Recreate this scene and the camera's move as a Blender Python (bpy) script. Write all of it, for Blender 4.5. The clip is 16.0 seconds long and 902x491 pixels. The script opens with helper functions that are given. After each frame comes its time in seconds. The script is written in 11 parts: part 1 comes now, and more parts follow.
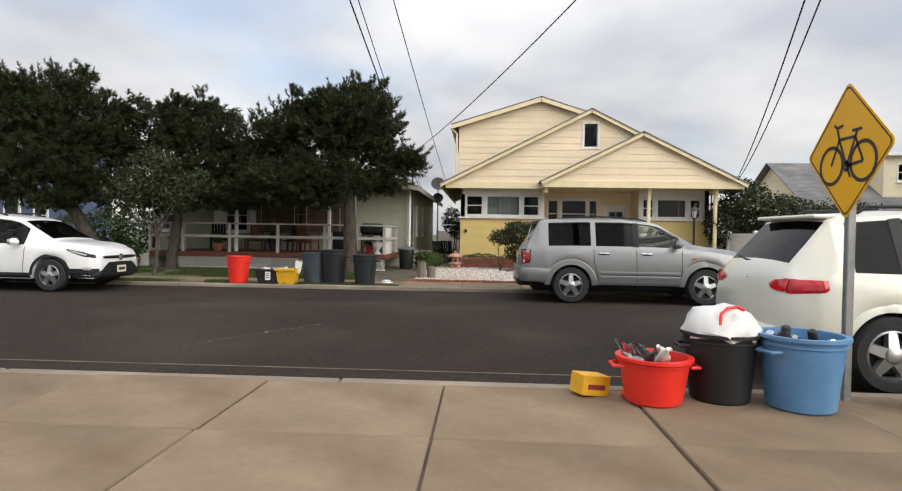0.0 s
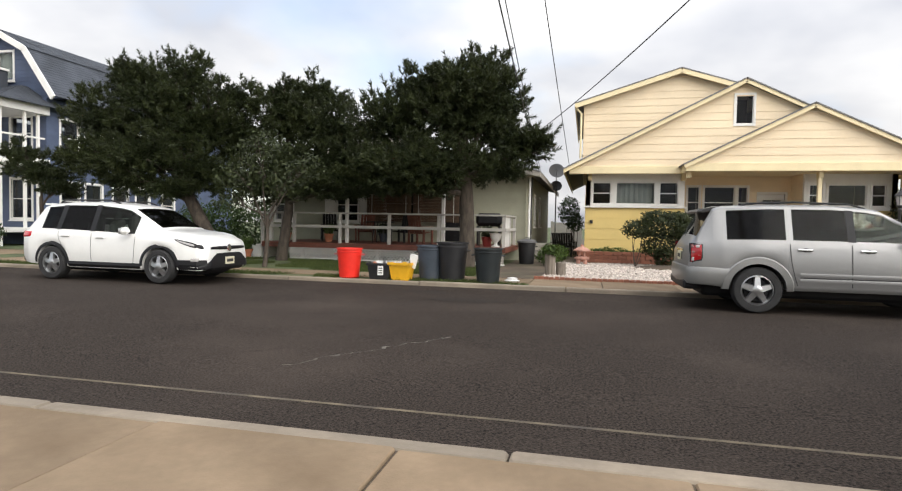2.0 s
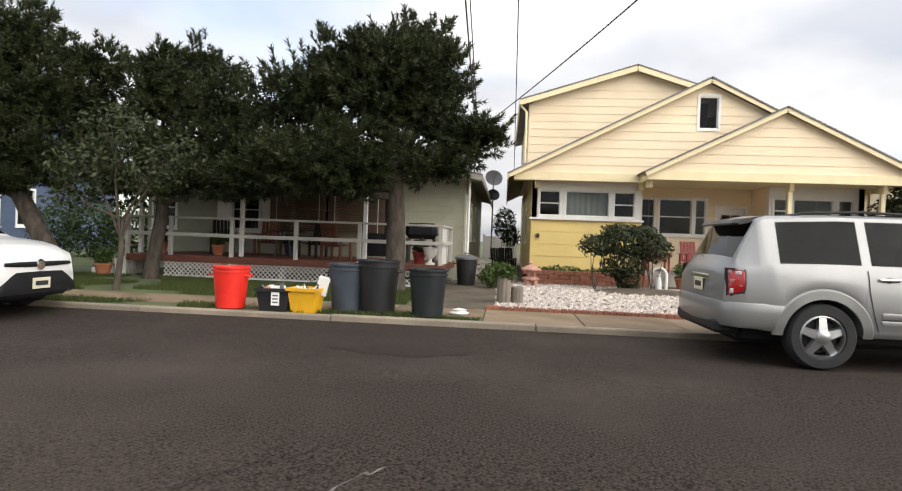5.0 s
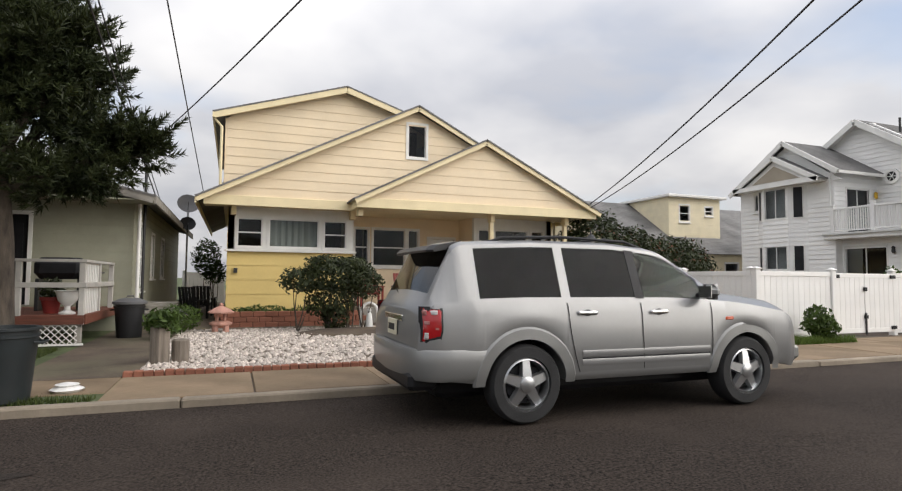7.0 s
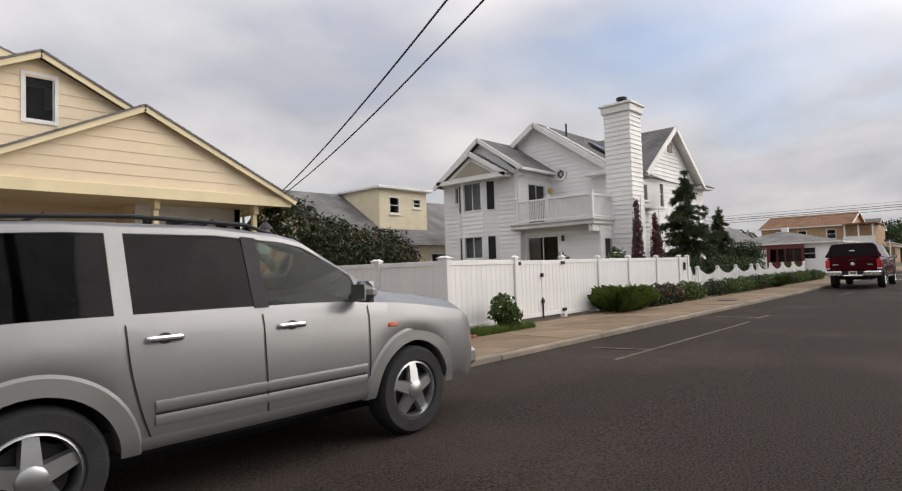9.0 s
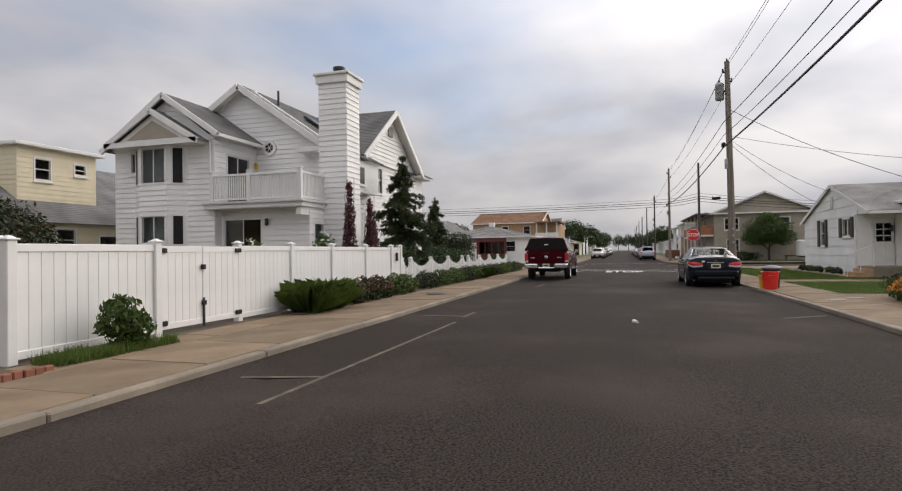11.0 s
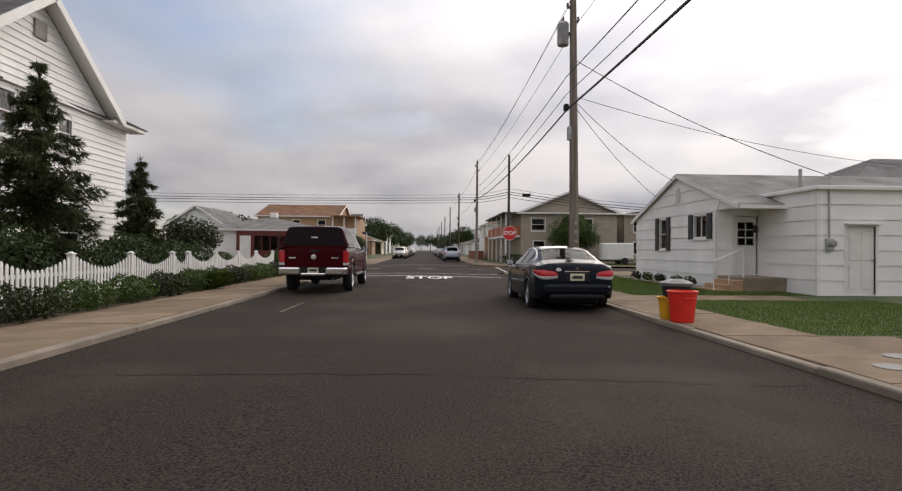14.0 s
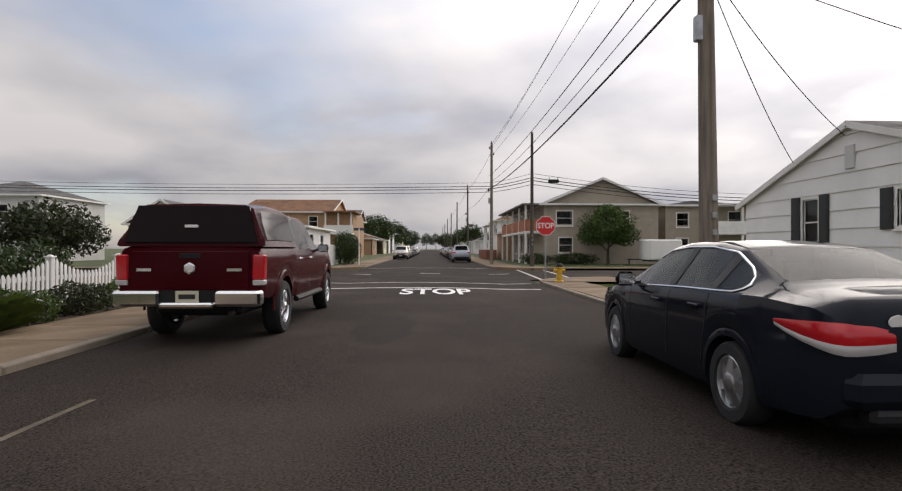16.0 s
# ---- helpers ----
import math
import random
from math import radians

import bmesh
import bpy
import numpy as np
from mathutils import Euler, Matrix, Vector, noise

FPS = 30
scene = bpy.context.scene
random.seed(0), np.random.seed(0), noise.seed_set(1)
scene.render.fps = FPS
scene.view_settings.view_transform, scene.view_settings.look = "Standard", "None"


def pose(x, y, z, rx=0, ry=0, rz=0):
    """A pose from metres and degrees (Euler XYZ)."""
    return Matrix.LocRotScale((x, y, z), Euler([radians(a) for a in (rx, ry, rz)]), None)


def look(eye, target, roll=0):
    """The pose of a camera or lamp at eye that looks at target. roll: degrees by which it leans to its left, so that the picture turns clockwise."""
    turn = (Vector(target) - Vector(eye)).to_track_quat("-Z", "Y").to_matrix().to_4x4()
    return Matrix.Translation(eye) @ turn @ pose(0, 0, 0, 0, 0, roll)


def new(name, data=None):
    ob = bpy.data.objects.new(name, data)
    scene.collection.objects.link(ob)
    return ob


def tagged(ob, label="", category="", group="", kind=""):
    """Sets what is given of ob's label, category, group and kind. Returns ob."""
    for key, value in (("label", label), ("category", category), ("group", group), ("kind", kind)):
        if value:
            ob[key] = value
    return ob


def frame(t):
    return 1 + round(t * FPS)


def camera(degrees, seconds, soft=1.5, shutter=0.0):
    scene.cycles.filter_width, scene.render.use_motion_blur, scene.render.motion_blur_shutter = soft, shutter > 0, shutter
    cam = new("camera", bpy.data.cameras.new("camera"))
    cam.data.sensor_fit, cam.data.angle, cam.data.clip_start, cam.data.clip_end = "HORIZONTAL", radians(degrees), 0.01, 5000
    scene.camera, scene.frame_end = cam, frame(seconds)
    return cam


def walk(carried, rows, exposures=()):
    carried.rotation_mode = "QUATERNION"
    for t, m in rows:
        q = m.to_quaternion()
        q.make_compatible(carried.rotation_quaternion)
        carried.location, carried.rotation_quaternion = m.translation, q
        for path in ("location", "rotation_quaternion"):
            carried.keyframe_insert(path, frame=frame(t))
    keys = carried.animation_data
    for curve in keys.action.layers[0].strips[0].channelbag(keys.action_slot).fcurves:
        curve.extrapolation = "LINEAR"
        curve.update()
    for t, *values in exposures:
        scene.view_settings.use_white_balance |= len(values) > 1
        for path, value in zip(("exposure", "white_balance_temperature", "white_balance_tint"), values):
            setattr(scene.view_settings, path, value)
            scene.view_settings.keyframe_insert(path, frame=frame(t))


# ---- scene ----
# ---- camera and walk ----
cam = camera(76.0, 16.0, 1.2)
ROWS = [
    (0.0, 0.237, 0.302, 1.341, 88.85, -0.91, 3.07),
    (0.5, 0.064, 0.825, 1.326, 88.74, -1.10, 5.36),
    (1.0, -0.116, 1.269, 1.316, 88.62, -1.03, 8.07),
    (1.5, -0.342, 1.725, 1.309, 88.24, -1.16, 10.78),
    (2.0, -0.599, 2.186, 1.290, 87.89, -1.10, 13.20),
    (2.5, -0.875, 2.704, 1.280, 87.75, -1.34, 15.32),
    (3.0, -1.151, 3.249, 1.266, 87.66, -1.51, 16.46),
    (5.5, -1.467, 5.957, 1.274, 90.23, -2.08, -0.57),
    (6.0, -1.256, 6.407, 1.287, 91.44, -1.88, -7.29),
    (6.5, -0.919, 6.905, 1.296, 92.53, -1.47, -13.93),
    (7.0, -0.519, 7.374, 1.312, 93.28, -0.45, -20.77),
    (7.5, -0.090, 7.813, 1.332, 93.06, -0.07, -27.96),
    (8.0, 0.356, 8.172, 1.348, 92.88, 0.79, -34.72),
    (8.5, 0.812, 8.390, 1.364, 92.60, 1.38, -41.15),
    (9.0, 1.347, 8.562, 1.346, 92.38, 1.81, -47.26),
    (9.5, 1.912, 8.775, 1.359, 91.96, 1.96, -54.34),
    (10.0, 2.603, 8.949, 1.370, 91.23, 1.88, -61.04),
    (12.5, 8.744, 9.657, 1.298, 90.82, -0.93, -87.50),
    (13.0, 10.451, 9.624, 1.291, 90.71, -1.06, -90.33),
    (13.5, 12.361, 9.577, 1.275, 90.76, -0.77, -92.02),
    (14.0, 14.371, 9.495, 1.285, 90.41, -0.50, -92.56),
    (14.5, 16.506, 9.477, 1.297, 90.64, -0.41, -92.55),
    (15.0, 18.746, 9.461, 1.289, 90.70, -0.21, -92.37),
    (15.5, 21.071, 9.466, 1.317, 90.19, -0.23, -92.09),
    (16.0, 23.340, 9.447, 1.313, 90.28, -0.12, -92.03),
]
walk(cam, [(t, pose(x, y, z, rx, ry, rz)) for t, x, y, z, rx, ry, rz in ROWS],
     [(0.0, 0.50, 6350, 10), (2.0, 0.78, 6400, 10), (3.0, 0.86, 6400, 10), (6.0, 0.84, 6450, 10), (7.0, 0.46, 6400, 11), (9.0, 0.24, 6450, 13), (10.5, 0.14, 6450, 13), (12.5, 0.05, 6550, 15), (14.0, 0.02, 6550, 15), (16.0, 0.06, 6550, 15)])

# ---- world and sun ----
SUN_EL, SUN_AZ = 29.0, -37.0          # degrees; azimuth from +x towards +y
world = bpy.data.worlds.new("overcast_sky")
scene.world = world
world.use_nodes = True
wn, wl = world.node_tree.nodes, world.node_tree.links
wn.clear()


def wnode(kind, **vals):
    n = wn.new(kind)
    for k, v in vals.items():
        n.inputs[k].default_value = v
    return n


def wmath(op, a, b=None):
    n = wn.new("ShaderNodeMath")
    n.operation = op
    for i, v in enumerate((a, b)):
        if v is None:
            continue
        if isinstance(v, (int, float)):
            n.inputs[i].default_value = v
        else:
            wl.new(v, n.inputs[i])
    return n.outputs[0]


tc = wn.new("ShaderNodeTexCoord")
sep = wn.new("ShaderNodeSeparateXYZ")
wl.new(tc.outputs["Generated"], sep.inputs[0])
dz = wmath("ADD", wmath("MAXIMUM", sep.outputs[2], 0.0), 0.26)
comb = wn.new("ShaderNodeCombineXYZ")
wl.new(wmath("DIVIDE", sep.outputs[0], dz), comb.inputs[0])
wl.new(wmath("DIVIDE", sep.outputs[1], dz), comb.inputs[1])
cl1 = wnode("ShaderNodeTexNoise", Scale=0.55, Detail=6.0, Roughness=0.5, Distortion=0.2)
cl2 = wnode("ShaderNodeTexNoise", Scale=1.15, Detail=5.0, Roughness=0.46, Distortion=0.1)
wl.new(comb.outputs[0], cl1.inputs["Vector"])
wl.new(comb.outputs[0], cl2.inputs["Vector"])
sky = wn.new("ShaderNodeTexSky")
sky.sky_type, sky.sun_disc = "NISHITA", False
sky.sun_elevation, sky.sun_rotation = radians(SUN_EL), radians(90 - SUN_AZ)
skyb = wnode("ShaderNodeBackground", Strength=0.14)
wl.new(sky.outputs[0], skyb.inputs[0])
ramp = wn.new("ShaderNodeValToRGB")
wl.new(cl2.outputs["Fac"], ramp.inputs[0])
ramp.color_ramp.elements[0].position, ramp.color_ramp.elements[0].color = 0.36, (0.56, 0.575, 0.62, 1)
ramp.color_ramp.elements[1].position, ramp.color_ramp.elements[1].color = 0.62, (0.97, 0.95, 0.925, 1)
# the cloud veil is brighter towards the hidden sun
sdir = Vector((math.cos(radians(SUN_EL)) * math.cos(radians(SUN_AZ)), math.cos(radians(SUN_EL)) * math.sin(radians(SUN_AZ)), math.sin(radians(SUN_EL))))
dot = wn.new("ShaderNodeVectorMath")
dot.operation = "DOT_PRODUCT"
wl.new(tc.outputs["Generated"], dot.inputs[0])
dot.inputs[1].default_value = sdir
glow = wmath("POWER", wmath("MAXIMUM", dot.outputs["Value"], 0.0), 6.0)
cloudb = wn.new("ShaderNodeBackground")
wl.new(ramp.outputs[0], cloudb.inputs[0])
# an overcast sky is brighter overhead than at the horizon
lift = wmath("ADD", wmath("MULTIPLY", wmath("MAXIMUM", sep.outputs[2], 0.0), 0.98), 0.52)
wl.new(wmath("MULTIPLY", wmath("ADD", wmath("MULTIPLY", glow, 0.75), 0.95), lift), cloudb.inputs[1])
cover = wn.new("ShaderNodeValToRGB")
wl.new(cl1.outputs["Fac"], cover.inputs[0])
cover.color_ramp.elements[0].position, cover.color_ramp.elements[1].position = 0.31, 0.49
mixw = wn.new("ShaderNodeMixShader")
wl.new(cover.outputs[0], mixw.inputs[0])
wl.new(skyb.outputs[0], mixw.inputs[1])
wl.new(cloudb.outputs[0], mixw.inputs[2])
wo = wn.new("ShaderNodeOutputWorld")
wl.new(mixw.outputs[0], wo.inputs[0])

sun_data = bpy.data.lights.new("sun", "SUN")
sun_data.energy, sun_data.angle, sun_data.color = 1.5, radians(60), (1.0, 0.93, 0.82)
sun = new("sun", sun_data)
sun.matrix_world = look(sdir * 100, (0, 0, 0))


# ---- materials ----
def mat(name, color, rough=0.6, metal=0.0, var=0.12, scale=2.0, bump=0.0, bscale=60.0, dirt=None, dirt_amt=0.35, dirt_scale=0.6,
        rand=0.0, coat=0.0, spec=0.5, stretch=None, island=0.0, tint=None):
    """A paint or natural surface: a base colour that drifts at two scales, patches of dirt, fine relief."""
    m = bpy.data.materials.new(name)
    m.use_nodes = True
    n, l = m.node_tree.nodes, m.node_tree.links
    p = n["Principled BSDF"]
    p.inputs["Roughness"].default_value, p.inputs["Metallic"].default_value = rough, metal
    p.inputs["Specular IOR Level"].default_value = spec
    p.inputs["Coat Weight"].default_value = coat
    p.inputs["Coat Roughness"].default_value = 0.06
    co = n.new("ShaderNodeTexCoord")
    src = co.outputs["Object"]
    if stretch:
        mp = n.new("ShaderNodeMapping")
        l.new(src, mp.inputs[0])
        mp.inputs["Scale"].default_value = stretch
        src = mp.outputs[0]

    def tex(s, d=4.0):
        t = n.new("ShaderNodeTexNoise")
        t.inputs["Scale"].default_value, t.inputs["Detail"].default_value = s, d
        l.new(src, t.inputs["Vector"])
        return t.outputs["Fac"]

    def mix(kind, fac, a, b):
        x = n.new("ShaderNodeMix")
        x.data_type, x.blend_type = "RGBA", kind
        for sock, v in ((x.inputs[0], fac), (x.inputs[6], a), (x.inputs[7], b)):
            if isinstance(v, (int, float)):
                sock.default_value = v
            elif isinstance(v, tuple):
                sock.default_value = (*v, 1)
            else:
                l.new(v, sock)
        return x.outputs[2]

    def remap(v, lo, hi, a=0.3, b=0.7):
        r = n.new("ShaderNodeMapRange")
        l.new(v, r.inputs[0])
        for i, q in enumerate((a, b, lo, hi)):
            r.inputs[i + 1].default_value = q
        return r.outputs[0]

    dark = tuple(c * (1 - var * 1.6) for c in color)
    light = tuple(min(1, c * (1 + var)) for c in (tint or color))
    col = mix("MIX", remap(tex(scale), 0, 1), dark, light)
    col = mix("MULTIPLY", 0.6, col, mix("MIX", remap(tex(scale * 14, 2), 0, 1), (1 - var, 1 - var, 1 - var), (1, 1, 1)))
    if dirt:
        col = mix("MIX", remap(tex(dirt_scale, 6), 0, dirt_amt, 0.48, 0.72), col, dirt)
    if rand or island:
        if island:
            r = n.new("ShaderNodeNewGeometry").outputs["Random Per Island"]
        else:
            r = n.new("ShaderNodeObjectInfo").outputs["Random"]
        a = rand or island
        col = mix("MULTIPLY", 1.0, col, mix("MIX", r, (1 - a, 1 - a, 1 - a), (1, 1, 1)))
    l.new(col, p.inputs["Base Color"])
    if bump:
        b = n.new("ShaderNodeBump")
        b.inputs["Strength"].default_value, b.inputs["Distance"].default_value = bump, 0.01
        l.new(tex(bscale, 3), b.inputs["Height"])
        l.new(b.outputs[0], p.inputs["Normal"])
    return m


def glass(name, color, rough=0.02, trans=1.0, ior=1.28):
    m = bpy.data.materials.new(name)
    m.use_nodes = True
    p = m.node_tree.nodes["Principled BSDF"]
    p.inputs["Base Color"].default_value = (*color, 1)
    p.inputs["Transmission Weight"].default_value = trans
    p.inputs["Roughness"].default_value, p.inputs["IOR"].default_value = rough, ior
    return m


def leafy(name, color, var=0.35, trans=0.25):
    m = bpy.data.materials.new(name)
    m.use_nodes = True
    n, l = m.node_tree.nodes, m.node_tree.links
    p = n["Principled BSDF"]
    p.inputs["Roughness"].default_value = 0.55
    p.inputs["Specular IOR Level"].default_value = 0.3
    g = n.new("ShaderNodeNewGeometry")
    t = n.new("ShaderNodeTexNoise")
    t.inputs["Scale"].default_value = 1.3
    co = n.new("ShaderNodeTexCoord")
    l.new(co.outputs["Object"], t.inputs["Vector"])
    ad = n.new("ShaderNodeMath")
    ad.operation = "ADD"
    l.new(g.outputs["Random Per Island"], ad.inputs[0])
    l.new(t.outputs["Fac"], ad.inputs[1])
    r = n.new("ShaderNodeMapRange")
    l.new(ad.outputs[0], r.inputs[0])
    r.inputs[1].default_value, r.inputs[2].default_value = 0.4, 1.6
    x = n.new("ShaderNodeMix")
    x.data_type = "RGBA"
    l.new(r.outputs[0], x.inputs[0])
    x.inputs[6].default_value = (*[c * (1 - var) for c in color], 1)
    x.inputs[7].default_value = (color[0] * (1 + var * 1.3), color[1] * (1 + var), color[2] * (1 + var * 0.6), 1)
    l.new(x.outputs[2], p.inputs["Base Color"])
    if trans:
        tr = n.new("ShaderNodeBsdfTranslucent")
        l.new(x.outputs[2], tr.inputs[0])
        mx = n.new("ShaderNodeMixShader")
        mx.inputs[0].default_value = trans
        l.new(p.outputs[0], mx.inputs[1])
        l.new(tr.outputs[0], mx.inputs[2])
        l.new(mx.outputs[0], n["Material Output"].inputs[0])
    return m


ASPHALT = mat("asphalt", (0.050, 0.039, 0.032), 0.95, var=0.75, scale=55.0, bump=0.45, bscale=230, dirt=(0.072, 0.057, 0.047), dirt_amt=0.6, dirt_scale=0.35, spec=0.14)
TAR = mat("fresh_tar_patch", (0.033, 0.027, 0.023), 0.92, var=0.3, scale=30, bump=0.5, bscale=80, spec=0.15)
CONC = mat("concrete_slab", (0.28, 0.208, 0.138), 0.92, spec=0.2, var=0.15, scale=1.2, bump=0.3, bscale=70, dirt=(0.15, 0.104, 0.064), dirt_amt=0.75, dirt_scale=0.9, rand=0.25)
KERB = mat("kerb_concrete", (0.30, 0.25, 0.19), 0.9, var=0.2, scale=1.5, bump=0.4, bscale=60, dirt=(0.16, 0.14, 0.11), dirt_amt=0.6, rand=0.15)
EARTH = mat("bare_earth", (0.12, 0.088, 0.062), 0.95, var=0.3, scale=1.2, bump=0.6, bscale=30, dirt=(0.07, 0.08, 0.04), dirt_amt=0.6)
TURF = mat("turf", (0.075, 0.10, 0.035), 0.95, var=0.3, scale=1.5, bump=0.6, bscale=50, dirt=(0.12, 0.11, 0.05), dirt_amt=0.5)
WHITELINE = mat("worn_white_line", (0.62, 0.60, 0.55), 0.8, var=0.2, scale=4, dirt=(0.12, 0.11, 0.10), dirt_amt=0.85, dirt_scale=3.0)
PALECRACK = mat("sanded_crack", (0.15, 0.135, 0.115), 0.9, var=0.4, scale=8, dirt=(0.045, 0.037, 0.031), dirt_amt=1.0, dirt_scale=4.0)
YELLOWLINE = mat("worn_yellow_line", (0.30, 0.22, 0.10), 0.8, var=0.3, scale=6, dirt=(0.07, 0.062, 0.057), dirt_amt=1.0, dirt_scale=3.0)
FAINTLINE = mat("almost_worn_off_line", (0.15, 0.12, 0.078), 0.85, var=0.3, scale=6, dirt=(0.05, 0.043, 0.039), dirt_amt=1.0, dirt_scale=2.0)
CREAM = mat("cream_siding", (0.86, 0.71, 0.50), 0.62, var=0.05, scale=1.2, bump=0.12, bscale=25, rand=0.06, dirt=(0.62, 0.47, 0.27), dirt_amt=0.25)
YELLOW = mat("yellow_siding", (0.74, 0.56, 0.21), 0.62, var=0.06, scale=1.2, bump=0.12, bscale=25, rand=0.08, dirt=(0.55, 0.40, 0.14), dirt_amt=0.3)
CREAMTRIM = mat("cream_trim", (0.82, 0.70, 0.44), 0.55, var=0.05, dirt=(0.6, 0.5, 0.32), dirt_amt=0.2)
WHITETRIM = mat("white_trim", (0.80, 0.79, 0.76), 0.5, var=0.05, dirt=(0.55, 0.53, 0.48), dirt_amt=0.2)
WHITESID = mat("white_siding", (0.89, 0.88, 0.86), 0.6, var=0.04, scale=1.0, bump=0.1, bscale=25, rand=0.06, dirt=(0.62, 0.61, 0.58), dirt_amt=0.2)
VINYL = mat("white_vinyl", (0.83, 0.82, 0.80), 0.42, var=0.04, dirt=(0.66, 0.64, 0.58), dirt_amt=0.22, rand=0.04)
SAGE = mat("pale_sage_siding", (0.33, 0.33, 0.25), 0.65, var=0.06, rand=0.06, bump=0.1, bscale=25, dirt=(0.30, 0.30, 0.24), dirt_amt=0.3)
BLUESID = mat("blue_grey_siding", (0.075, 0.10, 0.17), 0.6, var=0.1, rand=0.08, bump=0.1, bscale=25)
GREYSID = mat("grey_white_siding", (0.62, 0.62, 0.60), 0.62, var=0.05, rand=0.06, dirt=(0.48, 0.47, 0.44), dirt_amt=0.25)
TANSID = mat("tan_siding", (0.38, 0.33, 0.26), 0.65, var=0.06, rand=0.06)
PALEYEL = mat("pale_yellow_siding", (0.80, 0.71, 0.50), 0.62, var=0.05, rand=0.05)
ROOFGREY = mat("grey_asphalt_shingle", (0.21, 0.205, 0.20), 0.92, var=0.2, scale=1.0, bump=0.6, bscale=70, rand=0.2)
ROOFPALE = mat("pale_grey_shingle", (0.30, 0.29, 0.275), 0.92, var=0.2, scale=1.0, bump=0.6, bscale=70, rand=0.2)
PORCHRED = mat("dark_red_porch_paint", (0.13, 0.022, 0.018), 0.6, var=0.15)
ROOFDARK = mat("dark_asphalt_shingle", (0.07, 0.08, 0.10), 0.92, var=0.2, scale=1.0, bump=0.6, bscale=70, rand=0.2)
ROOFBROWN = mat("brown_shingle", (0.27, 0.14, 0.075), 0.92, var=0.2, scale=1.0, bump=0.5, bscale=60, rand=0.2)
BRICKRED = mat("red_brick", (0.33, 0.13, 0.08), 0.85, var=0.15, bump=0.3, bscale=60, rand=0.3)
BRICKTAN = mat("tan_brick_face", (0.45, 0.28, 0.16), 0.85, var=0.15, scale=4, bump=0.3, bscale=60)
DECKWOOD = mat("red_brown_deck_stain", (0.17, 0.055, 0.032), 0.6, var=0.2, scale=3, bump=0.2, bscale=40, stretch=(1, 8, 8), rand=0.2)
GREYWOOD = mat("weathered_wood", (0.30, 0.28, 0.25), 0.8, var=0.2, scale=3, bump=0.3, bscale=40, rand=0.15)
POLEWOOD = mat("grey_brown_pole_wood", (0.25, 0.21, 0.17), 0.9, var=0.25, scale=3, bump=0.8, bscale=50, stretch=(5, 5, 0.35))
DARKWOOD = mat("dark_pole_wood", (0.10, 0.085, 0.07), 0.9, var=0.25, scale=3, bump=0.6, bscale=50, stretch=(5, 5, 0.35))
BARK = mat("bark", (0.080, 0.064, 0.050), 0.95, var=0.35, scale=5, bump=1.0, bscale=35, stretch=(2, 2, 0.6))
TERRACOTTA = mat("terracotta", (0.42, 0.16, 0.08), 0.8, var=0.15, bump=0.2)
PINKSTONE = mat("pink_painted_stone", (0.50, 0.27, 0.21), 0.85, var=0.15, scale=6, bump=0.4, bscale=60)
WHITESTONE = mat("pale_gravel_stone", (0.68, 0.60, 0.53), 0.85, var=0.2, scale=8, island=0.45)
RUBBER = mat("tyre_rubber", (0.022, 0.022, 0.023), 0.85, var=0.2, scale=6, bump=0.3, bscale=80)
BLACK = mat("black_plastic", (0.016, 0.016, 0.018), 0.5, var=0.15, scale=5, spec=0.25)
BLACKBIN = mat("black_bin_plastic", (0.012, 0.012, 0.014), 0.55, var=0.2, scale=4, dirt=(0.03, 0.03, 0.03), dirt_amt=0.3, dirt_scale=3)
GREENBIN = mat("dark_green_bin_plastic", (0.011, 0.016, 0.018), 0.55, var=0.2, scale=4, dirt=(0.03, 0.03, 0.03), dirt_amt=0.3, dirt_scale=3)
BLUEGREYBIN = mat("blue_grey_bin_plastic", (0.042, 0.055, 0.075), 0.55, var=0.15, scale=4, dirt=(0.09, 0.09, 0.09), dirt_amt=0.3, dirt_scale=3)
BLUEBIN = mat("blue_bin_plastic", (0.10, 0.24, 0.44), 0.45, var=0.1, scale=4, dirt=(0.2, 0.28, 0.38), dirt_amt=0.3, dirt_scale=3)
GREYLID = mat("grey_lid_plastic", (0.12, 0.12, 0.125), 0.5, var=0.1)
REDBIN = mat("red_bin_plastic", (0.78, 0.030, 0.018), 0.4, var=0.08, scale=4)
YELBIN = mat("yellow_bin_plastic", (0.78, 0.42, 0.018), 0.45, var=0.08, scale=4)
CHROME = mat("chrome", (0.75, 0.76, 0.78), 0.15, 1.0, var=0.05)
ALLOY = mat("alloy_wheel", (0.52, 0.53, 0.54), 0.32, 0.9, var=0.08)
GALV = mat("galvanised_steel", (0.42, 0.43, 0.44), 0.45, 0.85, var=0.15, scale=6)
DARKMETAL = mat("dark_metal", (0.05, 0.05, 0.052), 0.45, 0.6, var=0.15)
INTERIOR = mat("car_interior_cloth", (0.045, 0.044, 0.043), 0.9, var=0.2)
WINDOWGLASS = glass("window_glass", (0.40, 0.43, 0.44))
CARGLASS = glass("car_glass", (0.42, 0.50, 0.45), 0.0, 1.0, 1.2)
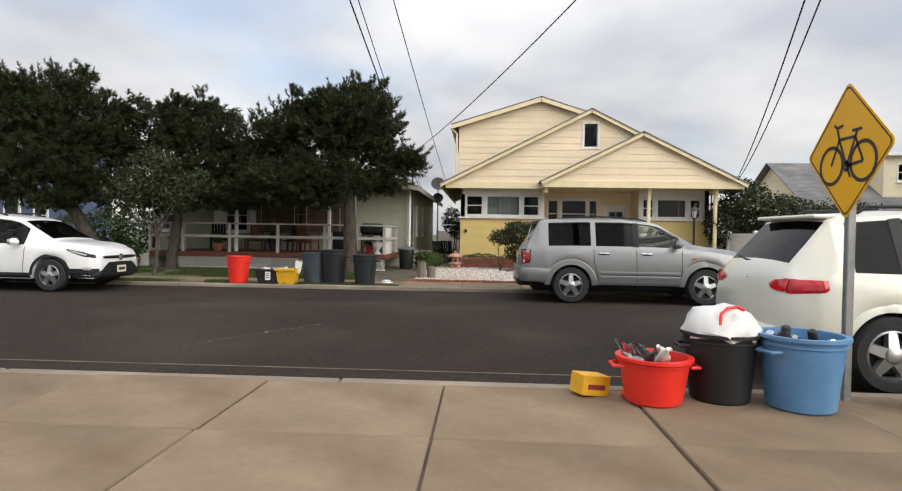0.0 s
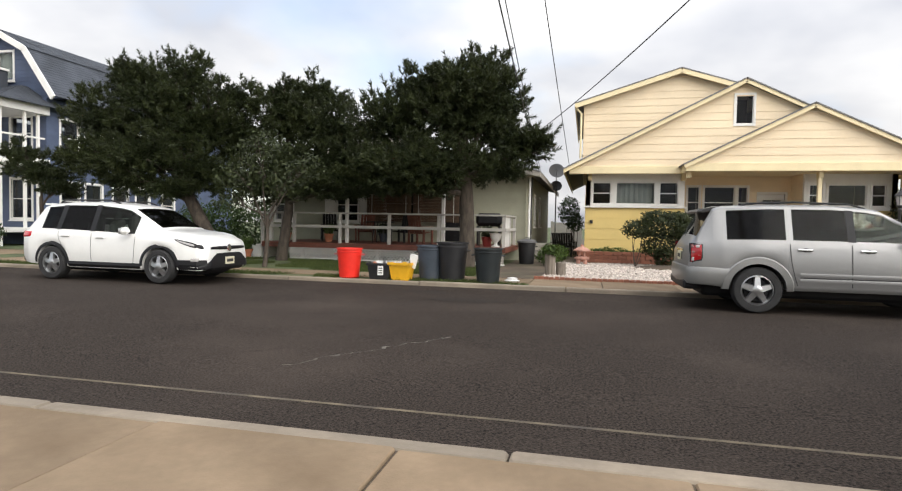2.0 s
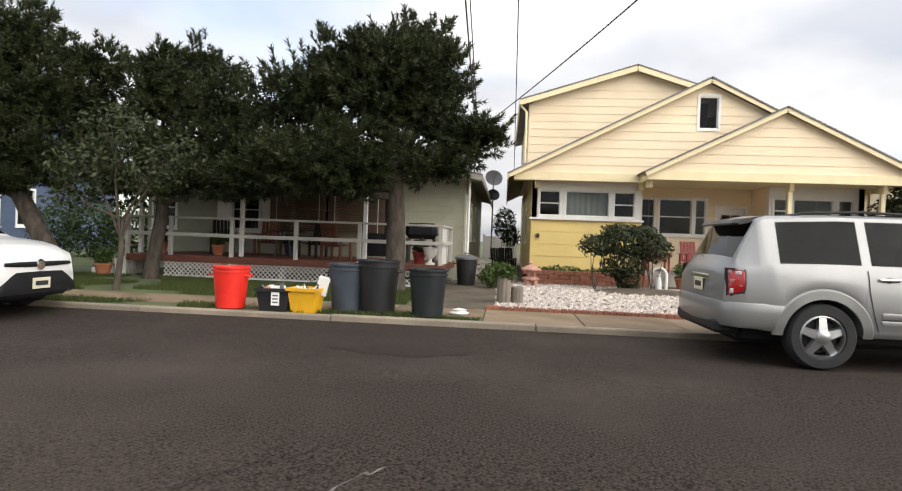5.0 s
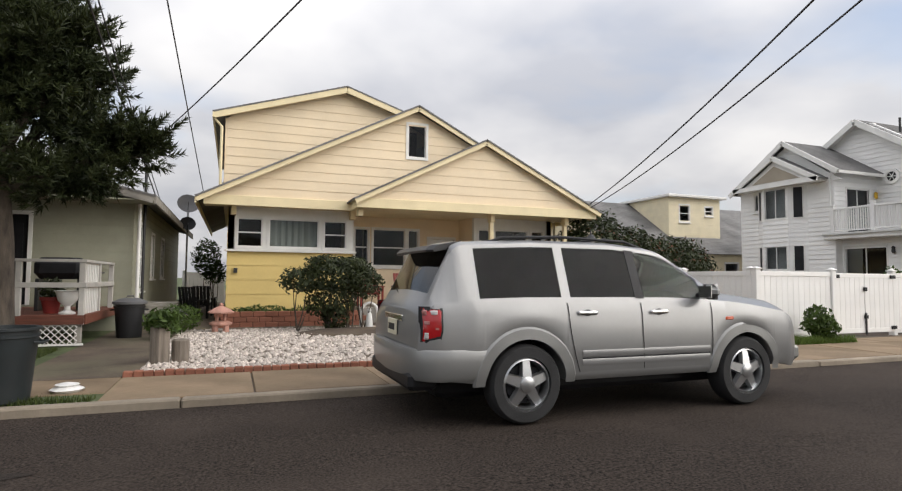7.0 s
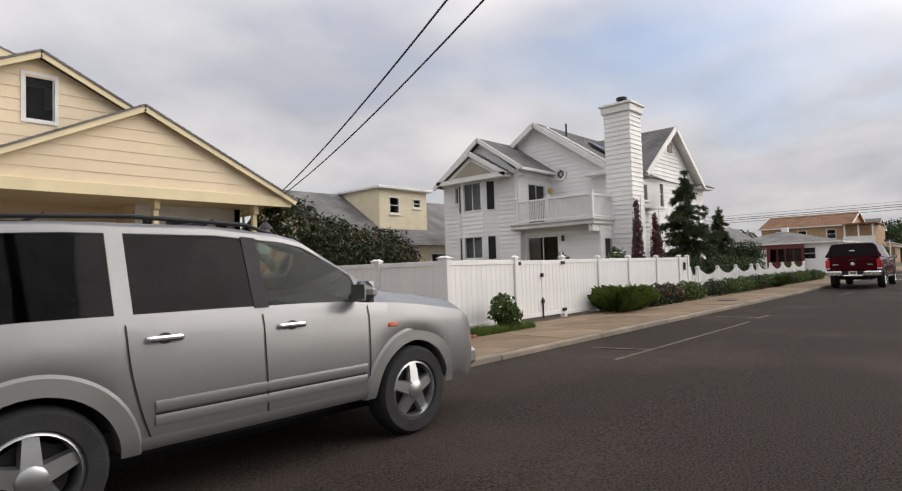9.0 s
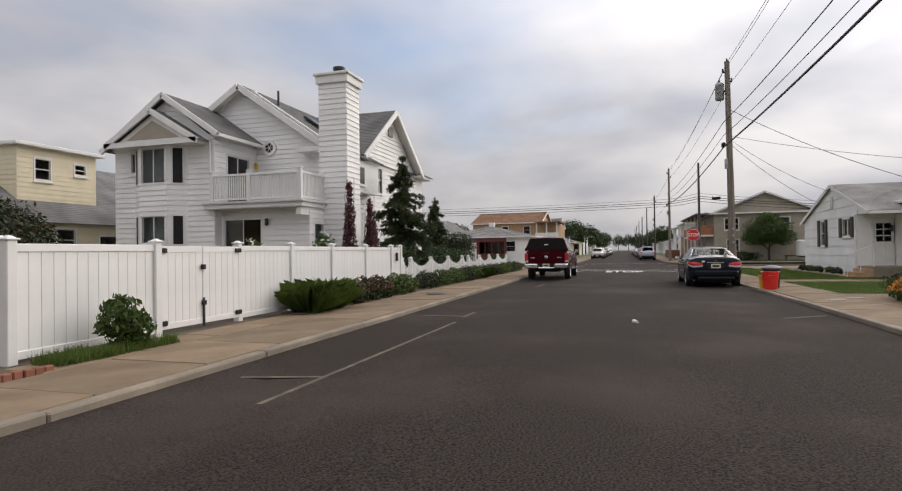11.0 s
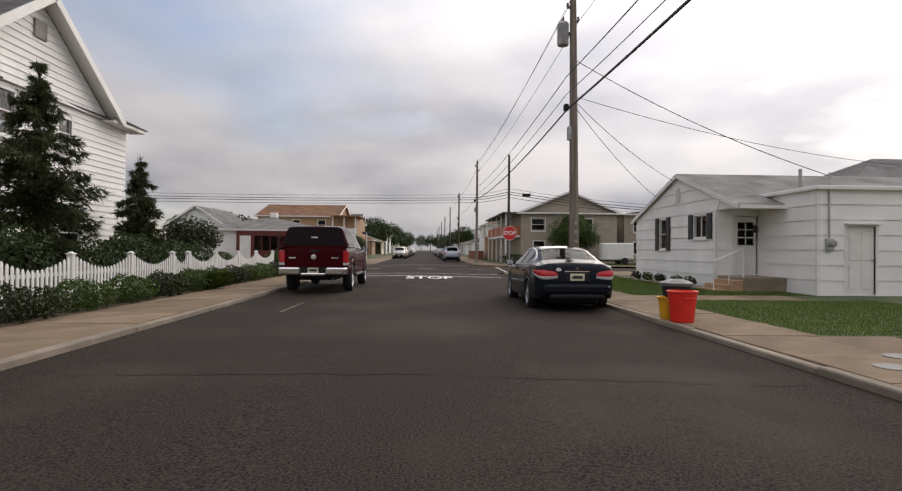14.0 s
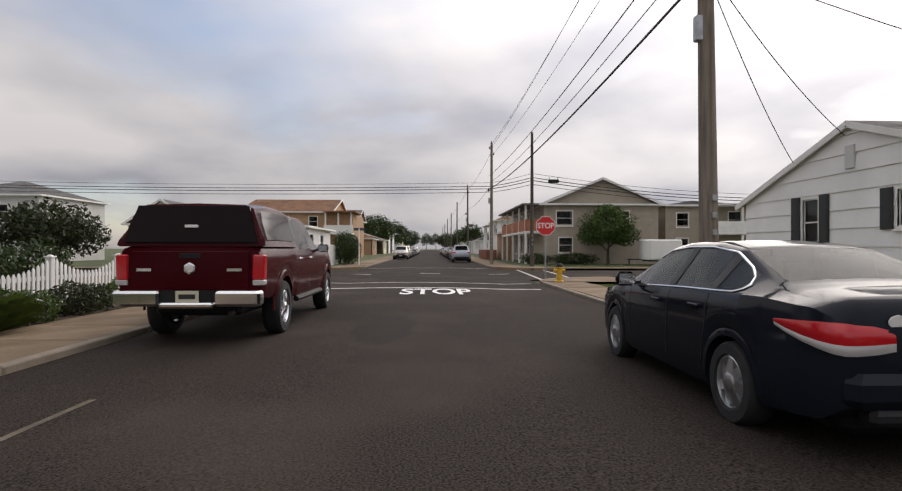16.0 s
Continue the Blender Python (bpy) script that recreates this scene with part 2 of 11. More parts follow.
CLEARGLASS = glass("clear_green_car_glass", (0.72, 0.80, 0.74), 0.0, 1.0, 1.2)
REARGLASS = glass("car_rear_glass", (0.42, 0.50, 0.45), 0.02, 1.0, 1.12)
TINTGLASS = glass("tinted_car_glass", (0.05, 0.052, 0.055), 0.02, 1.0, 1.2)
REDLENS = mat("red_lamp_lens", (0.36, 0.010, 0.013), 0.12, var=0.1, coat=0.6)
PINKLENS = mat("pale_red_lens", (0.34, 0.13, 0.12), 0.15, var=0.1, coat=0.4)
CLEARLENS = mat("clear_lamp_lens", (0.48, 0.46, 0.45), 0.1, var=0.1, coat=0.6)
MARKER = mat("red_orange_lens", (0.50, 0.085, 0.03), 0.2, var=0.2, scale=20)
PLATE = mat("plate", (0.70, 0.66, 0.50), 0.5, var=0.06)
INK = mat("dark_ink", (0.03, 0.03, 0.03), 0.6, var=0.05)
SIGNYEL = mat("retroreflective_yellow_sheet", (0.86, 0.46, 0.012), 0.4, var=0.04)
SIGNRED = mat("retroreflective_red_sheet", (0.62, 0.018, 0.02), 0.4, var=0.04)
SIGNWHITE = mat("retroreflective_white_sheet", (0.82, 0.82, 0.80), 0.4, var=0.03)
HYDYEL = mat("hydrant_yellow_paint", (0.66, 0.40, 0.03), 0.5, var=0.15, scale=8)
BAG = mat("white_bin_bag", (0.78, 0.77, 0.75), 0.35, var=0.06)
CURTAIN = mat("pale_curtain", (0.62, 0.64, 0.58), 0.9, var=0.1, scale=3, stretch=(14, 1, 0.3))
# dark backing colour that holds the shade of interiors behind windows
ROOMDARK = mat("dark_window_backing", (0.10, 0.09, 0.08), 0.9, var=0.2)
REDPAINT = mat("red_paint", (0.26, 0.028, 0.022), 0.55, var=0.12)
SHUTTER = mat("black_shutter_paint", (0.025, 0.027, 0.03), 0.5, var=0.1)
BAMBOO = mat("brown_bamboo", (0.10, 0.060, 0.034), 0.75, var=0.25, scale=5, rand=0.25)
CABLE = mat("black_cable_sheath", (0.03, 0.03, 0.032), 0.6, var=0.1)
PINE = leafy("pine_needles", (0.022, 0.033, 0.012), 0.55, 0.06)
PINETIP = leafy("pine_candles", (0.027, 0.038, 0.013), 0.5, 0.08)
SPRUCE = leafy("spruce_needles", (0.042, 0.060, 0.023), 0.45, 0.15)
LEAFGREEN = leafy("green_leaves", (0.055, 0.095, 0.022), 0.45, 0.3)
LEAFDARK = leafy("dark_green_leaves", (0.030, 0.055, 0.016), 0.45, 0.25)
LEAFDULL = leafy("dull_bush_leaves", (0.030, 0.042, 0.017), 0.5, 0.2)
LEAFYEL = leafy("yellow_green_leaves", (0.22, 0.22, 0.035), 0.4, 0.3)
LEAFPURPLE = leafy("purple_leaves", (0.070, 0.020, 0.026), 0.5, 0.2)
LEAFRED = leafy("russet_leaves", (0.12, 0.042, 0.022), 0.5, 0.2)
GRASSBLADE = leafy("grass_blades", (0.062, 0.088, 0.024), 0.4, 0.3)
GRASSTUFT = leafy("ornamental_grass", (0.10, 0.16, 0.035), 0.4, 0.3)
FLOWER = leafy("orange_flowers", (0.62, 0.24, 0.02), 0.3, 0.2)


# ---- mesh helpers ----
class Geo:
    """Vertices and faces gathered for one mesh."""

    def __init__(self):
        self.v, self.f = [], []

    def add(self, verts, faces):
        o = len(self.v)
        self.v += [tuple(p) for p in verts]
        self.f += [tuple(i + o for i in q) for q in faces]
        return self

    def weld(self):
        """Join corners that coincide."""
        ix, remap = {}, []
        vs = []
        for p in self.v:
            k = (round(p[0], 4), round(p[1], 4), round(p[2], 4))
            if k not in ix:
                ix[k] = len(vs)
                vs.append(p)
            remap.append(ix[k])
        self.v = vs
        self.f = [tuple(remap[i] for i in q) for q in self.f]
        return self

    def box(self, x0, x1, y0, y1, z0, z1, b=0.0, m=None):
        if b <= 0:
            vs = [(x, y, z) for z in (z0, z1) for y in (y0, y1) for x in (x0, x1)]
            fs = [(0, 2, 3, 1), (4, 5, 7, 6), (0, 1, 5, 4), (2, 6, 7, 3), (0, 4, 6, 2), (1, 3, 7, 5)]
        else:
            def ring(i, z):
                c = b
                return [(x0 + i + c, y0 + i, z), (x1 - i - c, y0 + i, z), (x1 - i, y0 + i + c, z), (x1 - i, y1 - i - c, z),
                        (x1 - i - c, y1 - i, z), (x0 + i + c, y1 - i, z), (x0 + i, y1 - i - c, z), (x0 + i, y0 + i + c, z)]
            rs = [ring(b * 0.7, z0), ring(0, z0 + b), ring(0, z1 - b), ring(b * 0.7, z1)]
            vs = [p for r in rs for p in r]
            fs = [(a * 8 + k, a * 8 + (k + 1) % 8, a * 8 + 8 + (k + 1) % 8, a * 8 + 8 + k) for a in range(3) for k in range(8)]
            fs += [tuple(range(7, -1, -1)), tuple(range(24, 32))]
        if m is not None:
            vs = [m @ Vector(p) for p in vs]
        return self.add(vs, fs)

    def prism(self, poly, depth, m=None):
        """A polygon of (x, z) pushed along y by depth."""
        n = len(poly)
        vs = [(x, 0, z) for x, z in poly] + [(x, depth, z) for x, z in poly]
        fs = [tuple(range(n)), tuple(range(2 * n - 1, n - 1, -1))] + [(k, k + n, (k + 1) % n + n, (k + 1) % n) for k in range(n)]
        if m is not None:
            vs = [m @ Vector(p) for p in vs]
        return self.add(vs, fs)

    def lathe(self, prof, n=20, m=None, caps=True):
        """A profile of (radius, z) turned round z."""
        vs = [(r * math.cos(2 * math.pi * k / n), r * math.sin(2 * math.pi * k / n), z) for r, z in prof for k in range(n)]
        fs = [(a * n + k, a * n + (k + 1) % n, a * n + n + (k + 1) % n, a * n + n + k) for a in range(len(prof) - 1) for k in range(n)]
        if caps:
            fs += [tuple(range(n - 1, -1, -1)), tuple(range((len(prof) - 1) * n, len(prof) * n))]
        if m is not None:
            vs = [m @ Vector(p) for p in vs]
        return self.add(vs, fs)

    def tube(self, pts, radii, n=8):
        """A round bar along points."""
        pts = [Vector(p) for p in pts]
        if isinstance(radii, (int, float)):
            radii = [radii] * len(pts)
        vs, fs = [], []
        up = Vector((0, 0, 1))
        for i, p in enumerate(pts):
            d = (pts[min(i + 1, len(pts) - 1)] - pts[max(i - 1, 0)]).normalized()
            a = d.cross(up if abs(d.z) < 0.95 else Vector((1, 0, 0))).normalized()
            b = d.cross(a)
            for k in range(n):
                t = 2 * math.pi * k / n
                vs.append(p + (a * math.cos(t) + b * math.sin(t)) * radii[i])
        for i in range(len(pts) - 1):
            fs += [(i * n + k, i * n + (k + 1) % n, i * n + n + (k + 1) % n, i * n + n + k) for k in range(n)]
        fs += [tuple(range(n - 1, -1, -1)), tuple(range((len(pts) - 1) * n, len(pts) * n))]
        return self.add(vs, fs)

    def mesh(self, name, material, smooth=False):
        me = bpy.data.meshes.new(name)
        me.from_pydata(self.v, [], self.f)
        me.materials.append(material)
        me.update()
        bm = bmesh.new()
        bm.from_mesh(me)
        if len(bm.faces) < 60000:
            bmesh.ops.recalc_face_normals(bm, faces=bm.faces)
        bm.to_mesh(me)
        bm.free()
        if smooth:
            me.polygons.foreach_set("use_smooth", [True] * len(me.polygons))
            try:
                me.set_sharp_from_angle(angle=radians(38))
            except AttributeError:
                pass
        return me


def part(name, geo, material, parent, label="", smooth=False):
    """One mesh object under a thing or a part."""
    ob = new(name, geo.mesh(name, material, smooth) if isinstance(geo, Geo) else geo)
    ob.parent = parent
    return tagged(ob, label) if label else ob


def thing(name, m, label, category, group="", kind=""):
    """An empty at a thing's base that carries its parts."""
    ob = new(name)
    ob.empty_display_size = 0.2
    ob.matrix_world = m
    return tagged(ob, label, category, group, kind)


def single(name, geo, material, label="", category="", group="", kind="", smooth=False, m=None):
    ob = new(name, geo.mesh(name, material, smooth))
    if m is not None:
        ob.matrix_world = m
    return tagged(ob, label, category, group, kind)


def road_z(y):
    return -0.06 * min(1.0, ((y - 9.65) / 3.2) ** 2) + 0.06 * max(0.0, abs(y - 9.65) - 3.6)


# ---- ground, road, pavements ----
XA, XB = 48.6, 59.4        # the cross street
KN, KS = 13.9, 5.3         # kerb lines of the street
rng = random.Random(5)

g = Geo()
g.box(-400, 900, -500, 600, -0.6, -0.14)
single("ground", g, TURF, "rough turf and earth beyond the lots", "ground", kind="structure")

g = Geo()
xs = [-150 + 3 * i for i in range(0, 200)]
ys = [KS + (KN - KS) * j / 12 for j in range(13)]
vs = [(x, y, road_z(y)) for x in xs for y in ys]
fs = [(i * 13 + j, i * 13 + 13 + j, i * 13 + 14 + j, i * 13 + j + 1) for i in range(len(xs) - 1) for j in range(12)]
g.add(vs, fs)
single("road", g, ASPHALT, "worn dark grey asphalt street", "road", kind="structure")
g = Geo()
for y0, y1 in ((-150, KS), (KN, 200)):
    g.box(XA, XB, y0, y1, -0.3, -0.065)
single("cross_road", g, ASPHALT, "dark asphalt cross street", "road", kind="structure")

PZ = 0.07                   # pavement level
def yard(name, x0, x1, y0, y1, z, material, label, cat="ground"):
    gg = Geo()
    gg.box(x0, x1, y0, y1, -0.3, z)
    return single(name, gg, material, label, cat, kind="structure")


yard("front_yard_west", -60, -3.0, 15.55, 60, 0.06, TURF, "shaded thin lawn and bare earth before the deck")
yard("side_path", -3.0, -1.75, 15.56, 37, 0.066, EARTH, "dark trodden path between the two houses")
yard("verge", -60, -1.75, KN + 0.14, 15.55, 0.05, TURF, "thin verge of earth and grass at the kerb")
yard("front_yard_gravel", -1.75, 9.4, 15.62, 60, 0.08, EARTH, "earth bed under pale gravel")
yard("garden_east", 9.4, 43.6, 16.2, 60, 0.07, EARTH, "garden soil behind the white fence")
yard("lot_south", -60, 16.6, -40, 2.6, 0.05, CONC, "concrete lot on the south side")
yard("lawn", 22.6, 43.4, -40, 3.7, 0.05, TURF, "short mown lawn round the white bungalow")
yard("flower_bed", 16.6, 22.6, -40, 2.2, 0.05, EARTH, "flower bed earth beside the lawn")
yard("block_north_east", XB + 0.2, 420, KN + 2.2, 160, 0.06, TURF, "grass lots beyond the cross street")
yard("block_south_east", XB + 0.2, 420, -160, KS - 2.2, 0.06, TURF, "grass lots beyond the cross street, south side")


def kerb_run(name, x0, x1, y, side):
    """Kerb stones end to end along x; side +1 where the pavement lies north."""
    holder = thing(name, pose(0, 0, 0), "low worn concrete kerb stones", "kerb", kind="structure")
    me = None
    n = int((x1 - x0) / 3.0)
    ln = (x1 - x0) / n
    for i in range(n):
        if me is None:
            gg = Geo()
            gg.box(0.006, ln - 0.006, 0, 0.15 * side if side > 0 else 0.15, -0.25, PZ - 0.004, 0.018)
            me = gg.mesh("kerb_stone", KERB)
        ob = new("kerb_stone", me)
        ob.parent = holder
        ob.location = (x0 + i * ln, y if side > 0 else y - 0.15, rng.uniform(-0.012, 0.006))
    return holder


kerb_run("kerb_north", -62, 44.8, KN, 1)
kerb_run("kerb_south", -62, 44.8, KS, -1)
kerb_run("kerb_north_far", 63.0, 243, KN, 1)
kerb_run("kerb_south_far", 63.0, 243, KS, -1)


def corner(name, cx, cy, r, a0, a1):
    gg = Geo()
    n = 10
    ring = lambda rr, z: [(cx + rr * math.cos(radians(a0 + (a1 - a0) * k / n)), cy + rr * math.sin(radians(a0 + (a1 - a0) * k / n)), z) for k in range(n + 1)]
    rows = [ring(r, -0.25), ring(r, PZ + 0.01), ring(r - 0.15, PZ + 0.012), ring(0.05, PZ)]
    vs = [p for q in rows for p in q]
    fs = [(a * (n + 1) + k, a * (n + 1) + k + 1, (a + 1) * (n + 1) + k + 1, (a + 1) * (n + 1) + k) for a in range(3) for k in range(n)]
    gg.add(vs, fs)
    return single(name, gg, CONC, "rounded concrete corner of the pavement", "pavement", kind="structure")


corner("corner_south_west", 44.8, KS - 3.8, 3.8, 90, 0)
corner("corner_north_west", 44.8, KN + 3.8, 3.8, -90, 0)
corner("corner_south_east", 63.0, KS - 3.6, 3.6, 90, 180)
corner("corner_north_east", 63.0, KN + 3.6, 3.6, 270, 180)


def slabs(name, x0, x1, y0, y1, sx, sy, z=PZ, skip=None):
    """Concrete flags laid in a grid with open joints."""
    holder = thing(name, pose(0, 0, 0), "tan concrete pavement of scored, stained slabs", "pavement", kind="structure")
    nx, ny = max(1, round((x1 - x0) / sx)), max(1, round((y1 - y0) / sy))
    sx, sy = (x1 - x0) / nx, (y1 - y0) / ny
    gg = Geo()
    gg.box(0.008, sx - 0.008, 0.008, sy - 0.008, -0.14, 0, 0.01)
    me = gg.mesh("slab", CONC)
    base = Geo()
    base.box(x0, x1, y0, y1, -0.3, z - 0.022)
    part("joint_bed", base, EARTH, holder)
    for i in range(nx):
        for j in range(ny):
            ob = new("slab", me)
            ob.parent = holder
            ob.location = (x0 + i * sx, y0 + j * sy, z + rng.uniform(-0.008, 0.004))
            ob.rotation_euler = (rng.uniform(-0.003, 0.003), rng.uniform(-0.003, 0.003), 0)
    return holder


slabs("pavement_north", -1.75, 44.8, KN + 0.15, 15.5, 1.5, 1.45)
slabs("driveway_apron", 9.4, 15.2, 15.5, 16.2, 1.5, 0.7)
slabs("planting_edge", 15.2, 44.8, 15.5, 15.8, 1.5, 0.3)
slabs("pavement_north_west", -62, -1.75, 14.55, 15.6, 1.5, 1.05, 0.068)
slabs("pavement_west_drive", -30, -15.5, 15.6, 19.0, 1.6, 1.7, 0.066)
slabs("pavement_south", -62, 22.6, 2.6, KS - 0.15, 1.5, 1.35)
slabs("pavement_south_lawn", 22.6, 44.8, 3.7, KS - 0.15, 1.5, 1.45)
slabs("bungalow_path", 28.7, 30.2, -0.5, 3.68, 1.5, 1.4, 0.068)
slabs("south_corner_walk", 43.4, 48.4, -12, 1.6, 1.6, 1.7, 0.068)
slabs("north_corner_walk", 43.6, 48.4, 17.7, 32, 1.6, 1.7, 0.068)
slabs("pavement_north_far", 63.0, 160, KN + 0.15, 16.1, 2.4, 1.9)
slabs("pavement_south_far", 63.0, 160, KS - 2.2, KS - 0.15, 2.4, 1.9)
slabs("far_corner_walk_south", 59.6, 63.0, -30, 1.7, 1.7, 1.7, 0.068)
slabs("far_corner_walk_north", 59.6, 63.0, 17.6, 40, 1.7, 1.7, 0.068)
g = Geo()
g.box(15.2, 44.0, 15.8, 16.25, -0.3, 0.09)
single("hedge_bed", g, EARTH, "narrow bed of dark soil along the fence", "ground", kind="structure")
# drain covers
for cx, cy in ((20.3, 4.5), (20.9, 3.9)):
    g = Geo()
    g.lathe([(0.2, -0.03), (0.2, 0.012), (0.17, 0.016), (0.0001, 0.016)], 18)
    single("drain_cover", g, DARKMETAL, "round iron utility cover set in the pavement", "cover", m=pose(cx, cy, PZ))
g = Geo()
g.lathe([(0.32, -0.03), (0.32, 0.012), (0.28, 0.018), (0.0001, 0.018)], 22)
single("drain_cover", g, DARKMETAL, "round iron manhole cover in the pavement", "cover", m=pose(21.2, 14.75, PZ))


def mark(name, poly, material, label, group=""):
    """Thin road paint; poly: corner points (x, y)."""
    gg = Geo()
    n = len(poly)
    vs = [(x, y, road_z(y) + 0.005 if KS < y < KN else -0.058) for x, y in poly]
    gg.add(vs, [tuple(range(n))])
    ob = single(name, gg, material, label, "road marking", group, "structure")
    return ob


def stripe(x0, y0, x1, y1, w, material, label, group=""):
    d = Vector((x1 - x0, y1 - y0)).normalized()
    k = Vector((-d.y, d.x)) * w / 2
    n = max(1, int(math.hypot(x1 - x0, y1 - y0) / 1.0))
    gg = Geo()
    for i in range(n + 1):
        x, y = x0 + (x1 - x0) * i / n, y0 + (y1 - y0) * i / n
        for s in (-1, 1):
            px, py = x + s * k.x, y + s * k.y
            gg.v.append((px, py, (road_z(py) if KS < py < KN else -0.065) + 0.005))
    gg.f = [(2 * i, 2 * i + 2, 2 * i + 3, 2 * i + 1) for i in range(n)]
    return single("painted_line", gg, material, label, "road marking", group, "structure")


stripe(42.3, 5.8, 42.9, 13.4, 0.3, WHITELINE, "white stop line across the street")
stripe(45.2, 5.6, 45.9, 13.7, 0.2, WHITELINE, "white crossing line")
stripe(47.6, 4.6, 62.0, 3.8, 0.15, WHITELINE, "white crossing line over the cross street")
stripe(48.2, 3.0, 62.0, 2.2, 0.15, WHITELINE, "white crossing line over the cross street")
for y in (5.9, 9.5, 13.0):
    stripe(53.2, y - 0.5, 53.6, y + 0.5, 0.25, WHITELINE, "short worn white dash", "dashes in the cross street")
stripe(62.0, 5.6, 62.2, 13.7, 0.2, WHITELINE, "white crossing line")
stripe(9.2, 12.6, 15.5, 12.52, 0.07, FAINTLINE, "almost worn-off yellow parking line")
stripe(10.15, 13.5, 10.4, 12.6, 0.07, FAINTLINE, "worn parking tick")
stripe(16.4, 12.6, 17.4, 12.6, 0.07, FAINTLINE, "faded yellow parking line")
stripe(16.5, 13.55, 16.6, 12.6, 0.07, FAINTLINE, "worn parking tick")
stripe(26.5, 12.5, 28.6, 12.45, 0.07, FAINTLINE, "almost worn-off yellow parking line")
stripe(17.3, 6.35, 21.2, 6.35, 0.10, YELLOWLINE, "faded yellow parking line")
stripe(17.3, 6.35, 17.6, 5.5, 0.08, FAINTLINE, "worn parking tick")
stripe(23.6, 6.35, 26.4, 6.35, 0.10, YELLOWLINE, "faded yellow parking line")
stripe(-9.0, 6.1, 2.4, 6.12, 0.04, FAINTLINE, "thin worn parking edge line")

# patches and scars in the asphalt
def patch(cx, cy, rx, ry, seed):
    r = random.Random(seed)
    gg = Geo()
    n = 22
    for k in range(n):
        a = 2 * math.pi * k / n
        q = 1 + r.uniform(-0.22, 0.22)
        x, y = cx + rx * q * math.cos(a), cy + ry * q * math.sin(a)
        gg.v.append((x, y, road_z(y) + 0.004))
    gg.f = [tuple(range(n))]
    single("road_patch", gg, TAR, "irregular dark repair in the asphalt", "road patch", kind="structure")


patch(-2.6, 12.0, 0.8, 0.3, 1)
patch(-3.6, 13.1, 0.6, 0.25, 2)
patch(33.0, 10.2, 1.6, 0.5, 6)


def crack(x0, y0, x1, y1, seed):
    r = random.Random(seed)
    gg = Geo()
    n = 26
    for i in range(n + 1):
        t = i / n
        ox, oy = r.uniform(-0.05, 0.05), r.uniform(-0.05, 0.05)
        w = r.uniform(0.006, 0.022)
        for s in (-1, 1):
            x, y = x0 + (x1 - x0) * t + ox + s * w, y0 + (y1 - y0) * t + oy + s * w
            gg.v.append((x, y, road_z(y) + 0.004))
    gg.f = [(2 * i, 2 * i + 2, 2 * i + 3, 2 * i + 1) for i in range(n)]
    single("road_crack", gg, PALECRACK if seed == 9 else TAR, "meandering crack in the asphalt", "road crack", kind="structure")


crack(-4.8, 6.3, -1.8, 9.6, 8)
crack(-3.3, 7.0, -2.1, 8.6, 9)
crack(20.0, 5.6, 20.6, 13.7, 12)

# the word on the road, letters drawn long for drivers
txt = bpy.data.curves.new("stop_word", "FONT")
txt.body, txt.size, txt.align_x, txt.extrude, txt.offset = "STOP", 1.0, "CENTER", 0.001, 0.022
tmp = new("stop_word_curve", txt)
bpy.context.view_layer.update()
sm = bpy.data.meshes.new_from_object(tmp.evaluated_get(bpy.context.evaluated_depsgraph_get()))
bpy.data.objects.remove(tmp)
wmin, wmax = min(v.co.x for v in sm.vertices), max(v.co.x for v in sm.vertices)
hmax = max(v.co.y for v in sm.vertices)
for v in sm.vertices:
    a, b, c = (v.co.x - wmin) / (wmax - wmin), v.co.y / hmax, v.co.z
    y = 10.35 - a * 2.15
    v.co = (39.9 + b * 2.2, y, road_z(y) + 0.006 + max(0, c))
sm.materials.append(SIGNWHITE)
tagged(new("stop_lettering", sm), "white STOP lettering painted on the asphalt", "road marking", kind="structure")


